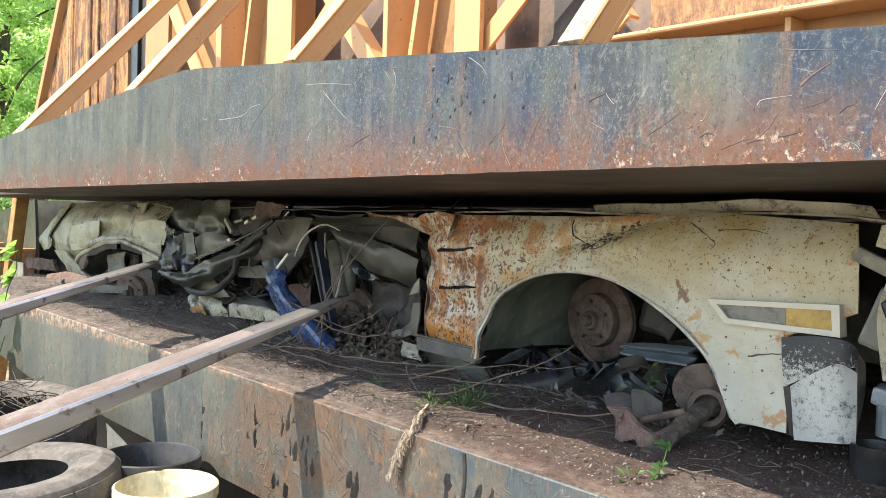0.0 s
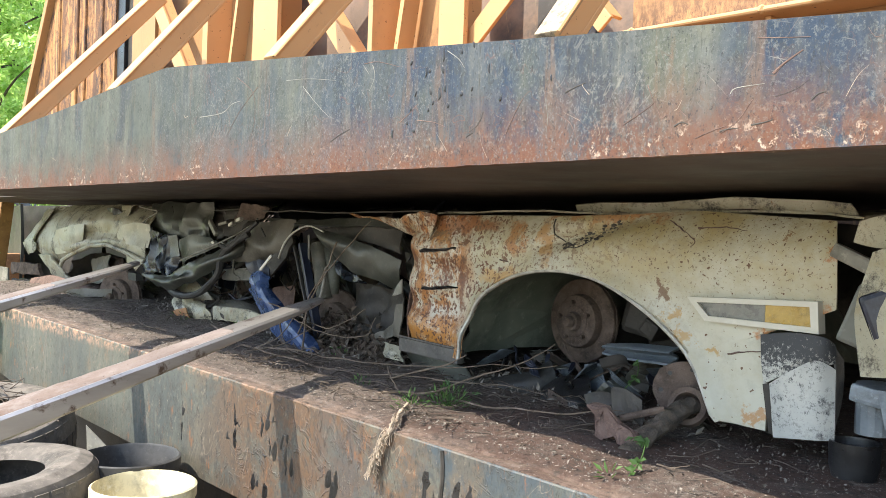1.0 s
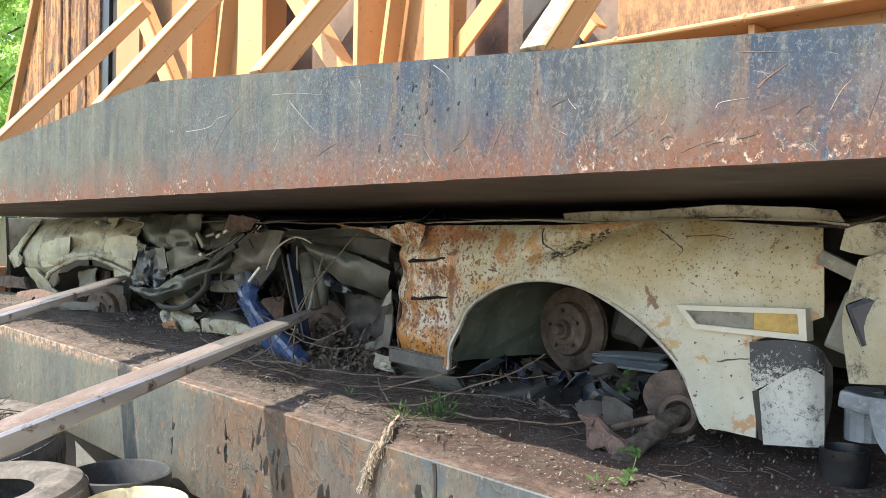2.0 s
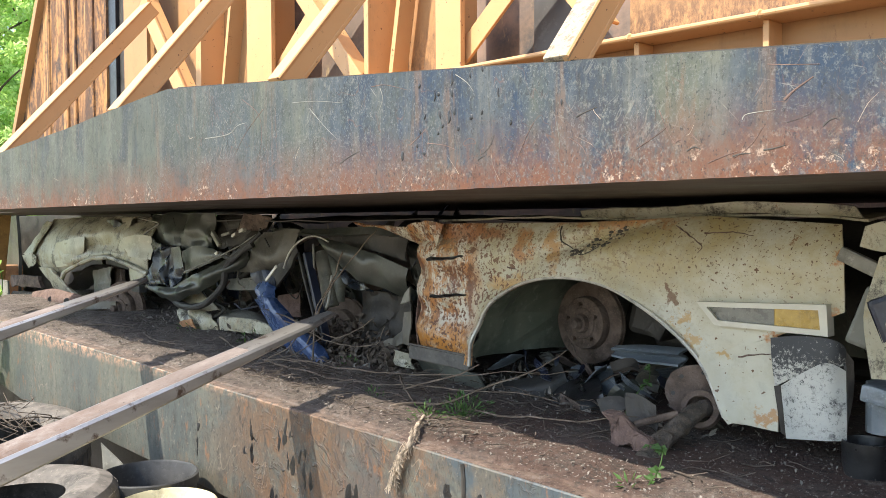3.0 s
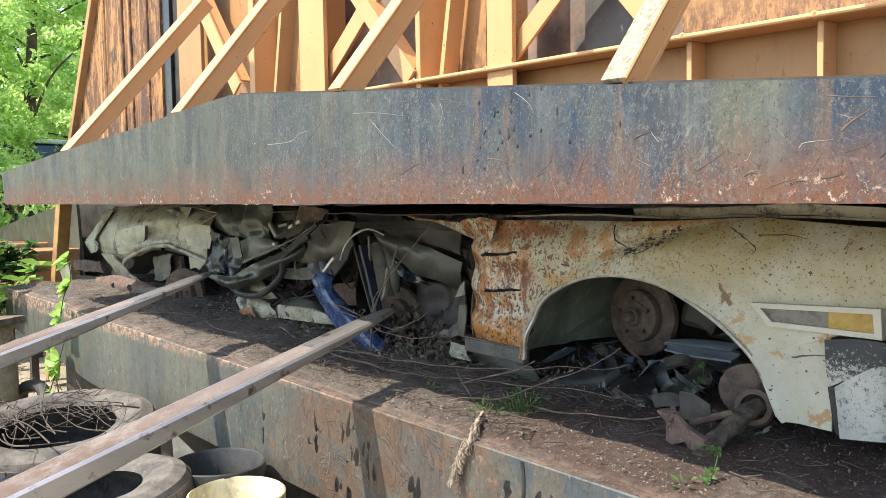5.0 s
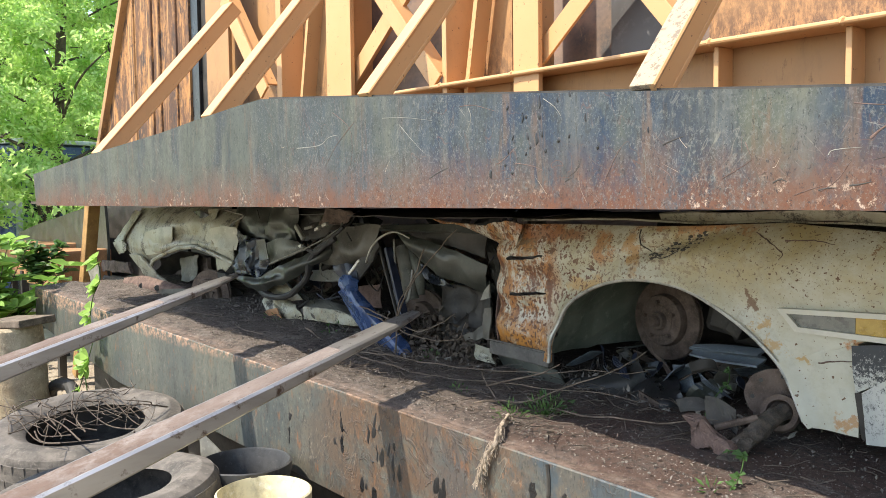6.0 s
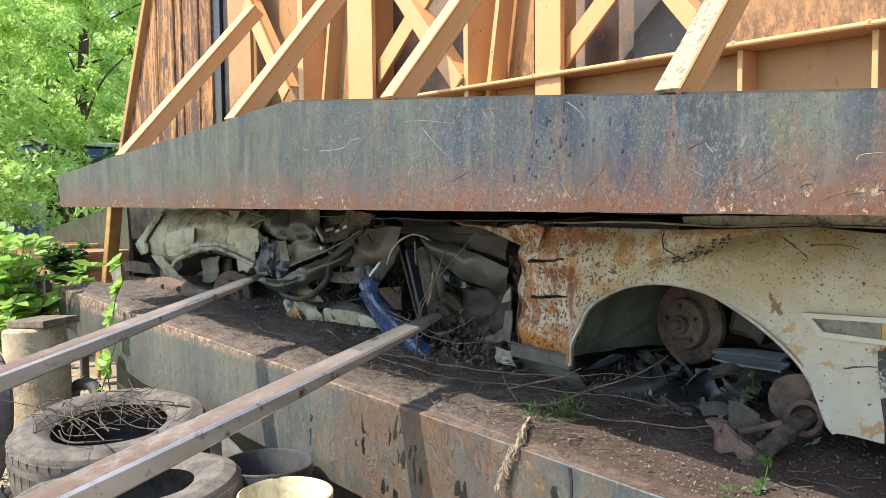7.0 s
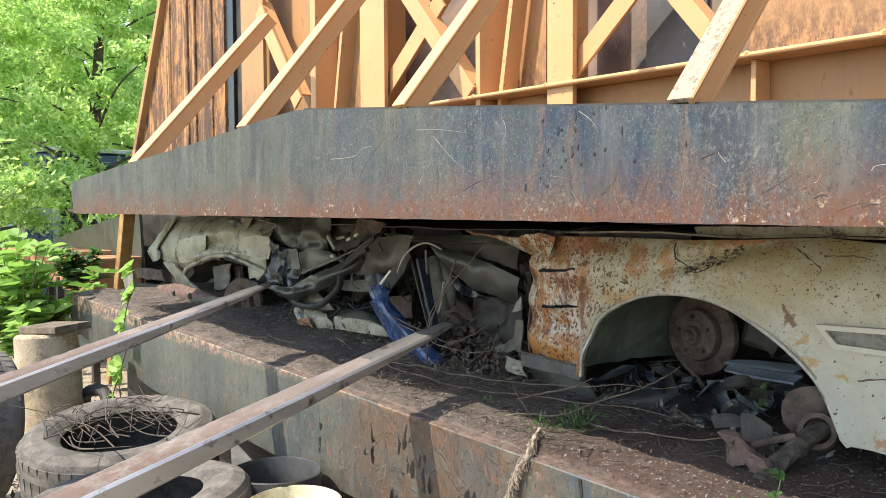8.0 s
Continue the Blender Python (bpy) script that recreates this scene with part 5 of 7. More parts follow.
part("bumper_lip", sheet([[(-3.759, 1.89, 1.002), (-3.497, 1.86, 1.006), (-3.343, 1.86, 1.050), (-3.145, 1.87, 1.115), (-2.984, 1.92, 1.177)], [(-3.701, 1.88, 0.975), (-3.461, 1.84, 0.974), (-3.284, 1.84, 1.012), (-3.107, 1.86, 1.073), (-2.953, 1.91, 1.147)], [(-3.674, 1.90, 0.954), (-3.467, 1.87, 0.947), (-3.305, 1.87, 0.984), (-3.133, 1.88, 1.038), (-2.985, 1.93, 1.117)]], 0.006, 0.011, 12, 7), DARKGREEN, mid, "long dark bent bumper lip", True)
part("lip_edge", crumple(tube(bmesh.new(), bend([(-3.347, 1.85, 1.070), (-3.211, 1.85, 1.110), (-3.060, 1.86, 1.152), (-2.979, 1.89, 1.190), (-2.895, 1.93, 1.242)], 6), 0.004, 8, 0.6), 0.004, 14), GREYSHEET, mid, "scraped pale edge", True)
part("crushed_sheet", sheet([[(-3.391, 2.02, 1.304), (-3.136, 2.02, 1.308), (-2.917, 2.00, 1.303)], [(-3.309, 1.99, 1.241), (-3.081, 1.97, 1.260), (-2.909, 1.98, 1.263)], [(-3.260, 1.97, 1.165), (-3.073, 1.95, 1.196), (-2.953, 1.96, 1.236)]], 0.004, 0.014, 15, 6), DARKSTEEL, mid, "", True)
part("crushed_sheet", sheet([[(-3.058, 1.97, 1.307), (-2.934, 1.96, 1.304), (-2.868, 1.98, 1.290)], [(-3.109, 1.96, 1.241), (-2.987, 1.95, 1.249), (-2.927, 1.97, 1.254)]], 0.004, 0.014, 15, 6), BRAKE, mid, "", True)
part("bracket", crumple(bar(bmesh.new(), (-3.226, 1.91, 1.241), (-3.143, 1.90, 1.186), 0.016, 0.02), 0.004, 15), GREYSHEET, mid, "bent pale bracket strip")
part("bracket", crumple(bar(bmesh.new(), (-3.165, 1.92, 1.225), (-3.102, 1.92, 1.238), 0.012, 0.012), 0.004, 15), GREYSHEET, mid, "")
part("bolt", crumple(bar(bmesh.new(), (-3.065, 1.91, 1.225), (-3.034, 1.91, 1.235), 0.018, 0.014), 0.004, 15), CHROME, mid, "small bright bolt")
part("bolt", crumple(bar(bmesh.new(), (-3.004, 1.91, 1.243), (-2.974, 1.91, 1.253), 0.018, 0.014), 0.004, 15), CHROME, mid, "small bright bolt")
part("bolt", crumple(bar(bmesh.new(), (-3.129, 1.91, 1.144), (-3.098, 1.91, 1.155), 0.018, 0.014), 0.004, 15), CHROME, mid, "small bright bolt")
part("bolt", crumple(bar(bmesh.new(), (-3.202, 1.91, 1.146), (-3.169, 1.91, 1.157), 0.018, 0.014), 0.004, 15), CHROME, mid, "small bright bolt")
part("grey_sheet", sheet([[(-3.005, 1.95, 1.203), (-2.850, 1.94, 1.243), (-2.669, 1.95, 1.253)], [(-3.059, 1.94, 1.155), (-2.842, 1.92, 1.182), (-2.678, 1.93, 1.198)], [(-3.146, 1.95, 1.118), (-2.884, 1.92, 1.125), (-2.724, 1.93, 1.143)], [(-3.198, 1.97, 1.081), (-2.927, 1.94, 1.088), (-2.810, 1.95, 1.107)]], 0.004, 0.013, 9, 8), BROWNGREY, mid, "large dull grey-brown door skin", True)
part("skirt_band", sheet([[(-2.894, 1.97, 1.255), (-2.583, 1.96, 1.252), (-2.335, 1.97, 1.261), (-2.143, 1.98, 1.261)], [(-2.788, 1.95, 1.235), (-2.557, 1.94, 1.235), (-2.324, 1.96, 1.234), (-2.127, 1.97, 1.228)]], 0.01, 0.006, 12, 6), DARKGREEN, mid, "dark crushed roof rail", True)
part("rubber_hose", crumple(tube(bmesh.new(), bend([(-2.903, 1.90, 1.192), (-2.985, 1.88, 1.156), (-3.060, 1.88, 1.103), (-3.088, 1.88, 1.041), (-3.150, 1.87, 0.981), (-3.268, 1.87, 0.938), (-3.424, 1.88, 0.929), (-3.575, 1.90, 0.956)], 6), 0.0135, 8, 1), 0.006, 14), HOSE, mid, "thick black rubber hose", True)
part("rubber_hose", crumple(tube(bmesh.new(), bend([(-3.110, 1.88, 1.156), (-3.012, 1.87, 1.135), (-2.955, 1.88, 1.164), (-2.865, 1.91, 1.239)], 6), 0.009, 8, 1), 0.005, 14), HOSE, mid, "", True)
part("rubber_hose", crumple(tube(bmesh.new(), bend([(-3.613, 1.92, 0.960), (-3.457, 1.92, 0.908), (-3.279, 1.93, 0.886), (-3.190, 1.95, 0.929)], 6), 0.006, 8, 1), 0.004, 14), HOSE, mid, "", True)
part("white_shard", sheet([[(-3.644, 1.96, 0.952), (-3.508, 1.95, 0.978), (-3.406, 1.95, 0.990)], [(-3.513, 1.94, 0.938), (-3.373, 1.93, 0.952), (-3.302, 1.94, 0.959)], [(-3.399, 1.95, 0.911), (-3.294, 1.94, 0.915), (-3.236, 1.95, 0.920)]], 0.004, 0.006, 12, 6), WHITECAR, mid, "torn white shard of bodywork", True)
part("white_shard", sheet([[(-3.556, 1.94, 0.914), (-3.424, 1.93, 0.920), (-3.316, 1.93, 0.905)], [(-3.511, 1.92, 0.865), (-3.365, 1.91, 0.880), (-3.215, 1.92, 0.876)], [(-3.454, 1.93, 0.816), (-3.336, 1.92, 0.814), (-3.206, 1.93, 0.818)]], 0.004, 0.012, 16, 8), WHITECAR, mid, "torn white shard of bodywork", True)
part("rust_shard", sheet([[(-3.465, 1.90, 0.843), (-3.380, 1.89, 0.873), (-3.325, 1.90, 0.847)], [(-3.436, 1.90, 0.796), (-3.348, 1.89, 0.811), (-3.278, 1.90, 0.798)]], 0.004, 0.014, 20, 6), BROWNSCRAP, mid, "rusted torn edge", True)
part("cross_rail", sheet([[(-3.263, 2.02, 1.032), (-3.113, 2.00, 1.050), (-3.006, 2.00, 1.059)], [(-3.232, 2.00, 0.997), (-3.099, 1.99, 1.004), (-2.993, 1.99, 1.009)]], 0.02, 0.004, 12, 6), GREYSHEET, mid, "pale grey cross rail", True)
part("sill_ledge", sheet([[(-3.334, 2.02, 0.903), (-3.201, 2.01, 0.920), (-3.066, 2.00, 0.921), (-2.917, 2.00, 0.895)], [(-3.203, 1.93, 0.898), (-3.057, 1.92, 0.905), (-2.931, 1.92, 0.906), (-2.792, 1.92, 0.890)]], 0.006, 0.003, 12, 6), GREYSHEET, mid, "pale top face of the sill")
part("white_sill", sheet([[(-3.204, 1.93, 0.895), (-3.057, 1.92, 0.903), (-2.931, 1.92, 0.903), (-2.792, 1.92, 0.888)], [(-3.196, 1.93, 0.843), (-3.059, 1.92, 0.849), (-2.933, 1.92, 0.853), (-2.774, 1.92, 0.857)]], 0.006, 0.004, 16, 9), WHITECAR, mid, "dirty white sill with peeling rust")
part("sill_bottom", sheet([[(-3.333, 1.96, 0.811), (-3.027, 1.94, 0.832), (-2.658, 1.93, 0.852)], [(-3.344, 1.98, 0.772), (-3.060, 1.96, 0.793), (-2.686, 1.95, 0.820)]], 0.004, 0.01, 12, 6), DARKSTEEL, mid, "dark rotten sill foot", True)
part("blue_pillar", sheet([[(-2.877, 1.90, 0.991), (-2.777, 1.87, 1.014), (-2.746, 1.89, 0.993)], [(-2.823, 1.90, 0.942), (-2.703, 1.86, 0.956), (-2.665, 1.89, 0.945)], [(-2.712, 1.89, 0.863), (-2.588, 1.86, 0.897), (-2.539, 1.88, 0.887)], [(-2.573, 1.88, 0.805), (-2.466, 1.84, 0.847), (-2.420, 1.87, 0.838)], [(-2.441, 1.87, 0.779), (-2.382, 1.84, 0.806), (-2.379, 1.86, 0.808)]], 0.012, 0.004, 12, 6), BLUE, mid, "blue painted door pillar bent down to the bed", True)
part("kinked_skin", sheet([[(-2.906, 1.92, 1.041), (-2.797, 1.89, 1.059), (-2.751, 1.90, 1.040)], [(-2.858, 1.89, 1.002), (-2.758, 1.86, 1.008), (-2.731, 1.88, 1.000)], [(-2.786, 1.88, 0.947), (-2.722, 1.85, 0.964), (-2.709, 1.87, 0.976)]], 0.004, 0.008, 22, 6), BLUE, mid, "kinked blue pillar skin", True)
part("pillar_top", sheet([[(-2.984, 1.95, 1.084), (-2.857, 1.92, 1.097), (-2.794, 1.93, 1.087)], [(-2.922, 1.93, 1.030), (-2.813, 1.90, 1.035), (-2.758, 1.91, 1.034)]], 0.004, 0.01, 12, 6), NAVY, mid, "dark torn pillar top", True)
part("pillar_rail", sheet([[(-2.801, 1.93, 1.095), (-2.746, 1.94, 1.146), (-2.684, 1.95, 1.199)], [(-2.804, 1.92, 1.012), (-2.718, 1.93, 1.083), (-2.660, 1.95, 1.166)]], 0.01, 0.006, 12, 6), DARKSTEEL, mid, "dark folded pillar rail", True)
part("latch", crumple(bar(bmesh.new(), (-2.782, 1.88, 1.061), (-2.727, 1.89, 1.119), 0.008, 0.012), 0.004, 15), CHROME, mid, "small bright latch plate")
part("arch_edge", crumple(tube(bmesh.new(), bend([(-2.715, 1.91, 1.110), (-2.673, 1.91, 1.167), (-2.622, 1.91, 1.207), (-2.531, 1.91, 1.228), (-2.445, 1.91, 1.211)], 6), 0.0045, 8, 0.6), 0.005, 14), CHROME, mid, "bright torn edge of sheet metal", True)
part("window_frame", crumple(bar(bmesh.new(), (-2.678, 1.95, 1.165), (-2.531, 1.92, 0.913), 0.012, 0.012), 0.004, 15), HOSE, mid, "dark rubber window seal")
part("window_frame", crumple(bar(bmesh.new(), (-2.638, 1.96, 1.166), (-2.459, 1.92, 0.827), 0.03, 0.02), 0.004, 15), NAVY, mid, "dark blue window frame bar")
part("window_frame", crumple(bar(bmesh.new(), (-2.615, 1.97, 1.199), (-2.558, 1.94, 0.889), 0.008, 0.01), 0.004, 15), GREYSHEET, mid, "")
part("rolled_pad", tube(bmesh.new(), bend([(-2.649, 2.03, 1.163), (-2.603, 2.02, 1.069), (-2.578, 2.02, 0.971)], 5), 0.026, 14, 1.15), GREYSHEET, mid, "grey rolled seat padding", True)
part("rolled_pad", tube(bmesh.new(), bend([(-2.639, 2.06, 1.162), (-2.572, 2.05, 1.080), (-2.574, 2.05, 0.990)], 5), 0.022, 14, 1.1), GREENGREY, mid, "", True)
part("belt_loop", tube(bmesh.new(), bend([(-2.627, 1.97, 1.141), (-2.602, 1.96, 1.041), (-2.599, 1.96, 0.987), (-2.555, 1.96, 0.966), (-2.517, 1.96, 0.989), (-2.517, 1.98, 1.088)], 6), 0.006, 8, 1), GREYSHEET, mid, "pale seat-belt loop", True)
part("red_panel", sheet([[(-3.073, 2.12, 0.977), (-2.917, 2.12, 0.998)], [(-3.034, 2.10, 0.893), (-2.872, 2.10, 0.901)]], 0.004, 0.01, 12, 6), RUSTRED, mid, "dark red painted scrap", True)
part("tilted_sheet", sheet([[(-2.577, 1.95, 1.228), (-2.390, 1.95, 1.197), (-2.235, 1.96, 1.164), (-2.090, 1.97, 1.125)], [(-2.497, 1.94, 1.189), (-2.347, 1.94, 1.150), (-2.219, 1.95, 1.108), (-2.107, 1.97, 1.061)], [(-2.464, 1.97, 1.142), (-2.338, 1.97, 1.079), (-2.230, 1.98, 1.057), (-2.145, 2.00, 1.029)]], 0.004, 0.011, 8, 8), DARKGREEN, mid, "long dull green door sheet folded down", True)
part("glossy_scrap", sheet([[(-2.439, 1.96, 1.114), (-2.360, 1.95, 1.083), (-2.302, 1.96, 1.067)], [(-2.408, 1.95, 1.064), (-2.333, 1.94, 1.050), (-2.255, 1.95, 1.044)]], 0.004, 0.012, 20, 6), NAVYGLOSS, mid, "glossy dark torn plastic", True)
part("upper_dark_sheet", sheet([[(-2.576, 2.02, 1.225), (-2.341, 2.00, 1.232), (-2.137, 2.00, 1.223)], [(-2.509, 2.02, 1.179), (-2.296, 2.00, 1.178), (-2.124, 2.00, 1.144)]], 0.004, 0.01, 12, 6), DARKSTEEL, mid, "", True)
part("dark_inner_panel", sheet([[(-2.494, 2.10, 1.028), (-2.329, 2.08, 1.032), (-2.165, 2.04, 1.028)], [(-2.476, 2.10, 0.924), (-2.319, 2.07, 0.932), (-2.161, 2.03, 0.923)], [(-2.424, 2.06, 0.819), (-2.275, 2.03, 0.837), (-2.130, 2.00, 0.844)]], 0.004, 0.026, 10, 8), DARKSTEEL, mid, "dark inner panel", True)
part("curved_liner", sheet([[(-2.227, 1.98, 0.880), (-2.147, 1.96, 0.913), (-2.097, 1.96, 0.965)], [(-2.193, 1.97, 0.855), (-2.114, 1.95, 0.886), (-2.076, 1.95, 0.913)]], 0.004, 0.008, 12, 6), BROWNGREY, mid, "curved grey-brown liner", True)
part("rust_tab", sheet([[(-2.074, 1.93, 1.053), (-2.042, 1.92, 1.075)], [(-2.096, 1.93, 1.017), (-2.042, 1.92, 1.033)]], 0.004, 0.006, 12, 6), GREYSHEET, mid, "", True)
part("hanging_strip", sheet([[(-2.086, 1.94, 0.991), (-2.048, 1.93, 1.001)], [(-2.092, 1.94, 0.893), (-2.047, 1.93, 0.891)]], 0.004, 0.006, 12, 6), BROWNGREY, mid, "", True)
part("pale_chip", sheet([[(-2.125, 1.93, 0.868), (-2.028, 1.92, 0.863)], [(-2.093, 1.91, 0.826), (-2.002, 1.90, 0.826)]], 0.004, 0.01, 20, 6), WHITECAR, mid, "rusty white chip of sill", True)
part("pale_chip", sheet([[(-2.211, 1.86, 0.812), (-2.159, 1.86, 0.831)], [(-2.181, 1.84, 0.797), (-2.144, 1.84, 0.802)]], 0.004, 0.006, 12, 6), GREYSHEET, mid, "", True)
brake(mid, (-2.628, 2.13, 0.873), 0.124, (0, 0, 2), label="rusted brake disc standing on edge")
rng = random.Random(21)
for k in range(90):
    c = Vector((rng.uniform(-3.9, -2.1), rng.uniform(2.12, 2.55), rng.uniform(0.84, 1.24)))
    s = rng.uniform(0.03, 0.11)
    d = Vector((rng.uniform(-1, 1), rng.uniform(-0.4, 0.4), rng.uniform(-1, 1))) * s
    e = Vector((rng.uniform(-1, 1), rng.uniform(-0.6, 0.6), rng.uniform(-1, 1))) * s * 0.7
    part("torn_sheet", sheet([[c - d - e, c - e, c + d - e * 0.5], [c - d + e, c + e * 1.2, c + d + e]], 0.003, 0.02, 9, 3), rng.choice((DARKSTEEL, DARKGREEN, DARKSTEEL, BROWNGREY, BRAKE, NAVY, BLACK)), mid, "")

# bent strips, rods and wires between the sheets
rng = random.Random(52)
for k in range(34):
    p = Vector((rng.uniform(-3.75, -2.8), rng.uniform(1.93, 2.08), rng.uniform(0.9, 1.26)))
    a = rng.choice((rng.uniform(-0.5, 0.6), rng.uniform(1.0, 2.3)))
    l = rng.uniform(0.08, 0.3)
    q = p + Vector((math.cos(a), rng.uniform(-0.1, 0.2), math.sin(a) * 0.8)) * l
    q.z = min(1.3, max(0.84, q.z))
    bm = bmesh.new()
    if k % 3:
        mid_p = (p + q) / 2 + Vector((rng.uniform(-0.03, 0.03), 0, rng.uniform(-0.03, 0.03)))
        wide = rng.uniform(0.006, 0.02)
        bar(bm, p, mid_p, 0.004, wide)
        bar(bm, mid_p, q, 0.004, wide)
        part("bent_strip", crumple(bm, 0.006, 25), rng.choice((DARKSTEEL, DARKGREEN, BLACK, NAVY, BRAKE)), mid)
    else:
        tube(bm, bend([p, (p + q) / 2 + Vector((rng.uniform(-0.06, 0.06), -0.01, -0.05)), q], 6), rng.uniform(0.002, 0.004), 6)
        part("wire", bm, rng.choice((HOSE, GREYSHEET, BRAKE)), mid, "", True)
for k in range(10):
    c = Vector((rng.uniform(-2.42, -2.06), rng.uniform(2.14, 2.26), rng.uniform(0.84, 1.2)))
    d = Vector((rng.uniform(-0.4, 0.4), 0.1, rng.choice((-1, 1)))) * rng.uniform(0.05, 0.12)
    e = Vector((1, rng.uniform(-0.5, 0.5), rng.uniform(-0.3, 0.3))) * rng.uniform(0.02, 0.05)
    part("torn_sheet", sheet([[c - d - e, c - e, c + d - e * 0.4], [c - d + e, c + e * 1.2, c + d + e]], 0.003, 0.012, 16, 5), rng.choice((BROWNGREY, DARKGREEN, BRAKE, DARKSTEEL)), mid)

# ---- the white car at the far end ----
far = thing("crushed_white_car", (-4.7, 2.2, 0.85), "crumpled off-white car front with an empty wheel arch", "wrecked car")
part("crumpled_wing", sheet([[(-5.075, 1.98, 1.300), (-4.710, 1.97, 1.306), (-4.361, 1.97, 1.307), (-4.043, 1.97, 1.306), (-3.813, 1.99, 1.296)], [(-5.129, 1.93, 1.207), (-4.611, 1.89, 1.225), (-4.293, 1.90, 1.233), (-3.976, 1.90, 1.236), (-3.774, 1.93, 1.234)], [(-5.239, 1.92, 1.117), (-4.596, 1.87, 1.140), (-4.365, 1.91, 1.170), (-3.999, 1.89, 1.159), (-3.773, 1.91, 1.165)], [(-5.153, 1.92, 1.046), (-4.585, 1.87, 1.080), (-4.321, 1.89, 1.131), (-3.949, 1.88, 1.123), (-3.768, 1.90, 1.107)], [(-4.896, 1.93, 0.979), (-4.630, 1.90, 1.042), (-4.281, 1.89, 1.109), (-3.941, 1.89, 1.087), (-3.781, 1.91, 1.048)]], 0.005, 0.006, 13, 9), WHITECAR, far, "crumpled off-white wing", True)
# thin pale sheets laid on the wing where its facets look lit
part("dented_facet", sheet([[(-4.765, 1.872, 1.173), (-4.561, 1.872, 1.203), (-4.413, 1.872, 1.212)], [(-4.852, 1.882, 1.113), (-4.546, 1.862, 1.143), (-4.409, 1.872, 1.158)], [(-4.801, 1.882, 1.045), (-4.587, 1.872, 1.068), (-4.471, 1.882, 1.114)]], 0.002, 0.003, 12, 6), FACETCREAM, far, "smooth dented facet, kept pale to show the light it catches", True)
part("dented_facet", sheet([[(-3.994, 1.882, 1.209), (-3.853, 1.882, 1.224), (-3.762, 1.912, 1.219)], [(-4.035, 1.882, 1.158), (-3.848, 1.882, 1.165), (-3.749, 1.912, 1.167)], [(-3.982, 1.882, 1.127), (-3.835, 1.872, 1.122), (-3.753, 1.902, 1.114)]], 0.002, 0.003, 12, 6), FACETCREAM, far, "smooth dented facet, kept pale to show the light it catches", True)
part("top_tear", sheet([[(-4.273, 1.93, 1.294), (-4.144, 1.92, 1.290), (-4.055, 1.92, 1.268)], [(-4.237, 1.93, 1.266), (-4.135, 1.91, 1.256), (-4.058, 1.92, 1.246)]], 0.004, 0.005, 20, 6), BLACK, far, "dark torn hole", True)
part("folded_tab", sheet([[(-4.121, 1.94, 1.301), (-3.940, 1.92, 1.302)], [(-4.108, 1.92, 1.233), (-3.988, 1.90, 1.247)]], 0.004, 0.008, 20, 6), WHITECAR, far, "", True)
part("loose_wire", tube(bmesh.new(), bend([(-3.951, 1.94, 1.302), (-3.786, 1.92, 1.287), (-3.668, 1.90, 1.276), (-3.772, 1.90, 1.243), (-3.840, 1.91, 1.217)], 6), 0.004, 8, 1), GREYSHEET, far, "pale loose wire", True)
part("edge_fold", sheet([[(-5.104, 1.95, 1.287), (-5.218, 1.92, 1.193), (-5.365, 1.91, 1.100)], [(-4.965, 1.93, 1.282), (-5.055, 1.90, 1.190), (-5.190, 1.90, 1.100)]], 0.008, 0.006, 12, 6), WHITECAR, far, "folded pale front edge", True)
part("corner_tab", sheet([[(-5.357, 1.90, 1.094), (-5.180, 1.89, 1.114), (-5.132, 1.90, 1.088)], [(-5.305, 1.90, 1.030), (-5.187, 1.89, 1.040), (-5.134, 1.90, 1.055)]], 0.004, 0.008, 12, 6), WHITECAR, far, "bent corner tab", True)
part("front_strip", sheet([[(-5.127, 1.91, 1.034), (-4.931, 1.90, 0.953), (-4.753, 1.90, 0.894), (-4.620, 1.91, 0.878)], [(-4.932, 1.89, 1.038), (-4.777, 1.88, 0.982), (-4.634, 1.89, 0.916), (-4.520, 1.90, 0.880)], [(-4.842, 1.90, 1.009), (-4.762, 1.89, 0.970), (-4.642, 1.90, 0.927), (-4.513, 1.91, 0.892)]], 0.006, 0.005, 12, 6), WHITECAR, far, "bent pale front strip", True)
part("arch_lip", crumple(tube(bmesh.new(), bend([(-4.773, 1.89, 0.982), (-4.693, 1.88, 1.025), (-4.498, 1.88, 1.074), (-4.267, 1.87, 1.110), (-4.085, 1.87, 1.112), (-3.910, 1.87, 1.086), (-3.762, 1.89, 1.050)], 6), 0.012, 8, 1), 0.006, 14), WHITECAR, far, "pale torn arch lip", True)
part("hanging_tongue", sheet([[(-3.973, 1.90, 1.082), (-3.855, 1.89, 1.077), (-3.783, 1.90, 1.048)], [(-3.953, 1.90, 1.006), (-3.870, 1.89, 1.017), (-3.855, 1.90, 1.006)]], 0.004, 0.006, 12, 6), WHITECAR, far, "hanging torn tongue of metal", True)
part("inner_liner", sheet([[(-5.269, 2.10, 0.920), (-5.070, 2.10, 1.007), (-4.751, 2.08, 1.062), (-4.353, 2.08, 1.037), (-4.158, 2.08, 0.994)], [(-5.437, 2.20, 0.788), (-5.269, 2.20, 0.871), (-5.035, 2.20, 0.928), (-4.612, 2.20, 0.914), (-4.405, 2.20, 0.866)]], 0.004, 0.015, 12, 6), DARKSTEEL, far, "dark inner liner", True)
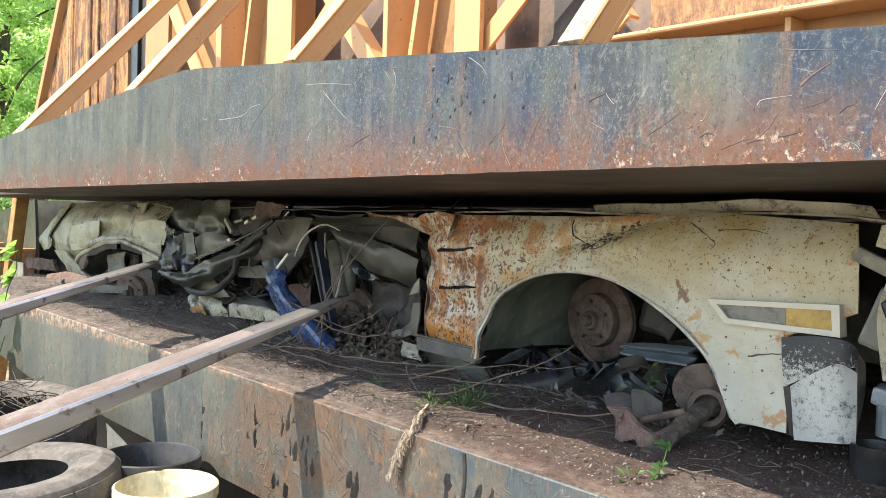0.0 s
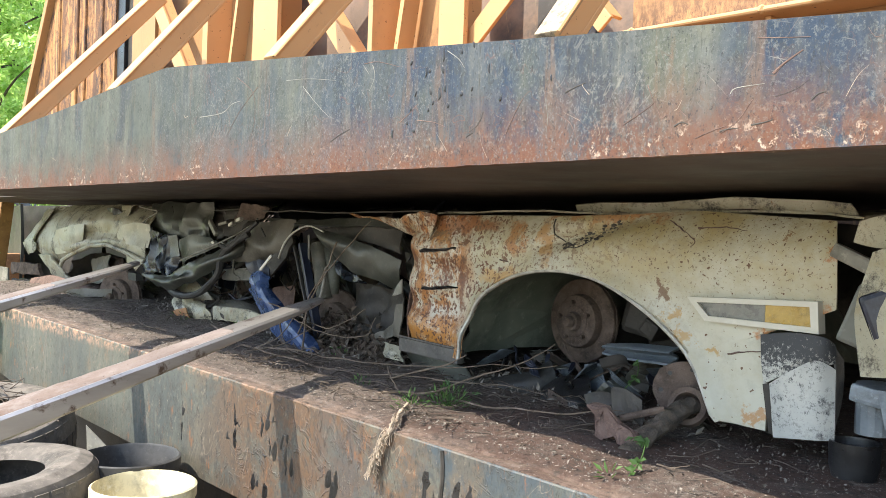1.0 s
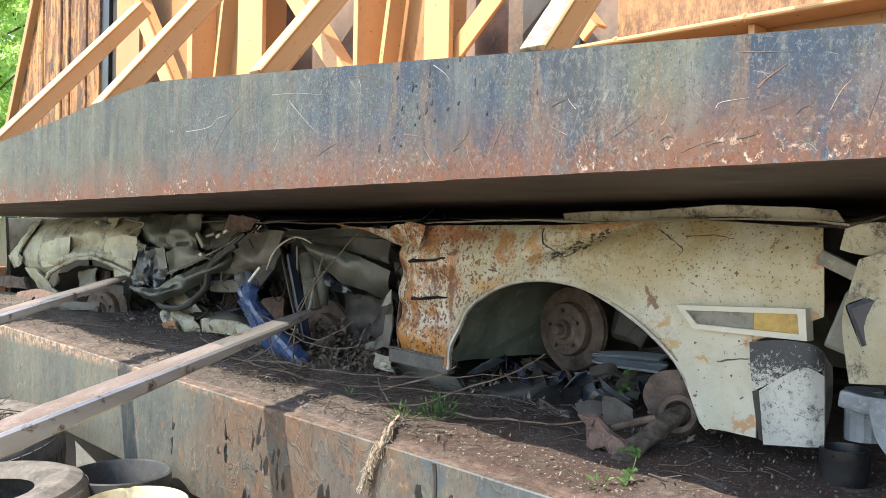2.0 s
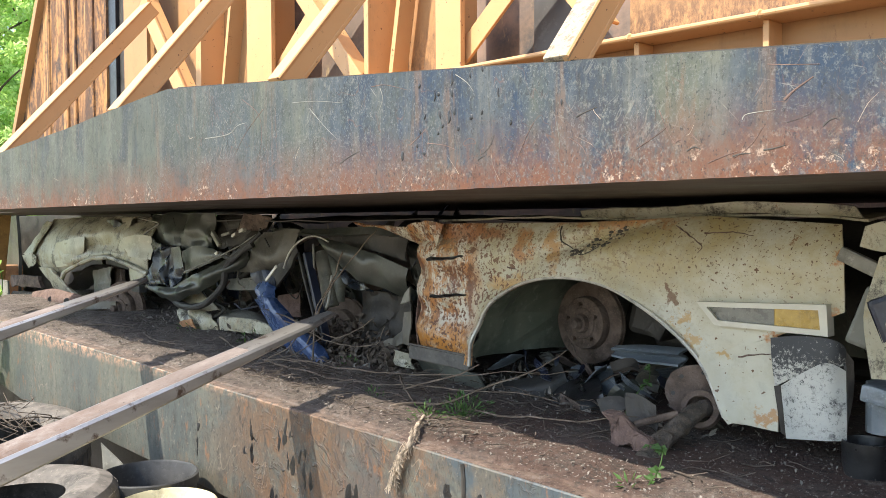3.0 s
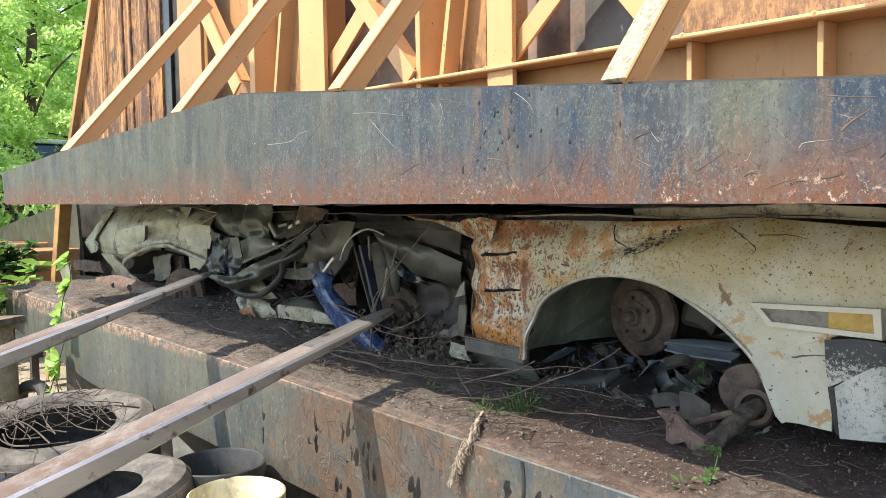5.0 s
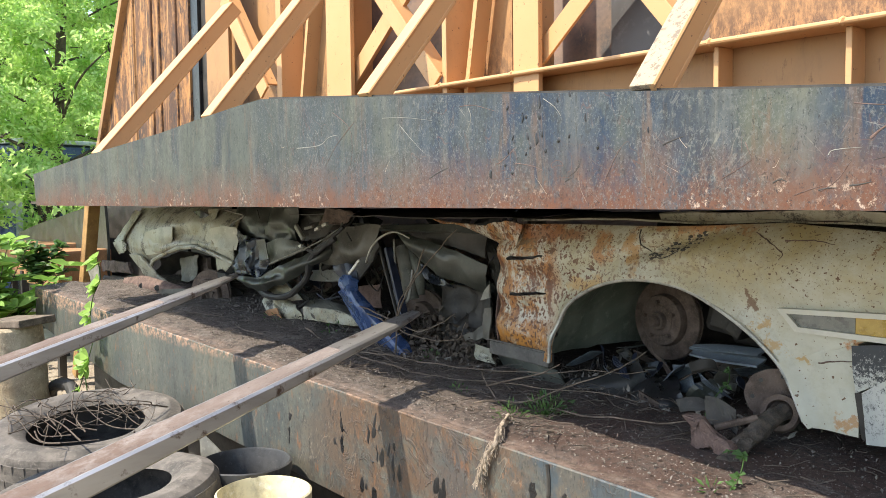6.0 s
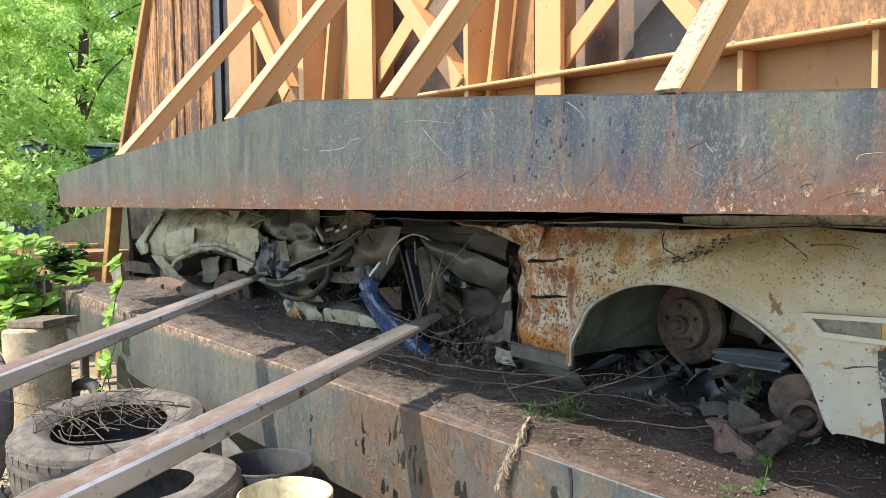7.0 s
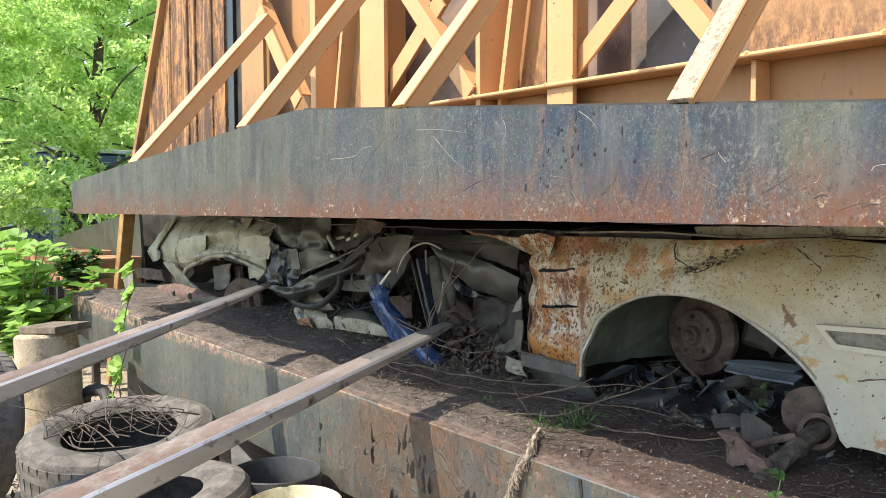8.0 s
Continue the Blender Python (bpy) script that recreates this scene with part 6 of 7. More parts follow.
part("plastic_liner", sheet([[(-4.639, 2.02, 1.026), (-4.518, 2.00, 1.042), (-4.374, 2.00, 1.058)], [(-4.659, 2.02, 0.955), (-4.538, 2.00, 0.964), (-4.392, 2.00, 0.985)], [(-4.671, 2.02, 0.901), (-4.542, 2.00, 0.905), (-4.453, 2.00, 0.920)]], 0.004, 0.008, 18, 6), GREYSHEET, far, "pale grey torn plastic liner", True)
part("spring_seat", sheet([[(-4.520, 2.06, 1.054), (-4.365, 2.06, 1.043)], [(-4.513, 2.06, 0.930), (-4.344, 2.06, 0.942)]], 0.02, 0.01, 12, 6), BRAKE, far, "", True)
# dark sheet added to close off the view behind the wing
part("rear_sheet", sheet([[(-7.411, 2.60, 1.276), (-5.993, 2.65, 1.283), (-4.278, 2.60, 1.293)], [(-7.448, 2.60, 0.893), (-6.014, 2.65, 0.956), (-4.288, 2.60, 1.037)], [(-7.485, 2.60, 0.506), (-6.037, 2.65, 0.626), (-4.297, 2.60, 0.779)]], 0.004, 0.01, 4, 6), DARKSTEEL, far, "wide dark backing sheet added behind the wing", True)
brake(far, (-4.142, 1.95, 0.870), 0.128, (0, 6, 22), label="rusted front brake disc")
part("drive_drum", tube(bmesh.new(), [(-4.139, 2.06, 0.838), (-4.301, 2.20, 0.806)], 0.06, 18), DARKSTEEL, far, "grey steel drum beside the disc", True)
part("strut_boot", sheet([[(-4.069, 1.98, 0.994), (-3.950, 1.97, 0.985)], [(-4.059, 1.98, 0.954), (-3.940, 1.97, 0.952)]], 0.03, 0.004, 12, 6), HOSE, far, "", True)
part("rust_arm", crumple(sheet([[(-5.021, 1.84, 0.899), (-4.710, 1.83, 0.933), (-4.500, 1.84, 0.922), (-4.317, 1.87, 0.892)], [(-4.987, 1.82, 0.867), (-4.662, 1.81, 0.888), (-4.454, 1.82, 0.891), (-4.260, 1.86, 0.879)], [(-4.992, 1.84, 0.829), (-4.718, 1.83, 0.836), (-4.483, 1.84, 0.845), (-4.284, 1.87, 0.859)]], 0.012, 0.002, 9, 6), 0.003, 12), RUSTRED, far, "rust-red perforated arm")
part("arm_hole", tube(bmesh.new(), [(-4.677, 1.80, 0.888), (-4.764, 1.83, 0.879)], 0.015, 10), BLACK, far)
part("arm_hole", tube(bmesh.new(), [(-4.465, 1.80, 0.892), (-4.548, 1.83, 0.883)], 0.015, 10), BLACK, far)
part("arm_foot", sheet([[(-4.493, 1.82, 0.876), (-4.318, 1.84, 0.894), (-4.111, 1.90, 0.905)], [(-4.457, 1.82, 0.843), (-4.286, 1.84, 0.855), (-4.113, 1.90, 0.871)]], 0.01, 0.004, 12, 6), BROWNGREY, far, "", True)
part("flat_scrap", sheet([[(-4.872, 1.66, 0.815), (-4.757, 1.68, 0.857), (-4.631, 1.72, 0.861)], [(-4.728, 1.62, 0.821), (-4.482, 1.62, 0.843), (-4.383, 1.68, 0.855)]], 0.006, 0.006, 12, 6), GREYSHEET, far, "flat grey scrap sheet", True)
part("bumper_scrap", sheet([[(-5.820, 2.00, 0.961), (-5.534, 1.98, 0.969), (-5.328, 2.00, 0.965)], [(-5.826, 2.00, 0.893), (-5.540, 1.98, 0.904), (-5.305, 2.00, 0.903)]], 0.02, 0.012, 12, 6), BRAKE, far, "dark bumper scrap", True)
part("bumper_scrap", sheet([[(-5.852, 2.00, 0.854), (-5.543, 1.98, 0.868), (-5.269, 2.00, 0.885)], [(-5.861, 2.00, 0.763), (-5.551, 1.98, 0.789), (-5.276, 2.00, 0.808)]], 0.02, 0.015, 12, 6), DARKSTEEL, far, "", True)
part("red_lens_bit", crumple(box(bmesh.new(), (-3.870, 1.80, 0.813), (0.06, 0.03, 0.02), (0, 10, 20), 0.004), 0.008, 30), REDLENS, far, "small broken red lamp piece")
part("buckled_sheet", sheet([[(-6.137, 2.00, 0.922), (-5.873, 1.98, 0.922)], [(-6.032, 1.99, 0.751), (-5.815, 1.97, 0.777)]], 0.01, 0.006, 12, 6), GREYSHEET, far, "", True)
rng = random.Random(33)
for k in range(14):
    c = Vector((rng.uniform(-5.3, -3.9), rng.uniform(2.15, 2.5), rng.uniform(0.88, 1.22)))
    s = rng.uniform(0.06, 0.14)
    d = Vector((rng.uniform(-1, 1), rng.uniform(-0.4, 0.4), rng.uniform(-1, 1))) * s
    e = Vector((rng.uniform(-1, 1), rng.uniform(-0.6, 0.6), rng.uniform(-1, 1))) * s * 0.7
    part("torn_sheet", sheet([[c - d - e, c - e, c + d - e * 0.5], [c - d + e, c + e * 1.2, c + d + e]], 0.003, 0.02, 9, 4), rng.choice((DARKSTEEL, GREENGREY, BRAKE)), far)


# ---- lifting forks reaching over the bed ----
def fork(x, y_tip, z_tip, w=0.14, name="lifting_fork"):
    f = thing(name, (x, -0.3, z_tip - 0.25 * (y_tip + 0.3)), "long steel lifting fork, dirt on top, polished edges", "lifting fork", "pair of lifting forks")
    slope = 0.27
    y0 = -0.35
    bm = bmesh.new()
    ys = [y0 + (y_tip - y0) * k / 24 for k in range(25)]
    rings = []
    for y in ys:
        s = (y - y0) / (y_tip - y0)
        th = 0.068 - 0.055 * max(0, (s - 0.35) / 0.65) ** 1.2
        hw = w / 2 * (1 - 0.35 * max(0, (s - 0.5) / 0.5) ** 1.5) * (1 if s < 0.95 else 1 - 0.4 * ((s - 0.95) / 0.05) ** 2)
        z = z_tip + slope * (y - y_tip)
        c = 0.006
        rings.append([bm.verts.new(p) for p in ((x - hw, y, z - th), (x - hw, y, z - c), (x - hw + c, y, z), (x + hw - c, y, z), (x + hw, y, z - c), (x + hw, y, z - th + c), (x + hw - c, y, z - th))])
    for a, b in zip(rings, rings[1:]):
        for j in range(7):
            bm.faces.new((a[j], a[(j + 1) % 7], b[(j + 1) % 7], b[j]))
    bm.faces.new(rings[0])
    bm.faces.new(rings[-1])
    blade = part("blade", bm, FORK, f, "worn steel fork blade")
    bm = bmesh.new()
    net = []
    for k in range(70):
        y = y0 + (y_tip - 0.28 - y0) * k / 69
        fade = min(1, (69 - k) / 25)
        line = []
        for j in range(9):
            u = (j / 8 - 0.5) * (w * (1 - 0.35 * max(0, ((y - y0) / (y_tip - y0) - 0.5) / 0.5) ** 1.5) - 0.02)
            h = 0.003 + 0.004 * fade * (0.6 + noise.noise(Vector((u * 60, y * 30, x))))
            if j in (0, 8):
                h = -0.0005
            line.append(bm.verts.new((x + u, y, z_tip + slope * (y - y_tip) + h)))
        net.append(line)
    for a, b in zip(net, net[1:]):
        for j in range(8):
            bm.faces.new((a[j], a[j + 1], b[j + 1], b[j]))
    part("dirt_crust", bm, FORKDIRT, blade, "brown dusty crust on the blade", True)
    bm = bmesh.new()
    zb = z_tip + slope * (y0 - y_tip)
    bar(bm, (x, y0, zb - 0.05), (x, y0 - 0.12, zb + 0.5), w, 0.05, (0, -1, 0.2))
    part("shank", bm, FORK, f)
    return f


fork(-1.966, 1.56, 1.03, 0.115)
fork(-2.864, 1.45, 1.09, 0.115)


# ---- tyres, buckets and log beside the bed ----
def tyre(name, c, r, w, turn, label, parent_mat=RUBBER):
    """A tyre with rounded shoulders, beads, sidewall ribs and tread blocks; its axis is z before the turn."""
    t = thing(name, c, label, "tyre", "scrap tyres")
    m = Matrix.Translation(c) @ Euler([radians(a) for a in turn]).to_matrix().to_4x4()
    ri = r * 0.58
    prof = []
    outer = [(ri, -w * 0.36), (ri + 0.012, -w * 0.42), (r * 0.72, -w * 0.5), (r * 0.86, -w * 0.5), (r * 0.95, -w * 0.43), (r * 0.985, -w * 0.34), (r, -w * 0.15), (r, w * 0.15), (r * 0.985, w * 0.34), (r * 0.95, w * 0.43), (r * 0.86, w * 0.5), (r * 0.845, w * 0.505), (r * 0.83, w * 0.5), (r * 0.72, w * 0.5), (r * 0.705, w * 0.49), (ri + 0.012, w * 0.42), (ri, w * 0.36)]
    inner = [(ri + 0.012, w * 0.36), (r * 0.74, w * 0.44), (r * 0.9, w * 0.36), (r * 0.95, 0), (r * 0.9, -w * 0.36), (r * 0.74, -w * 0.44), (ri + 0.012, -w * 0.36)]
    b = part("carcass", lathe(outer + inner, 64, m, 0.006), parent_mat, t, "dusty black rubber", True)
    n = 46
    for k in range(n):
        a = math.tau * k / n
        for lane, (z0, z1) in enumerate(((-0.36, -0.15), (-0.12, 0.12), (0.15, 0.36))):
            off = a + (0.03 if lane == 1 else 0) 
            key = (round(r, 3), round(w, 3), lane)
            me = BLOCKS.get(key)
            if me is None:
                bb = box(bmesh.new(), (r - (0.004 if lane == 1 else 0.009), 0, (z0 + z1) / 2 * w), (0.012, r * math.tau / n * 0.8, (z1 - z0) * w * 0.9))
                me = bpy.data.meshes.new("tread_block")
                bb.to_mesh(me)
                bb.free()
                me.materials.append(parent_mat)
                BLOCKS[key] = me
            o = new("tread_block", me)
            o.parent = b
            o.matrix_basis = m @ Matrix.Rotation(off, 4, "Z")
    return t


BLOCKS = {}
tyre("tyre", (-2.50, 0.84, 0.46), 0.33, 0.2, (4, -3, 0), "dusty bald scrap tyre lying flat")
tyre("tyre", (-3.22, 1.03, 0.47), 0.345, 0.22, (6, 6, 0), "dusty scrap tyre lying flat with twigs inside")
tyre("tyre", (-2.50, 0.84, 0.24), 0.33, 0.2, (0, 0, 0), "scrap tyre at the bottom of a stack")
tyre("tyre", (-3.24, 1.04, 0.22), 0.345, 0.22, (0, 0, 0), "scrap tyre at the bottom of a stack")
tyre("tyre", (-4.2, 0.72, 0.42), 0.33, 0.22, (82, 0, 6), "scrap tyre standing on its tread, leaning")


def bucket(c, r, h, mat, label):
    m = pose(*c)
    b = thing("bucket", c, label, "bucket")
    body = part("body", lathe([(0.001, 0), (r * 0.82, 0), (r * 0.85, 0.006), (r * 0.98, h * 0.9), (r, h * 0.905), (r, h * 0.93), (r * 1.03, h * 0.94), (r * 1.03, h), (r * 0.985, h + 0.003), (r * 0.96, h - 0.004), (r * 0.83, 0.01), (0.001, 0.01)], 56, m, 0.003), mat, b, "", True)
    bm = bmesh.new()
    tube(bm, [m @ Vector((1.035 * r * math.cos(a), 1.035 * r * math.sin(a), h * 0.9 - 0.09 * math.sin((a - 3.4) * 1.0) ** 2)) for a in [3.4 + math.pi * k / 24 for k in range(25)]], 0.003, 6)
    part("handle", bm, DARKSTEEL, body, "thin wire handle")


bucket((-2.43, 1.245, GROUND_Z), 0.14, 0.45, BUCKETBLACK, "black plastic bucket standing beside the bed")
bucket((-2.17, 1.17, GROUND_Z), 0.13, 0.44, BUCKETCREAM, "cream plastic bucket with a dirty rim")

log = thing("log", (-4.62, 1.2, GROUND_Z), "short upright log with pale flaking bark", "log")
bm = lathe([(0.001, 0), (0.165, 0), (0.158, 0.1), (0.148, 0.3), (0.152, 0.5), (0.146, 0.63), (0.135, 0.645), (0.001, 0.645)], 32, pose(-4.62, 1.16, GROUND_Z, 3, -3, 0), 0.012)
part("trunk_piece", bm, BARK, log, "", True)
part("top_board", box(bmesh.new(), (-4.62, 1.16, GROUND_Z + 0.665), (0.3, 0.2, 0.035), (2, -4, 20), 0.006), TWIG, log, "grey weathered board on the log")
bm = bmesh.new()
tube(bm, bend([(-4.75, 1.33, 0.3), (-4.6, 1.3, 0.42), (-4.4, 1.32, 0.46), (-4.25, 1.3, 0.4), (-4.1, 1.25, 0.25), (-4.0, 1.2, 0.12)], 6), 0.03, 12)
solo("hose", bm, HOSE, "black rubber hose arching by the bed", "hose", smooth=True)
part_scrap = sheet([[(-2.85, 1.3, 0.36), (-2.76, 1.34, 0.36), (-2.66, 1.36, 0.36)], [(-2.88, 1.3, 0.55), (-2.8, 1.34, 0.48), (-2.68, 1.38, 0.38)]], 0.004, 0.01)
solo("grey_scrap", part_scrap, GREYSHEET, "bent grey scrap sheet leaning on the bed", "scrap")
solo("scrap_board", box(bmesh.new(), (-2.95, 1.3, 0.2), (0.6, 0.1, 0.03), (3, -8, 10), 0.004), BROWNSCRAP, "rusty strip lying by the bed", "scrap")

# ---- things beyond the far end of the bed ----
pp = thing("timber_prop", (-6.35, 2.0, 0.1), "yellowed timber prop under the lid", "timber prop")
bm = bmesh.new()
bar(bm, (-6.45, 2.0, 0.1), (-6.02, 2.0, 1.36), 0.085, 0.08, (0, 1, 0), 0.008)
part("post", bm, WOOD, pp)
solo("slanting_plate", sheet([[(-9.2, 2.35, 1.05), (-8.0, 2.35, 1.2), (-6.6, 2.3, 1.34)], [(-9.2, 2.35, 0.3), (-8.0, 2.35, 0.3), (-6.6, 2.3, 0.3)]], 0.02, 0.01, 2), DARKGREEN, "large dark slanting steel plate on the ground", "steel plate")
for cx, wx, cz in ((-8.35, 1.9, 0.86), (-6.95, 0.7, 0.85)):
    tray = thing("steel_tray", (cx, 2.1, GROUND_Z), "orange-brown rusted steel tray on short legs", "steel tray")
    part("tray_body", crumple(box(bmesh.new(), (cx, 2.1, cz), (wx, 0.4, 0.26), (0, -1, 3), 0.02), 0.01, 4), BROWNSCRAP, tray)
    for sx in (-0.4, 0.4):
        for sy in (-0.15, 0.15):
            part("leg", box(bmesh.new(), (cx + sx * wx, 2.1 + sy, (GROUND_Z + cz - 0.12) / 2), (0.05, 0.05, cz - 0.12 - GROUND_Z + 0.1)), DARKSTEEL, tray)
solo("press_end_wall", box(bmesh.new(), (-6.3, 2.5, 0.75), (2.7, 0.04, 1.18), (0, 0, 0), 0.005), DARKSTEEL, "dark rusted end wall behind the prop", "steel wall", kind="structure")

van = thing("parked_van", (-13.5, 4.2, 0.05), "dark blue van half hidden by trees", "van")
bm = bmesh.new()
box(bm, (-13.5, 4.2, 0.75), (2.0, 3.9, 0.9), (0, 0, 20), 0.12)
part("body", bm, CARBLUE, van)
bm = bmesh.new()
box(bm, (-13.5, 4.2, 1.65), (1.8, 3.0, 0.9), (0, 0, 20), 0.18)
part("cabin", bm, CARBLUE, van)
bm = bmesh.new()
box(bm, (-13.5, 4.2, 2.13), (1.6, 2.8, 0.06), (0, 0, 20), 0.02)
part("roof", bm, GLASSWHITE, van, "pale roof")
for k, (u, v) in enumerate(((-0.85, -1.3), (0.85, -1.3), (-0.85, 1.3), (0.85, 1.3))):
    p = Matrix.Rotation(radians(20), 4, "Z") @ Vector((u, v, 0))
    part("wheel", lathe([(0.18, -0.1), (0.33, -0.1), (0.34, 0), (0.33, 0.1), (0.18, 0.1)], 24, Matrix.Translation((-13.5 + p.x, 4.2 + p.y, 0.37)) @ Euler((0, radians(90), radians(20))).to_matrix().to_4x4()), RUBBER, van)
solo("white_board", box(bmesh.new(), (-11.0, 2.62, 1.0), (0.5, 0.3, 0.7), (0, 0, 0), 0.02), GLASSWHITE, "pale plastic drum among the trees", "drum")
solo("blue_drum", lathe([(0.001, 0), (0.15, 0), (0.15, 0.9), (0.001, 0.9)], 24, pose(-10.6, 2.5, 0.3)), BLUE, "blue plastic drum among the trees", "drum")


# ---- plants ----
def leaf_quad(bm, p, d, n, l, w, full=False):
    """One leaf: a folded blade, l long, w wide; full gives it a rounded outline."""
    d = d.normalized()
    s = d.cross(n).normalized() * w / 2
    up = s.cross(d).normalized() * w * 0.18
    a, b = bm.verts.new(p), bm.verts.new(p + d * l)
    if l < 0.02 or not full:
        c, e = bm.verts.new(p + d * l * 0.45 + s + up), bm.verts.new(p + d * l * 0.45 - s + up)
        bm.faces.new((a, c, b))
        bm.faces.new((a, b, e))
        return
    mid_v = bm.verts.new(p + d * l * 0.5 - up * 0.3)
    for k in (1, -1):
        q = [bm.verts.new(p + d * l * f + s * k * g + up * g) for f, g in ((0.18, 0.62), (0.42, 1.0), (0.72, 0.66))]
        bm.faces.new((a, q[0], q[1], mid_v) if k > 0 else (a, mid_v, q[1], q[0]))
        bm.faces.new((mid_v, q[1], q[2], b) if k > 0 else (mid_v, b, q[2], q[1]))


def rand_dir(r):
    while True:
        v = Vector((r.uniform(-1, 1), r.uniform(-1, 1), r.uniform(-1, 1)))
        if 0.1 < v.length < 1:
            return v.normalized()


def tree(at, height, spread, seed, leaves=7000, size=0.11):
    r = random.Random(seed)
    t = thing("tree", at, "leafy green tree in full sun", "tree", "trees behind the press")
    at = Vector(at)
    leaves, size = int(leaves * 1.6), size * 0.72
    bm = bmesh.new()
    topp = at + Vector((r.uniform(-0.4, 0.4), r.uniform(-0.4, 0.4), height * 0.8))
    trunk = bend([at - Vector((0, 0, 0.1)), at + (topp - at) * 0.4 + Vector((r.uniform(-0.2, 0.2), 0.1, 0)), topp], 6)
    tube(bm, trunk, 0.05 + height * 0.012, 10, 0.25)
    tips = []
    for k in range(26):
        s = 0.12 + 0.88 * k / 26
        p = at + (topp - at) * s
        a = k * 2.4 + r.uniform(-0.4, 0.4)
        ln = spread * (0.55 + 0.6 * r.random()) * (1.15 - 0.55 * s)
        q = p + Vector((math.cos(a), math.sin(a), r.uniform(-0.1, 0.55))) * ln
        mid_p = (p + q) / 2 + Vector((0, 0, 0.12 * ln))
        tube(bm, bend([p, mid_p, q], 4), 0.03 * (1.2 - s), 6, 0.3)
        for f in (0.3, 0.5, 0.7, 0.85, 1.0):
            tips.append(p.lerp(q, f) + rand_dir(r) * 0.12 * ln)
    part("trunk", bm, TRUNK, t, "", True)
    bm = bmesh.new()
    per = leaves // (len(tips) * 6)
    for c in tips:
        for b in range(6):
            d = rand_dir(r)
            d.z *= 0.6
            tip = c + d * r.uniform(0.25, 0.55) * (spread / 2.2)
            for k in range(per):
                f = r.random()
                p = c.lerp(tip, f) + rand_dir(r) * 0.07
                n = (Vector((0, 0, 1)) + rand_dir(r) * 0.9).normalized()
                leaf_quad(bm, p, (d * 0.4 + rand_dir(r)), n, size * r.uniform(0.6, 1.3), size * 0.5)
    part("crown", bm, LEAF, t, "bright green leaves")
    return t


tree((-10.5, 1.5, 0.0), 4.6, 1.5, 1, 16000, 0.1)
tree((-12.0, 3.3, 0.0), 6.5, 2.3, 2, 22000, 0.13)
tree((-15.0, 2.4, 0.0), 7.5, 2.8, 3, 22000, 0.15)
tree((-15.5, 5.8, 0.0), 8.0, 3.0, 4, 22000, 0.16)
tree((-19.5, 4.2, 0.0), 9.5, 3.6, 5, 20000, 0.2)
tree((-20.0, 8.5, 0.0), 10.0, 3.8, 6, 20000, 0.2)
tree((-24.0, 6.0, 0.0), 11.0, 4.5, 7, 16000, 0.26)
tree((-9.0, 3.9, 0.0), 4.4, 1.2, 8, 14000, 0.09)
tree((-28.0, 12.0, 0.0), 12.0, 5.0, 9, 14000, 0.3)


def bush(name, at, n, size, seed, mat, label, cat, reach=0.4, group=""):
    r = random.Random(seed)
    t = thing(name, at, label, cat, group)
    at = Vector(at)
    bm, lv = bmesh.new(), bmesh.new()
    for k in range(n):
        a = r.random() * math.tau
        tip = at + Vector((math.cos(a) * r.random() * reach, math.sin(a) * r.random() * reach, reach * r.uniform(0.5, 1.7)))
        path = bend([at + rand_dir(r) * 0.02, at.lerp(tip, 0.5) + Vector((0, 0, 0.15 * reach)), tip], 4)
        tube(bm, path, 0.004, 5, 0.5)
        for p in path[2:]:
            for s in range(3):
                d = rand_dir(r)
                d.z = abs(d.z) * 0.3 - 0.1
                leaf_quad(lv, p, d, (Vector((0, -0.4, 1)) + rand_dir(r) * 0.5).normalized(), size * r.uniform(0.7, 1.25), size * 0.6, True)
    part("stem", bm, TWIG, t)
    part("foliage", lv, mat, t)


bush("leafy_bush", (-5.45, 1.2, 0.42), 38, 0.12, 11, LEAF2, "bush with broad pale green leaves", "bush", 0.5)
bush("leafy_bush", (-6.6, 1.0, 0.2), 30, 0.12, 12, LEAF2, "bush with broad pale green leaves", "bush", 0.5)
bush("leafy_bush", (-6.4, 1.75, 0.75), 18, 0.08, 13, WEED, "low dark green bush by the bed", "bush", 0.2)
bush("leafy_bush", (-8.2, 1.3, 0.9), 40, 0.1, 14, LEAF, "green bush under the trees", "bush", 0.7)


def vine(points, seed, size, label):
    r = random.Random(seed)
    t = thing("vine", points[0], label, "vine", "climbing vines")
    path = bend(points, 7)
    bm = bmesh.new()
    tube(bm, path, 0.0035 if size > 0.05 else 0.0018, 6, 0.5)
    stem = part("stem", bm, WEED, t)
    for i, p in enumerate(path[2:]):
        for s in (-1, 1, -1):
            if math.sin(i * 0.75 + seed) > 0.1 and r.random() < 0.8:
                lv = bmesh.new()
                d = Vector((s * r.uniform(0.2, 1), r.uniform(-0.9, 0.1), r.uniform(-1.0, 0.4)))
                leaf_quad(lv, p, d, (Vector((0, -0.8, 0.7)) + rand_dir(r) * 0.5).normalized(), size * r.uniform(0.6, 1.2), size * 0.75, True)
                part("leaf", lv, LEAF2 if size > 0.05 else WEED, t)


vine([(-4.2, 1.36, 0.3), (-4.3, 1.36, 0.6), (-4.24, 1.37, 0.75), (-4.16, 1.37, 0.9), (-4.08, 1.38, 1.0), (-4.15, 1.39, 1.1)], 3, 0.072, "young green vine climbing the front of the bed")
vine([(-4.35, 1.33, 0.2), (-4.3, 1.33, 0.42), (-4.22, 1.34, 0.55), (-4.12, 1.35, 0.7)], 4, 0.075, "young green vine climbing the front of the bed")
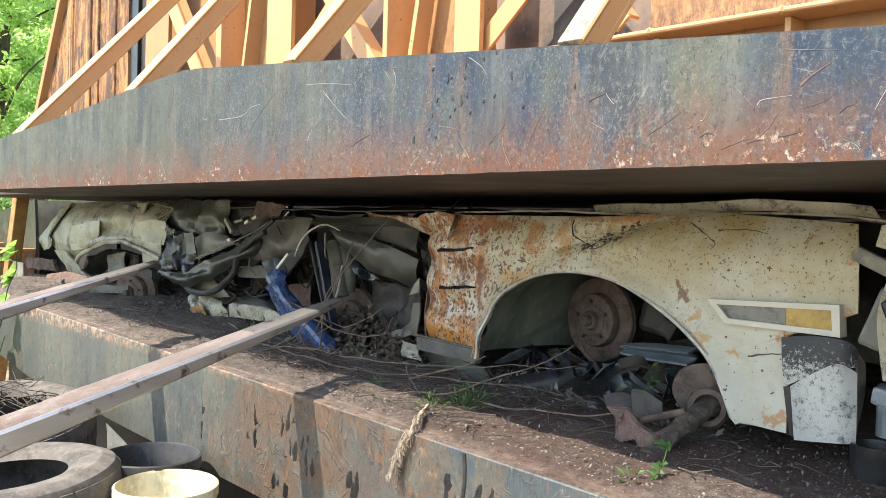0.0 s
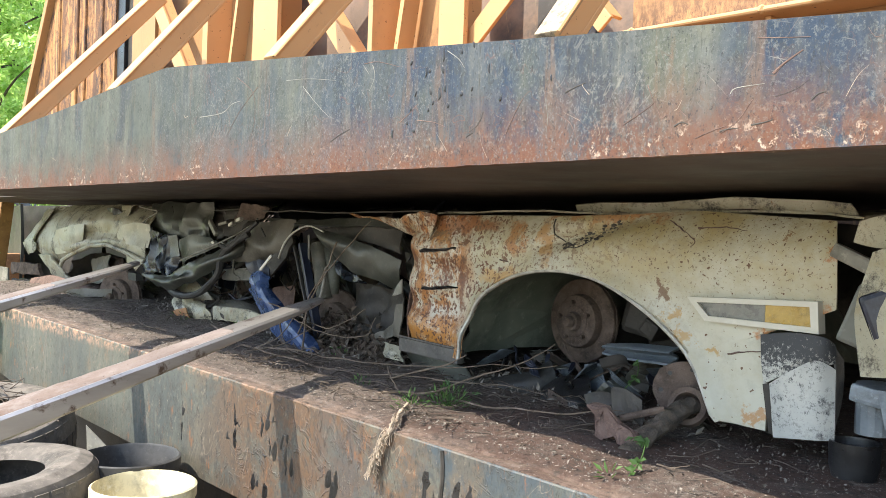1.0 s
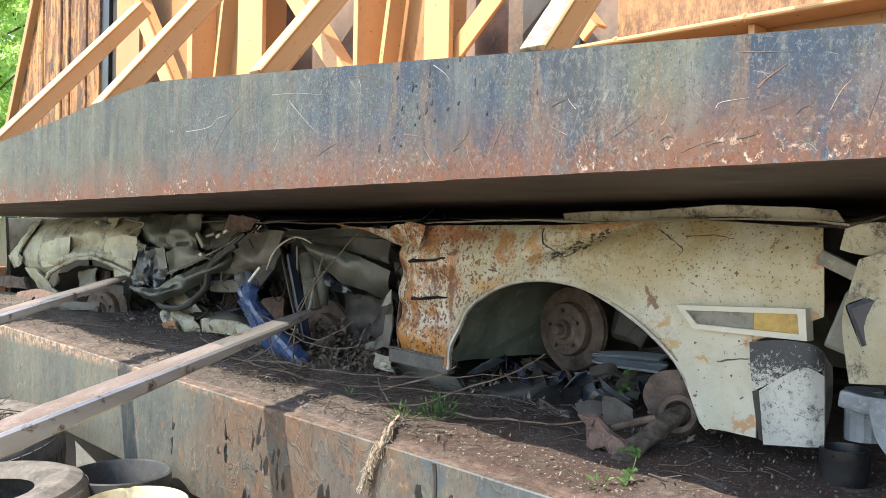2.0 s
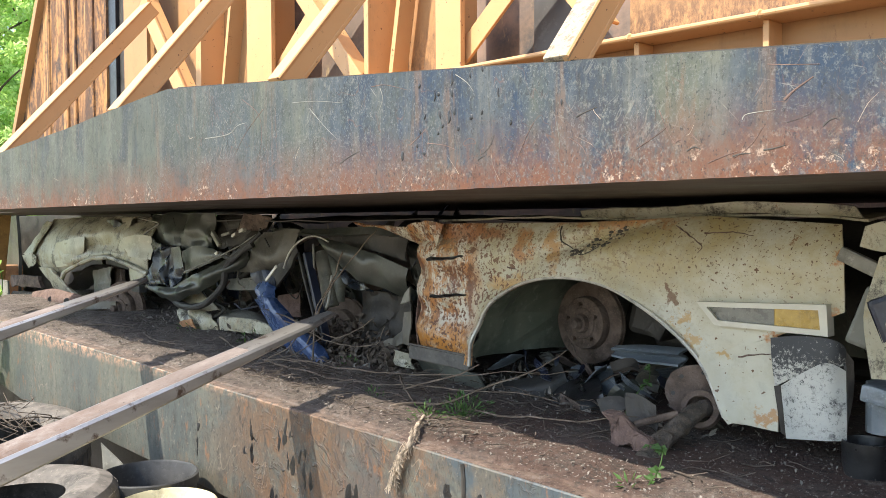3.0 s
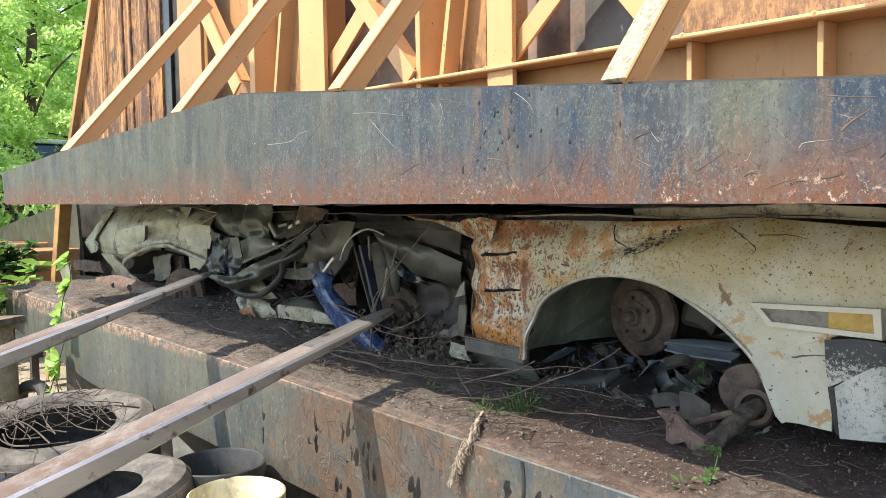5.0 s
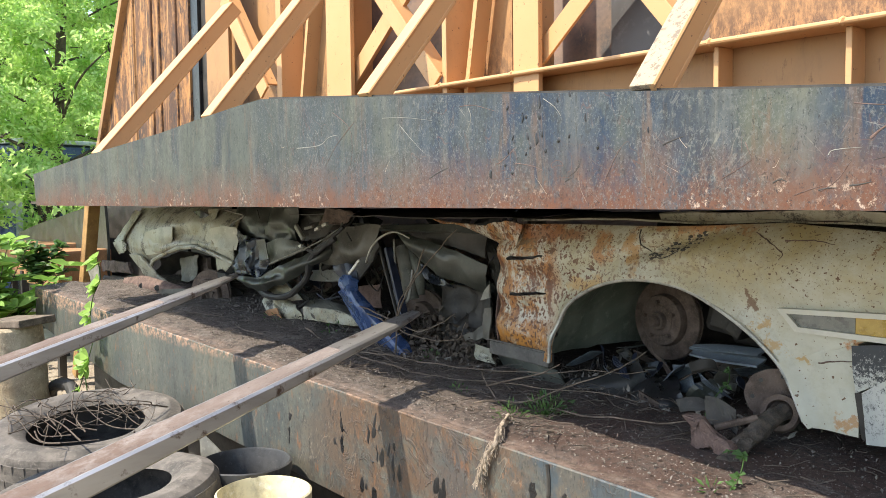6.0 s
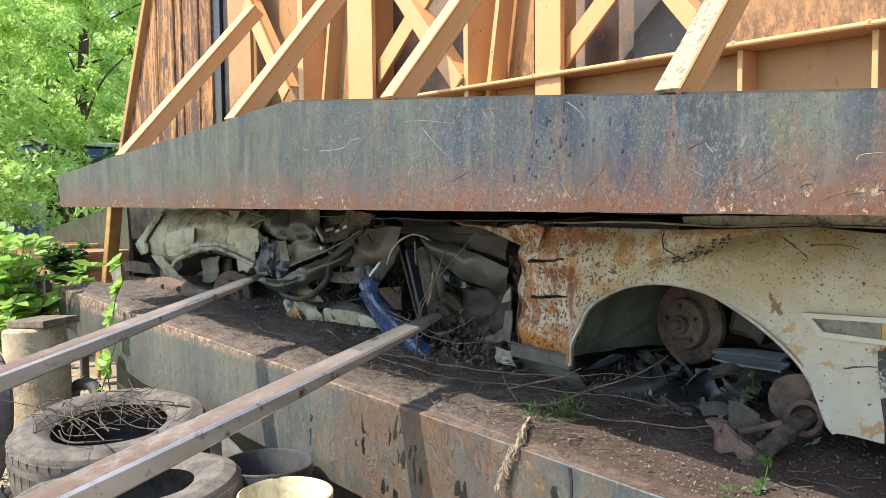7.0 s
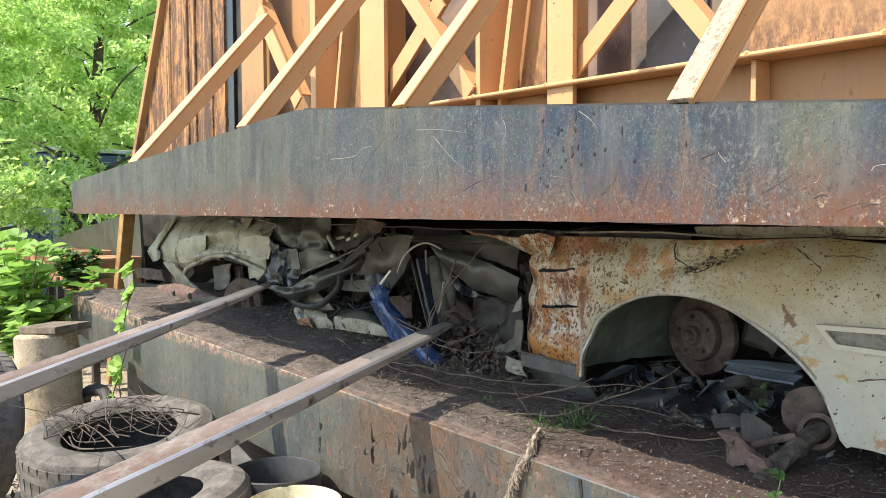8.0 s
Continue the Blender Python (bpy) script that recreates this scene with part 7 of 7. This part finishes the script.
vine([(-0.93, 1.5, 0.765), (-0.932, 1.56, 0.8), (-0.95, 1.6, 0.83), (-0.99, 1.62, 0.825)], 5, 0.017, "small vine creeping over the axle stub")
vine([(-1.2, 1.85, 0.8), (-1.19, 1.87, 0.86), (-1.16, 1.88, 0.9), (-1.17, 1.9, 0.93)], 6, 0.016, "small vine inside the wheel arch")


def weed(at, n, size, seed, reach):
    r = random.Random(seed)
    t = thing("weed", at, "small green weed growing in the soil", "weed", "weeds on the bed")
    lv = bmesh.new()
    for k in range(n):
        d = rand_dir(r)
        d.z = abs(d.z)
        p = Vector(at) + Vector((d.x, d.y, d.z * 0.8)) * reach * r.random()
        leaf_quad(lv, p, rand_dir(r) * 0.6 + d, (Vector((0, -0.3, 1)) + rand_dir(r) * 0.5).normalized(), size * r.uniform(0.6, 1.3), size * 0.35)
    part("foliage", lv, WEED, t)


weed((-1.53, 1.64, 0.79), 260, 0.017, 1, 0.075)
weed((-1.6, 1.58, 0.785), 120, 0.014, 2, 0.06)
weed((-1.85, 1.62, 0.79), 60, 0.016, 3, 0.045)
weed((-2.25, 1.84, 0.805), 30, 0.018, 4, 0.06)
weed((-2.85, 1.85, 0.82), 22, 0.02, 5, 0.06)
weed((-0.96, 1.5, 0.77), 10, 0.022, 6, 0.03)
weed((-3.3, 1.85, 0.83), 16, 0.02, 7, 0.05)

# ---- rope, twigs and grit ----
r = random.Random(5)
rp = thing("frayed_rope", (-1.48, 1.42, 0.78), "frayed tan rope end hanging over the bed's edge", "rope")
line = bend([(-1.56, 1.53, 0.803), (-1.52, 1.47, 0.797), (-1.485, 1.425, 0.787), (-1.495, 1.408, 0.76), (-1.52, 1.406, 0.715), (-1.53, 1.406, 0.68)], 6)
bm = bmesh.new()
tube(bm, line, 0.0055, 8, 0.7)
part("strand", crumple(crumple(bm, 0.006, 30), 0.004, 80), ROPE, rp)
bm = bmesh.new()
for k in range(170):
    p = r.choice(line + line[-8:]) + rand_dir(r) * 0.004
    tube(bm, [p, p + rand_dir(r) * 0.009, p + rand_dir(r) * 0.014 + Vector((0, -0.003, -0.016))], 0.0009, 4)
tagged(part("frayed_fringe", bm, ROPE, rp), kind="stuff")


def twig(pts, rad, label="thin dry twig lying over the soil"):
    bm = bmesh.new()
    tube(bm, bend(pts, 8), rad, 6, 0.4)
    crumple(bm, 0.014, 7)
    crumple(bm, 0.004, 30)
    solo("twig", bm, TWIG, label, "twig", "dry twigs", smooth=True)


for pts in (
    [(-2.9, 1.75, 0.86), (-2.6, 1.72, 0.82), (-2.3, 1.7, 0.83), (-2.0, 1.74, 0.84), (-1.7, 1.8, 0.86), (-1.4, 1.9, 0.89)],
    [(-2.5, 1.68, 0.82), (-2.2, 1.66, 0.82), (-1.9, 1.7, 0.82), (-1.6, 1.72, 0.84), (-1.35, 1.78, 0.84)],
    [(-2.5, 1.85, 0.82), (-2.4, 1.83, 0.95), (-2.33, 1.84, 1.08), (-2.2, 1.87, 1.2), (-2.14, 1.88, 1.25)],
    [(-2.42, 1.82, 0.8), (-2.39, 1.82, 0.95), (-2.36, 1.83, 1.02)],
    [(-2.75, 1.85, 0.96), (-2.5, 1.86, 0.92), (-2.3, 1.85, 0.9), (-2.15, 1.87, 0.97)],
    [(-2.62, 1.7, 0.8), (-2.5, 1.78, 0.85), (-2.46, 1.84, 0.95)],
    [(-2.55, 1.62, 0.81), (-2.45, 1.75, 0.83), (-2.38, 1.84, 0.9)],
    [(-1.75, 1.56, 0.79), (-1.55, 1.66, 0.84), (-1.42, 1.82, 0.92), (-1.38, 1.86, 0.95)],
    [(-1.7, 1.75, 0.8), (-1.5, 1.66, 0.81), (-1.2, 1.7, 0.83), (-1.1, 1.75, 0.84)],
    [(-1.9, 1.75, 0.84), (-1.7, 1.62, 0.8), (-1.55, 1.55, 0.79)],
    [(-1.78, 1.66, 0.82), (-1.62, 1.7, 0.88), (-1.56, 1.72, 0.92)],
    [(-3.4, 1.7, 0.84), (-3.1, 1.64, 0.83), (-2.9, 1.68, 0.84)],
    [(-4.0, 1.65, 0.85), (-3.8, 1.6, 0.85), (-3.5, 1.7, 0.85)],
):
    twig(pts, 0.0031)
bm = bmesh.new()
r = random.Random(8)
for k in range(620):
    x, y = r.choice((r.uniform(-2.4, -1.3), r.uniform(-4.5, -0.8))), 1.5 + 0.5 * r.random() ** 1.3
    a, l = r.random() * math.tau, r.uniform(0.02, 0.1)
    z = bed_z(x) + 0.022 + r.random() * 0.02
    d = Vector((math.cos(a), math.sin(a), r.uniform(-0.1, 0.2))) * l
    p = Vector((x, y, z))
    tube(bm, [p, p + d * 0.5 + rand_dir(r) * 0.01, p + d], r.uniform(0.0008, 0.002), 4, 0.5)
solo("twig_litter", bm, DEADTWIG, "scattered broken twigs and dry stems on the soil", "twigs", kind="stuff")
bm = bmesh.new()
for k in range(15000):
    x, y = r.uniform(-5.2, 0.2), 1.45 + 0.75 * r.random() ** 1.4
    s = 0.0013 + 0.0036 * r.random() ** 4
    bmesh.ops.create_icosphere(bm, subdivisions=1, radius=s, matrix=Matrix.Translation((x, y, bed_z(x) + 0.02 + 0.008 * r.random())) @ Matrix.Diagonal((1, r.uniform(0.6, 1.2), 0.6, 1))) if k < 1000 else leaf_quad(bm, Vector((x, y, bed_z(x) + 0.024 + 0.01 * r.random())), rand_dir(r), Vector((0, 0, 1)) + rand_dir(r) * 0.4, s * 2.2, s * 1.5)
solo("grit", bm, STONE, "grey grit, flakes and crumbs on the soil", "grit", kind="stuff")
bm = bmesh.new()
for k in range(1700):
    x = r.choice((r.uniform(-3.9, -2.0), r.uniform(-3.0, -1.95), r.uniform(-1.85, -1.0)))
    f = r.random()
    y = 1.78 + 0.4 * f if x < -1.9 else 1.9 + 0.5 * f
    s = r.uniform(0.006, 0.022)
    leaf_quad(bm, Vector((x, y, bed_z(x) + 0.02 + 0.07 * f * r.random())), rand_dir(r), Vector((0, -0.6, 1)) + rand_dir(r) * 0.7, s * 1.6, s * 0.6)
solo("rust_flakes", bm, STONE, "heaped grey flakes and dead leaves under the wrecks", "debris", kind="stuff")
# dry twigs heaped in the tyre
bm = bmesh.new()
for k in range(60):
    a = r.random() * math.tau
    p = Vector((-3.2 + r.uniform(-0.22, 0.2), 1.0 + r.uniform(-0.22, 0.2), 0.56 + r.random() * 0.06))
    d = Vector((math.cos(a), math.sin(a) * 0.6, r.uniform(-0.05, 0.35))) * r.uniform(0.12, 0.34)
    tube(bm, bend([p - d * 0.5, p + rand_dir(r) * 0.05, p + d * 0.8], 5), r.uniform(0.0015, 0.0032), 5, 0.4)
solo("twig_heap", bm, DEADTWIG, "heap of dry twigs lying in a tyre", "twigs", kind="stuff")
# grass and leaf litter on the ground by the bed
bm = bmesh.new()
for k in range(2500):
    x, y = r.uniform(-9, -2.5), r.uniform(0.2, 1.9)
    if -5.4 < x and y > 1.35:
        continue
    leaf_quad(bm, Vector((x, y, GROUND_Z + 0.01)), Vector((r.uniform(-1, 1), r.uniform(-1, 1), r.uniform(0.0, 0.8))), Vector((0, 0, 1)), r.uniform(0.03, 0.08), 0.02)
solo("leaf_litter", bm, TWIG, "dry leaf litter on the soil", "leaf litter", kind="stuff")

# scattered small metal scraps inside the arch and on the bed
r = random.Random(14)
for k in range(60):
    c = Vector((r.uniform(-1.75, -0.95), r.uniform(1.96, 2.35), r.uniform(0.79, 0.87)))
    s = r.uniform(0.02, 0.07)
    d = Vector((r.uniform(-1, 1), r.uniform(-0.6, 0.6), r.uniform(-0.7, 0.7))) * s
    e = Vector((r.uniform(-1, 1), r.uniform(-0.6, 0.6), r.uniform(-0.7, 0.7))) * s * 0.6
    solo("scrap_piece", sheet([[c - d - e, c - e, c + d - e * 0.5], [c - d + e, c + e * 1.2, c + d + e]], 0.003, 0.015, 12, 4), r.choice((NAVY, BLUEDARK, BROWNGREY, BLUEDARK, BLACK, BROWNGREY, BRAKE, DARKGREEN)), "torn piece of scrap metal under the wheel arch", "scrap", "scraps in the arch")

# larger scraps under the wheel arch
solo("bumper_scrap", sheet([[(-1.841, 1.98, 0.783), (-1.719, 2.00, 0.804), (-1.616, 2.03, 0.829), (-1.559, 2.06, 0.868)], [(-1.813, 1.96, 0.770), (-1.682, 1.97, 0.790), (-1.572, 2.00, 0.817), (-1.531, 2.04, 0.850)], [(-1.795, 1.96, 0.748), (-1.671, 1.97, 0.768), (-1.562, 2.00, 0.790), (-1.524, 2.04, 0.811)]], 0.008, 0.005, 9, 6), HOSE, "long curved black bumper scrap under the wheel arch", "scrap", "scraps in the arch", smooth=True)
lamp_box = thing("lamp_housing", (-1.433, 1.97, 0.765), "broken black lamp housing with a brown back plate", "lamp housing")
part("shell", sheet([[(-1.536, 2.00, 0.800), (-1.497, 2.03, 0.835), (-1.424, 2.06, 0.844)], [(-1.517, 1.98, 0.771), (-1.416, 1.96, 0.800), (-1.368, 2.00, 0.823)], [(-1.497, 1.98, 0.743), (-1.407, 1.96, 0.752), (-1.364, 2.00, 0.767)]], 0.006, 0.006, 12, 6), BLACK, lamp_box, "", True)
part("back_plate", sheet([[(-1.483, 1.96, 0.817), (-1.411, 1.95, 0.798)], [(-1.480, 1.96, 0.774), (-1.404, 1.95, 0.773)]], 0.004, 0.002, 12, 5), BRAKE, lamp_box, "brown metal plate")
solo("pale_scrap", sheet([[(-1.467, 2.10, 0.866), (-1.406, 2.10, 0.881)], [(-1.442, 2.08, 0.833), (-1.387, 2.08, 0.843)], [(-1.420, 2.06, 0.807), (-1.377, 2.06, 0.806)]], 0.005, 0.01, 14, 6), BLUEDARK, "crumpled blue-grey sheet metal under the arch", "scrap", "scraps in the arch", smooth=True)
solo("arm_scrap", sheet([[(-1.346, 2.00, 0.901), (-1.295, 2.00, 0.919), (-1.269, 2.00, 0.910)], [(-1.324, 1.98, 0.884), (-1.278, 1.98, 0.897), (-1.248, 1.98, 0.893)]], 0.008, 0.008, 12, 6), DARKSTEEL, "bent dark grey bracket lying under the arch", "scrap", "scraps in the arch", smooth=True)
solo("dark_scrap", sheet([[(-1.303, 1.90, 0.826), (-1.245, 1.90, 0.842), (-1.200, 1.88, 0.817)], [(-1.281, 1.88, 0.804), (-1.216, 1.88, 0.819), (-1.156, 1.86, 0.800)]], 0.006, 0.01, 12, 6), DARKSTEEL, "torn dark sheet metal under the arch", "scrap", "scraps in the arch", smooth=True)
bm = bmesh.new()
r = random.Random(61)
for k in range(900):
    x = r.uniform(-2.6, -2.02)
    f = r.random()
    p = Vector((x, 1.84 + 0.22 * f, bed_z(x) + 0.02 + 0.13 * f * r.random()))
    s = r.uniform(0.008, 0.024)
    leaf_quad(bm, p, rand_dir(r), Vector((0, -0.8, 0.8)) + rand_dir(r) * 0.7, s * 1.6, s, s > 0.018)
solo("dead_leaves", bm, DEADTWIG, "brown dead leaves caught under the crushed car", "dead leaves", kind="stuff")
for pts in (
    [(-2.30, 1.86, 1.18), (-2.34, 1.84, 1.08), (-2.4, 1.83, 0.98), (-2.42, 1.83, 0.88), (-2.41, 1.82, 0.8)],
    [(-2.62, 1.84, 0.93), (-2.5, 1.83, 0.92), (-2.38, 1.83, 0.895), (-2.25, 1.84, 0.88), (-2.12, 1.85, 0.9), (-2.08, 1.86, 0.95)],
    [(-2.56, 1.82, 0.9), (-2.48, 1.8, 0.83), (-2.42, 1.77, 0.8)],
    [(-2.6, 1.8, 0.83), (-2.45, 1.78, 0.81), (-2.25, 1.78, 0.8), (-2.0, 1.8, 0.8)],
):
    twig(pts, 0.0028, "thin pale vine stem hanging among the wreckage")
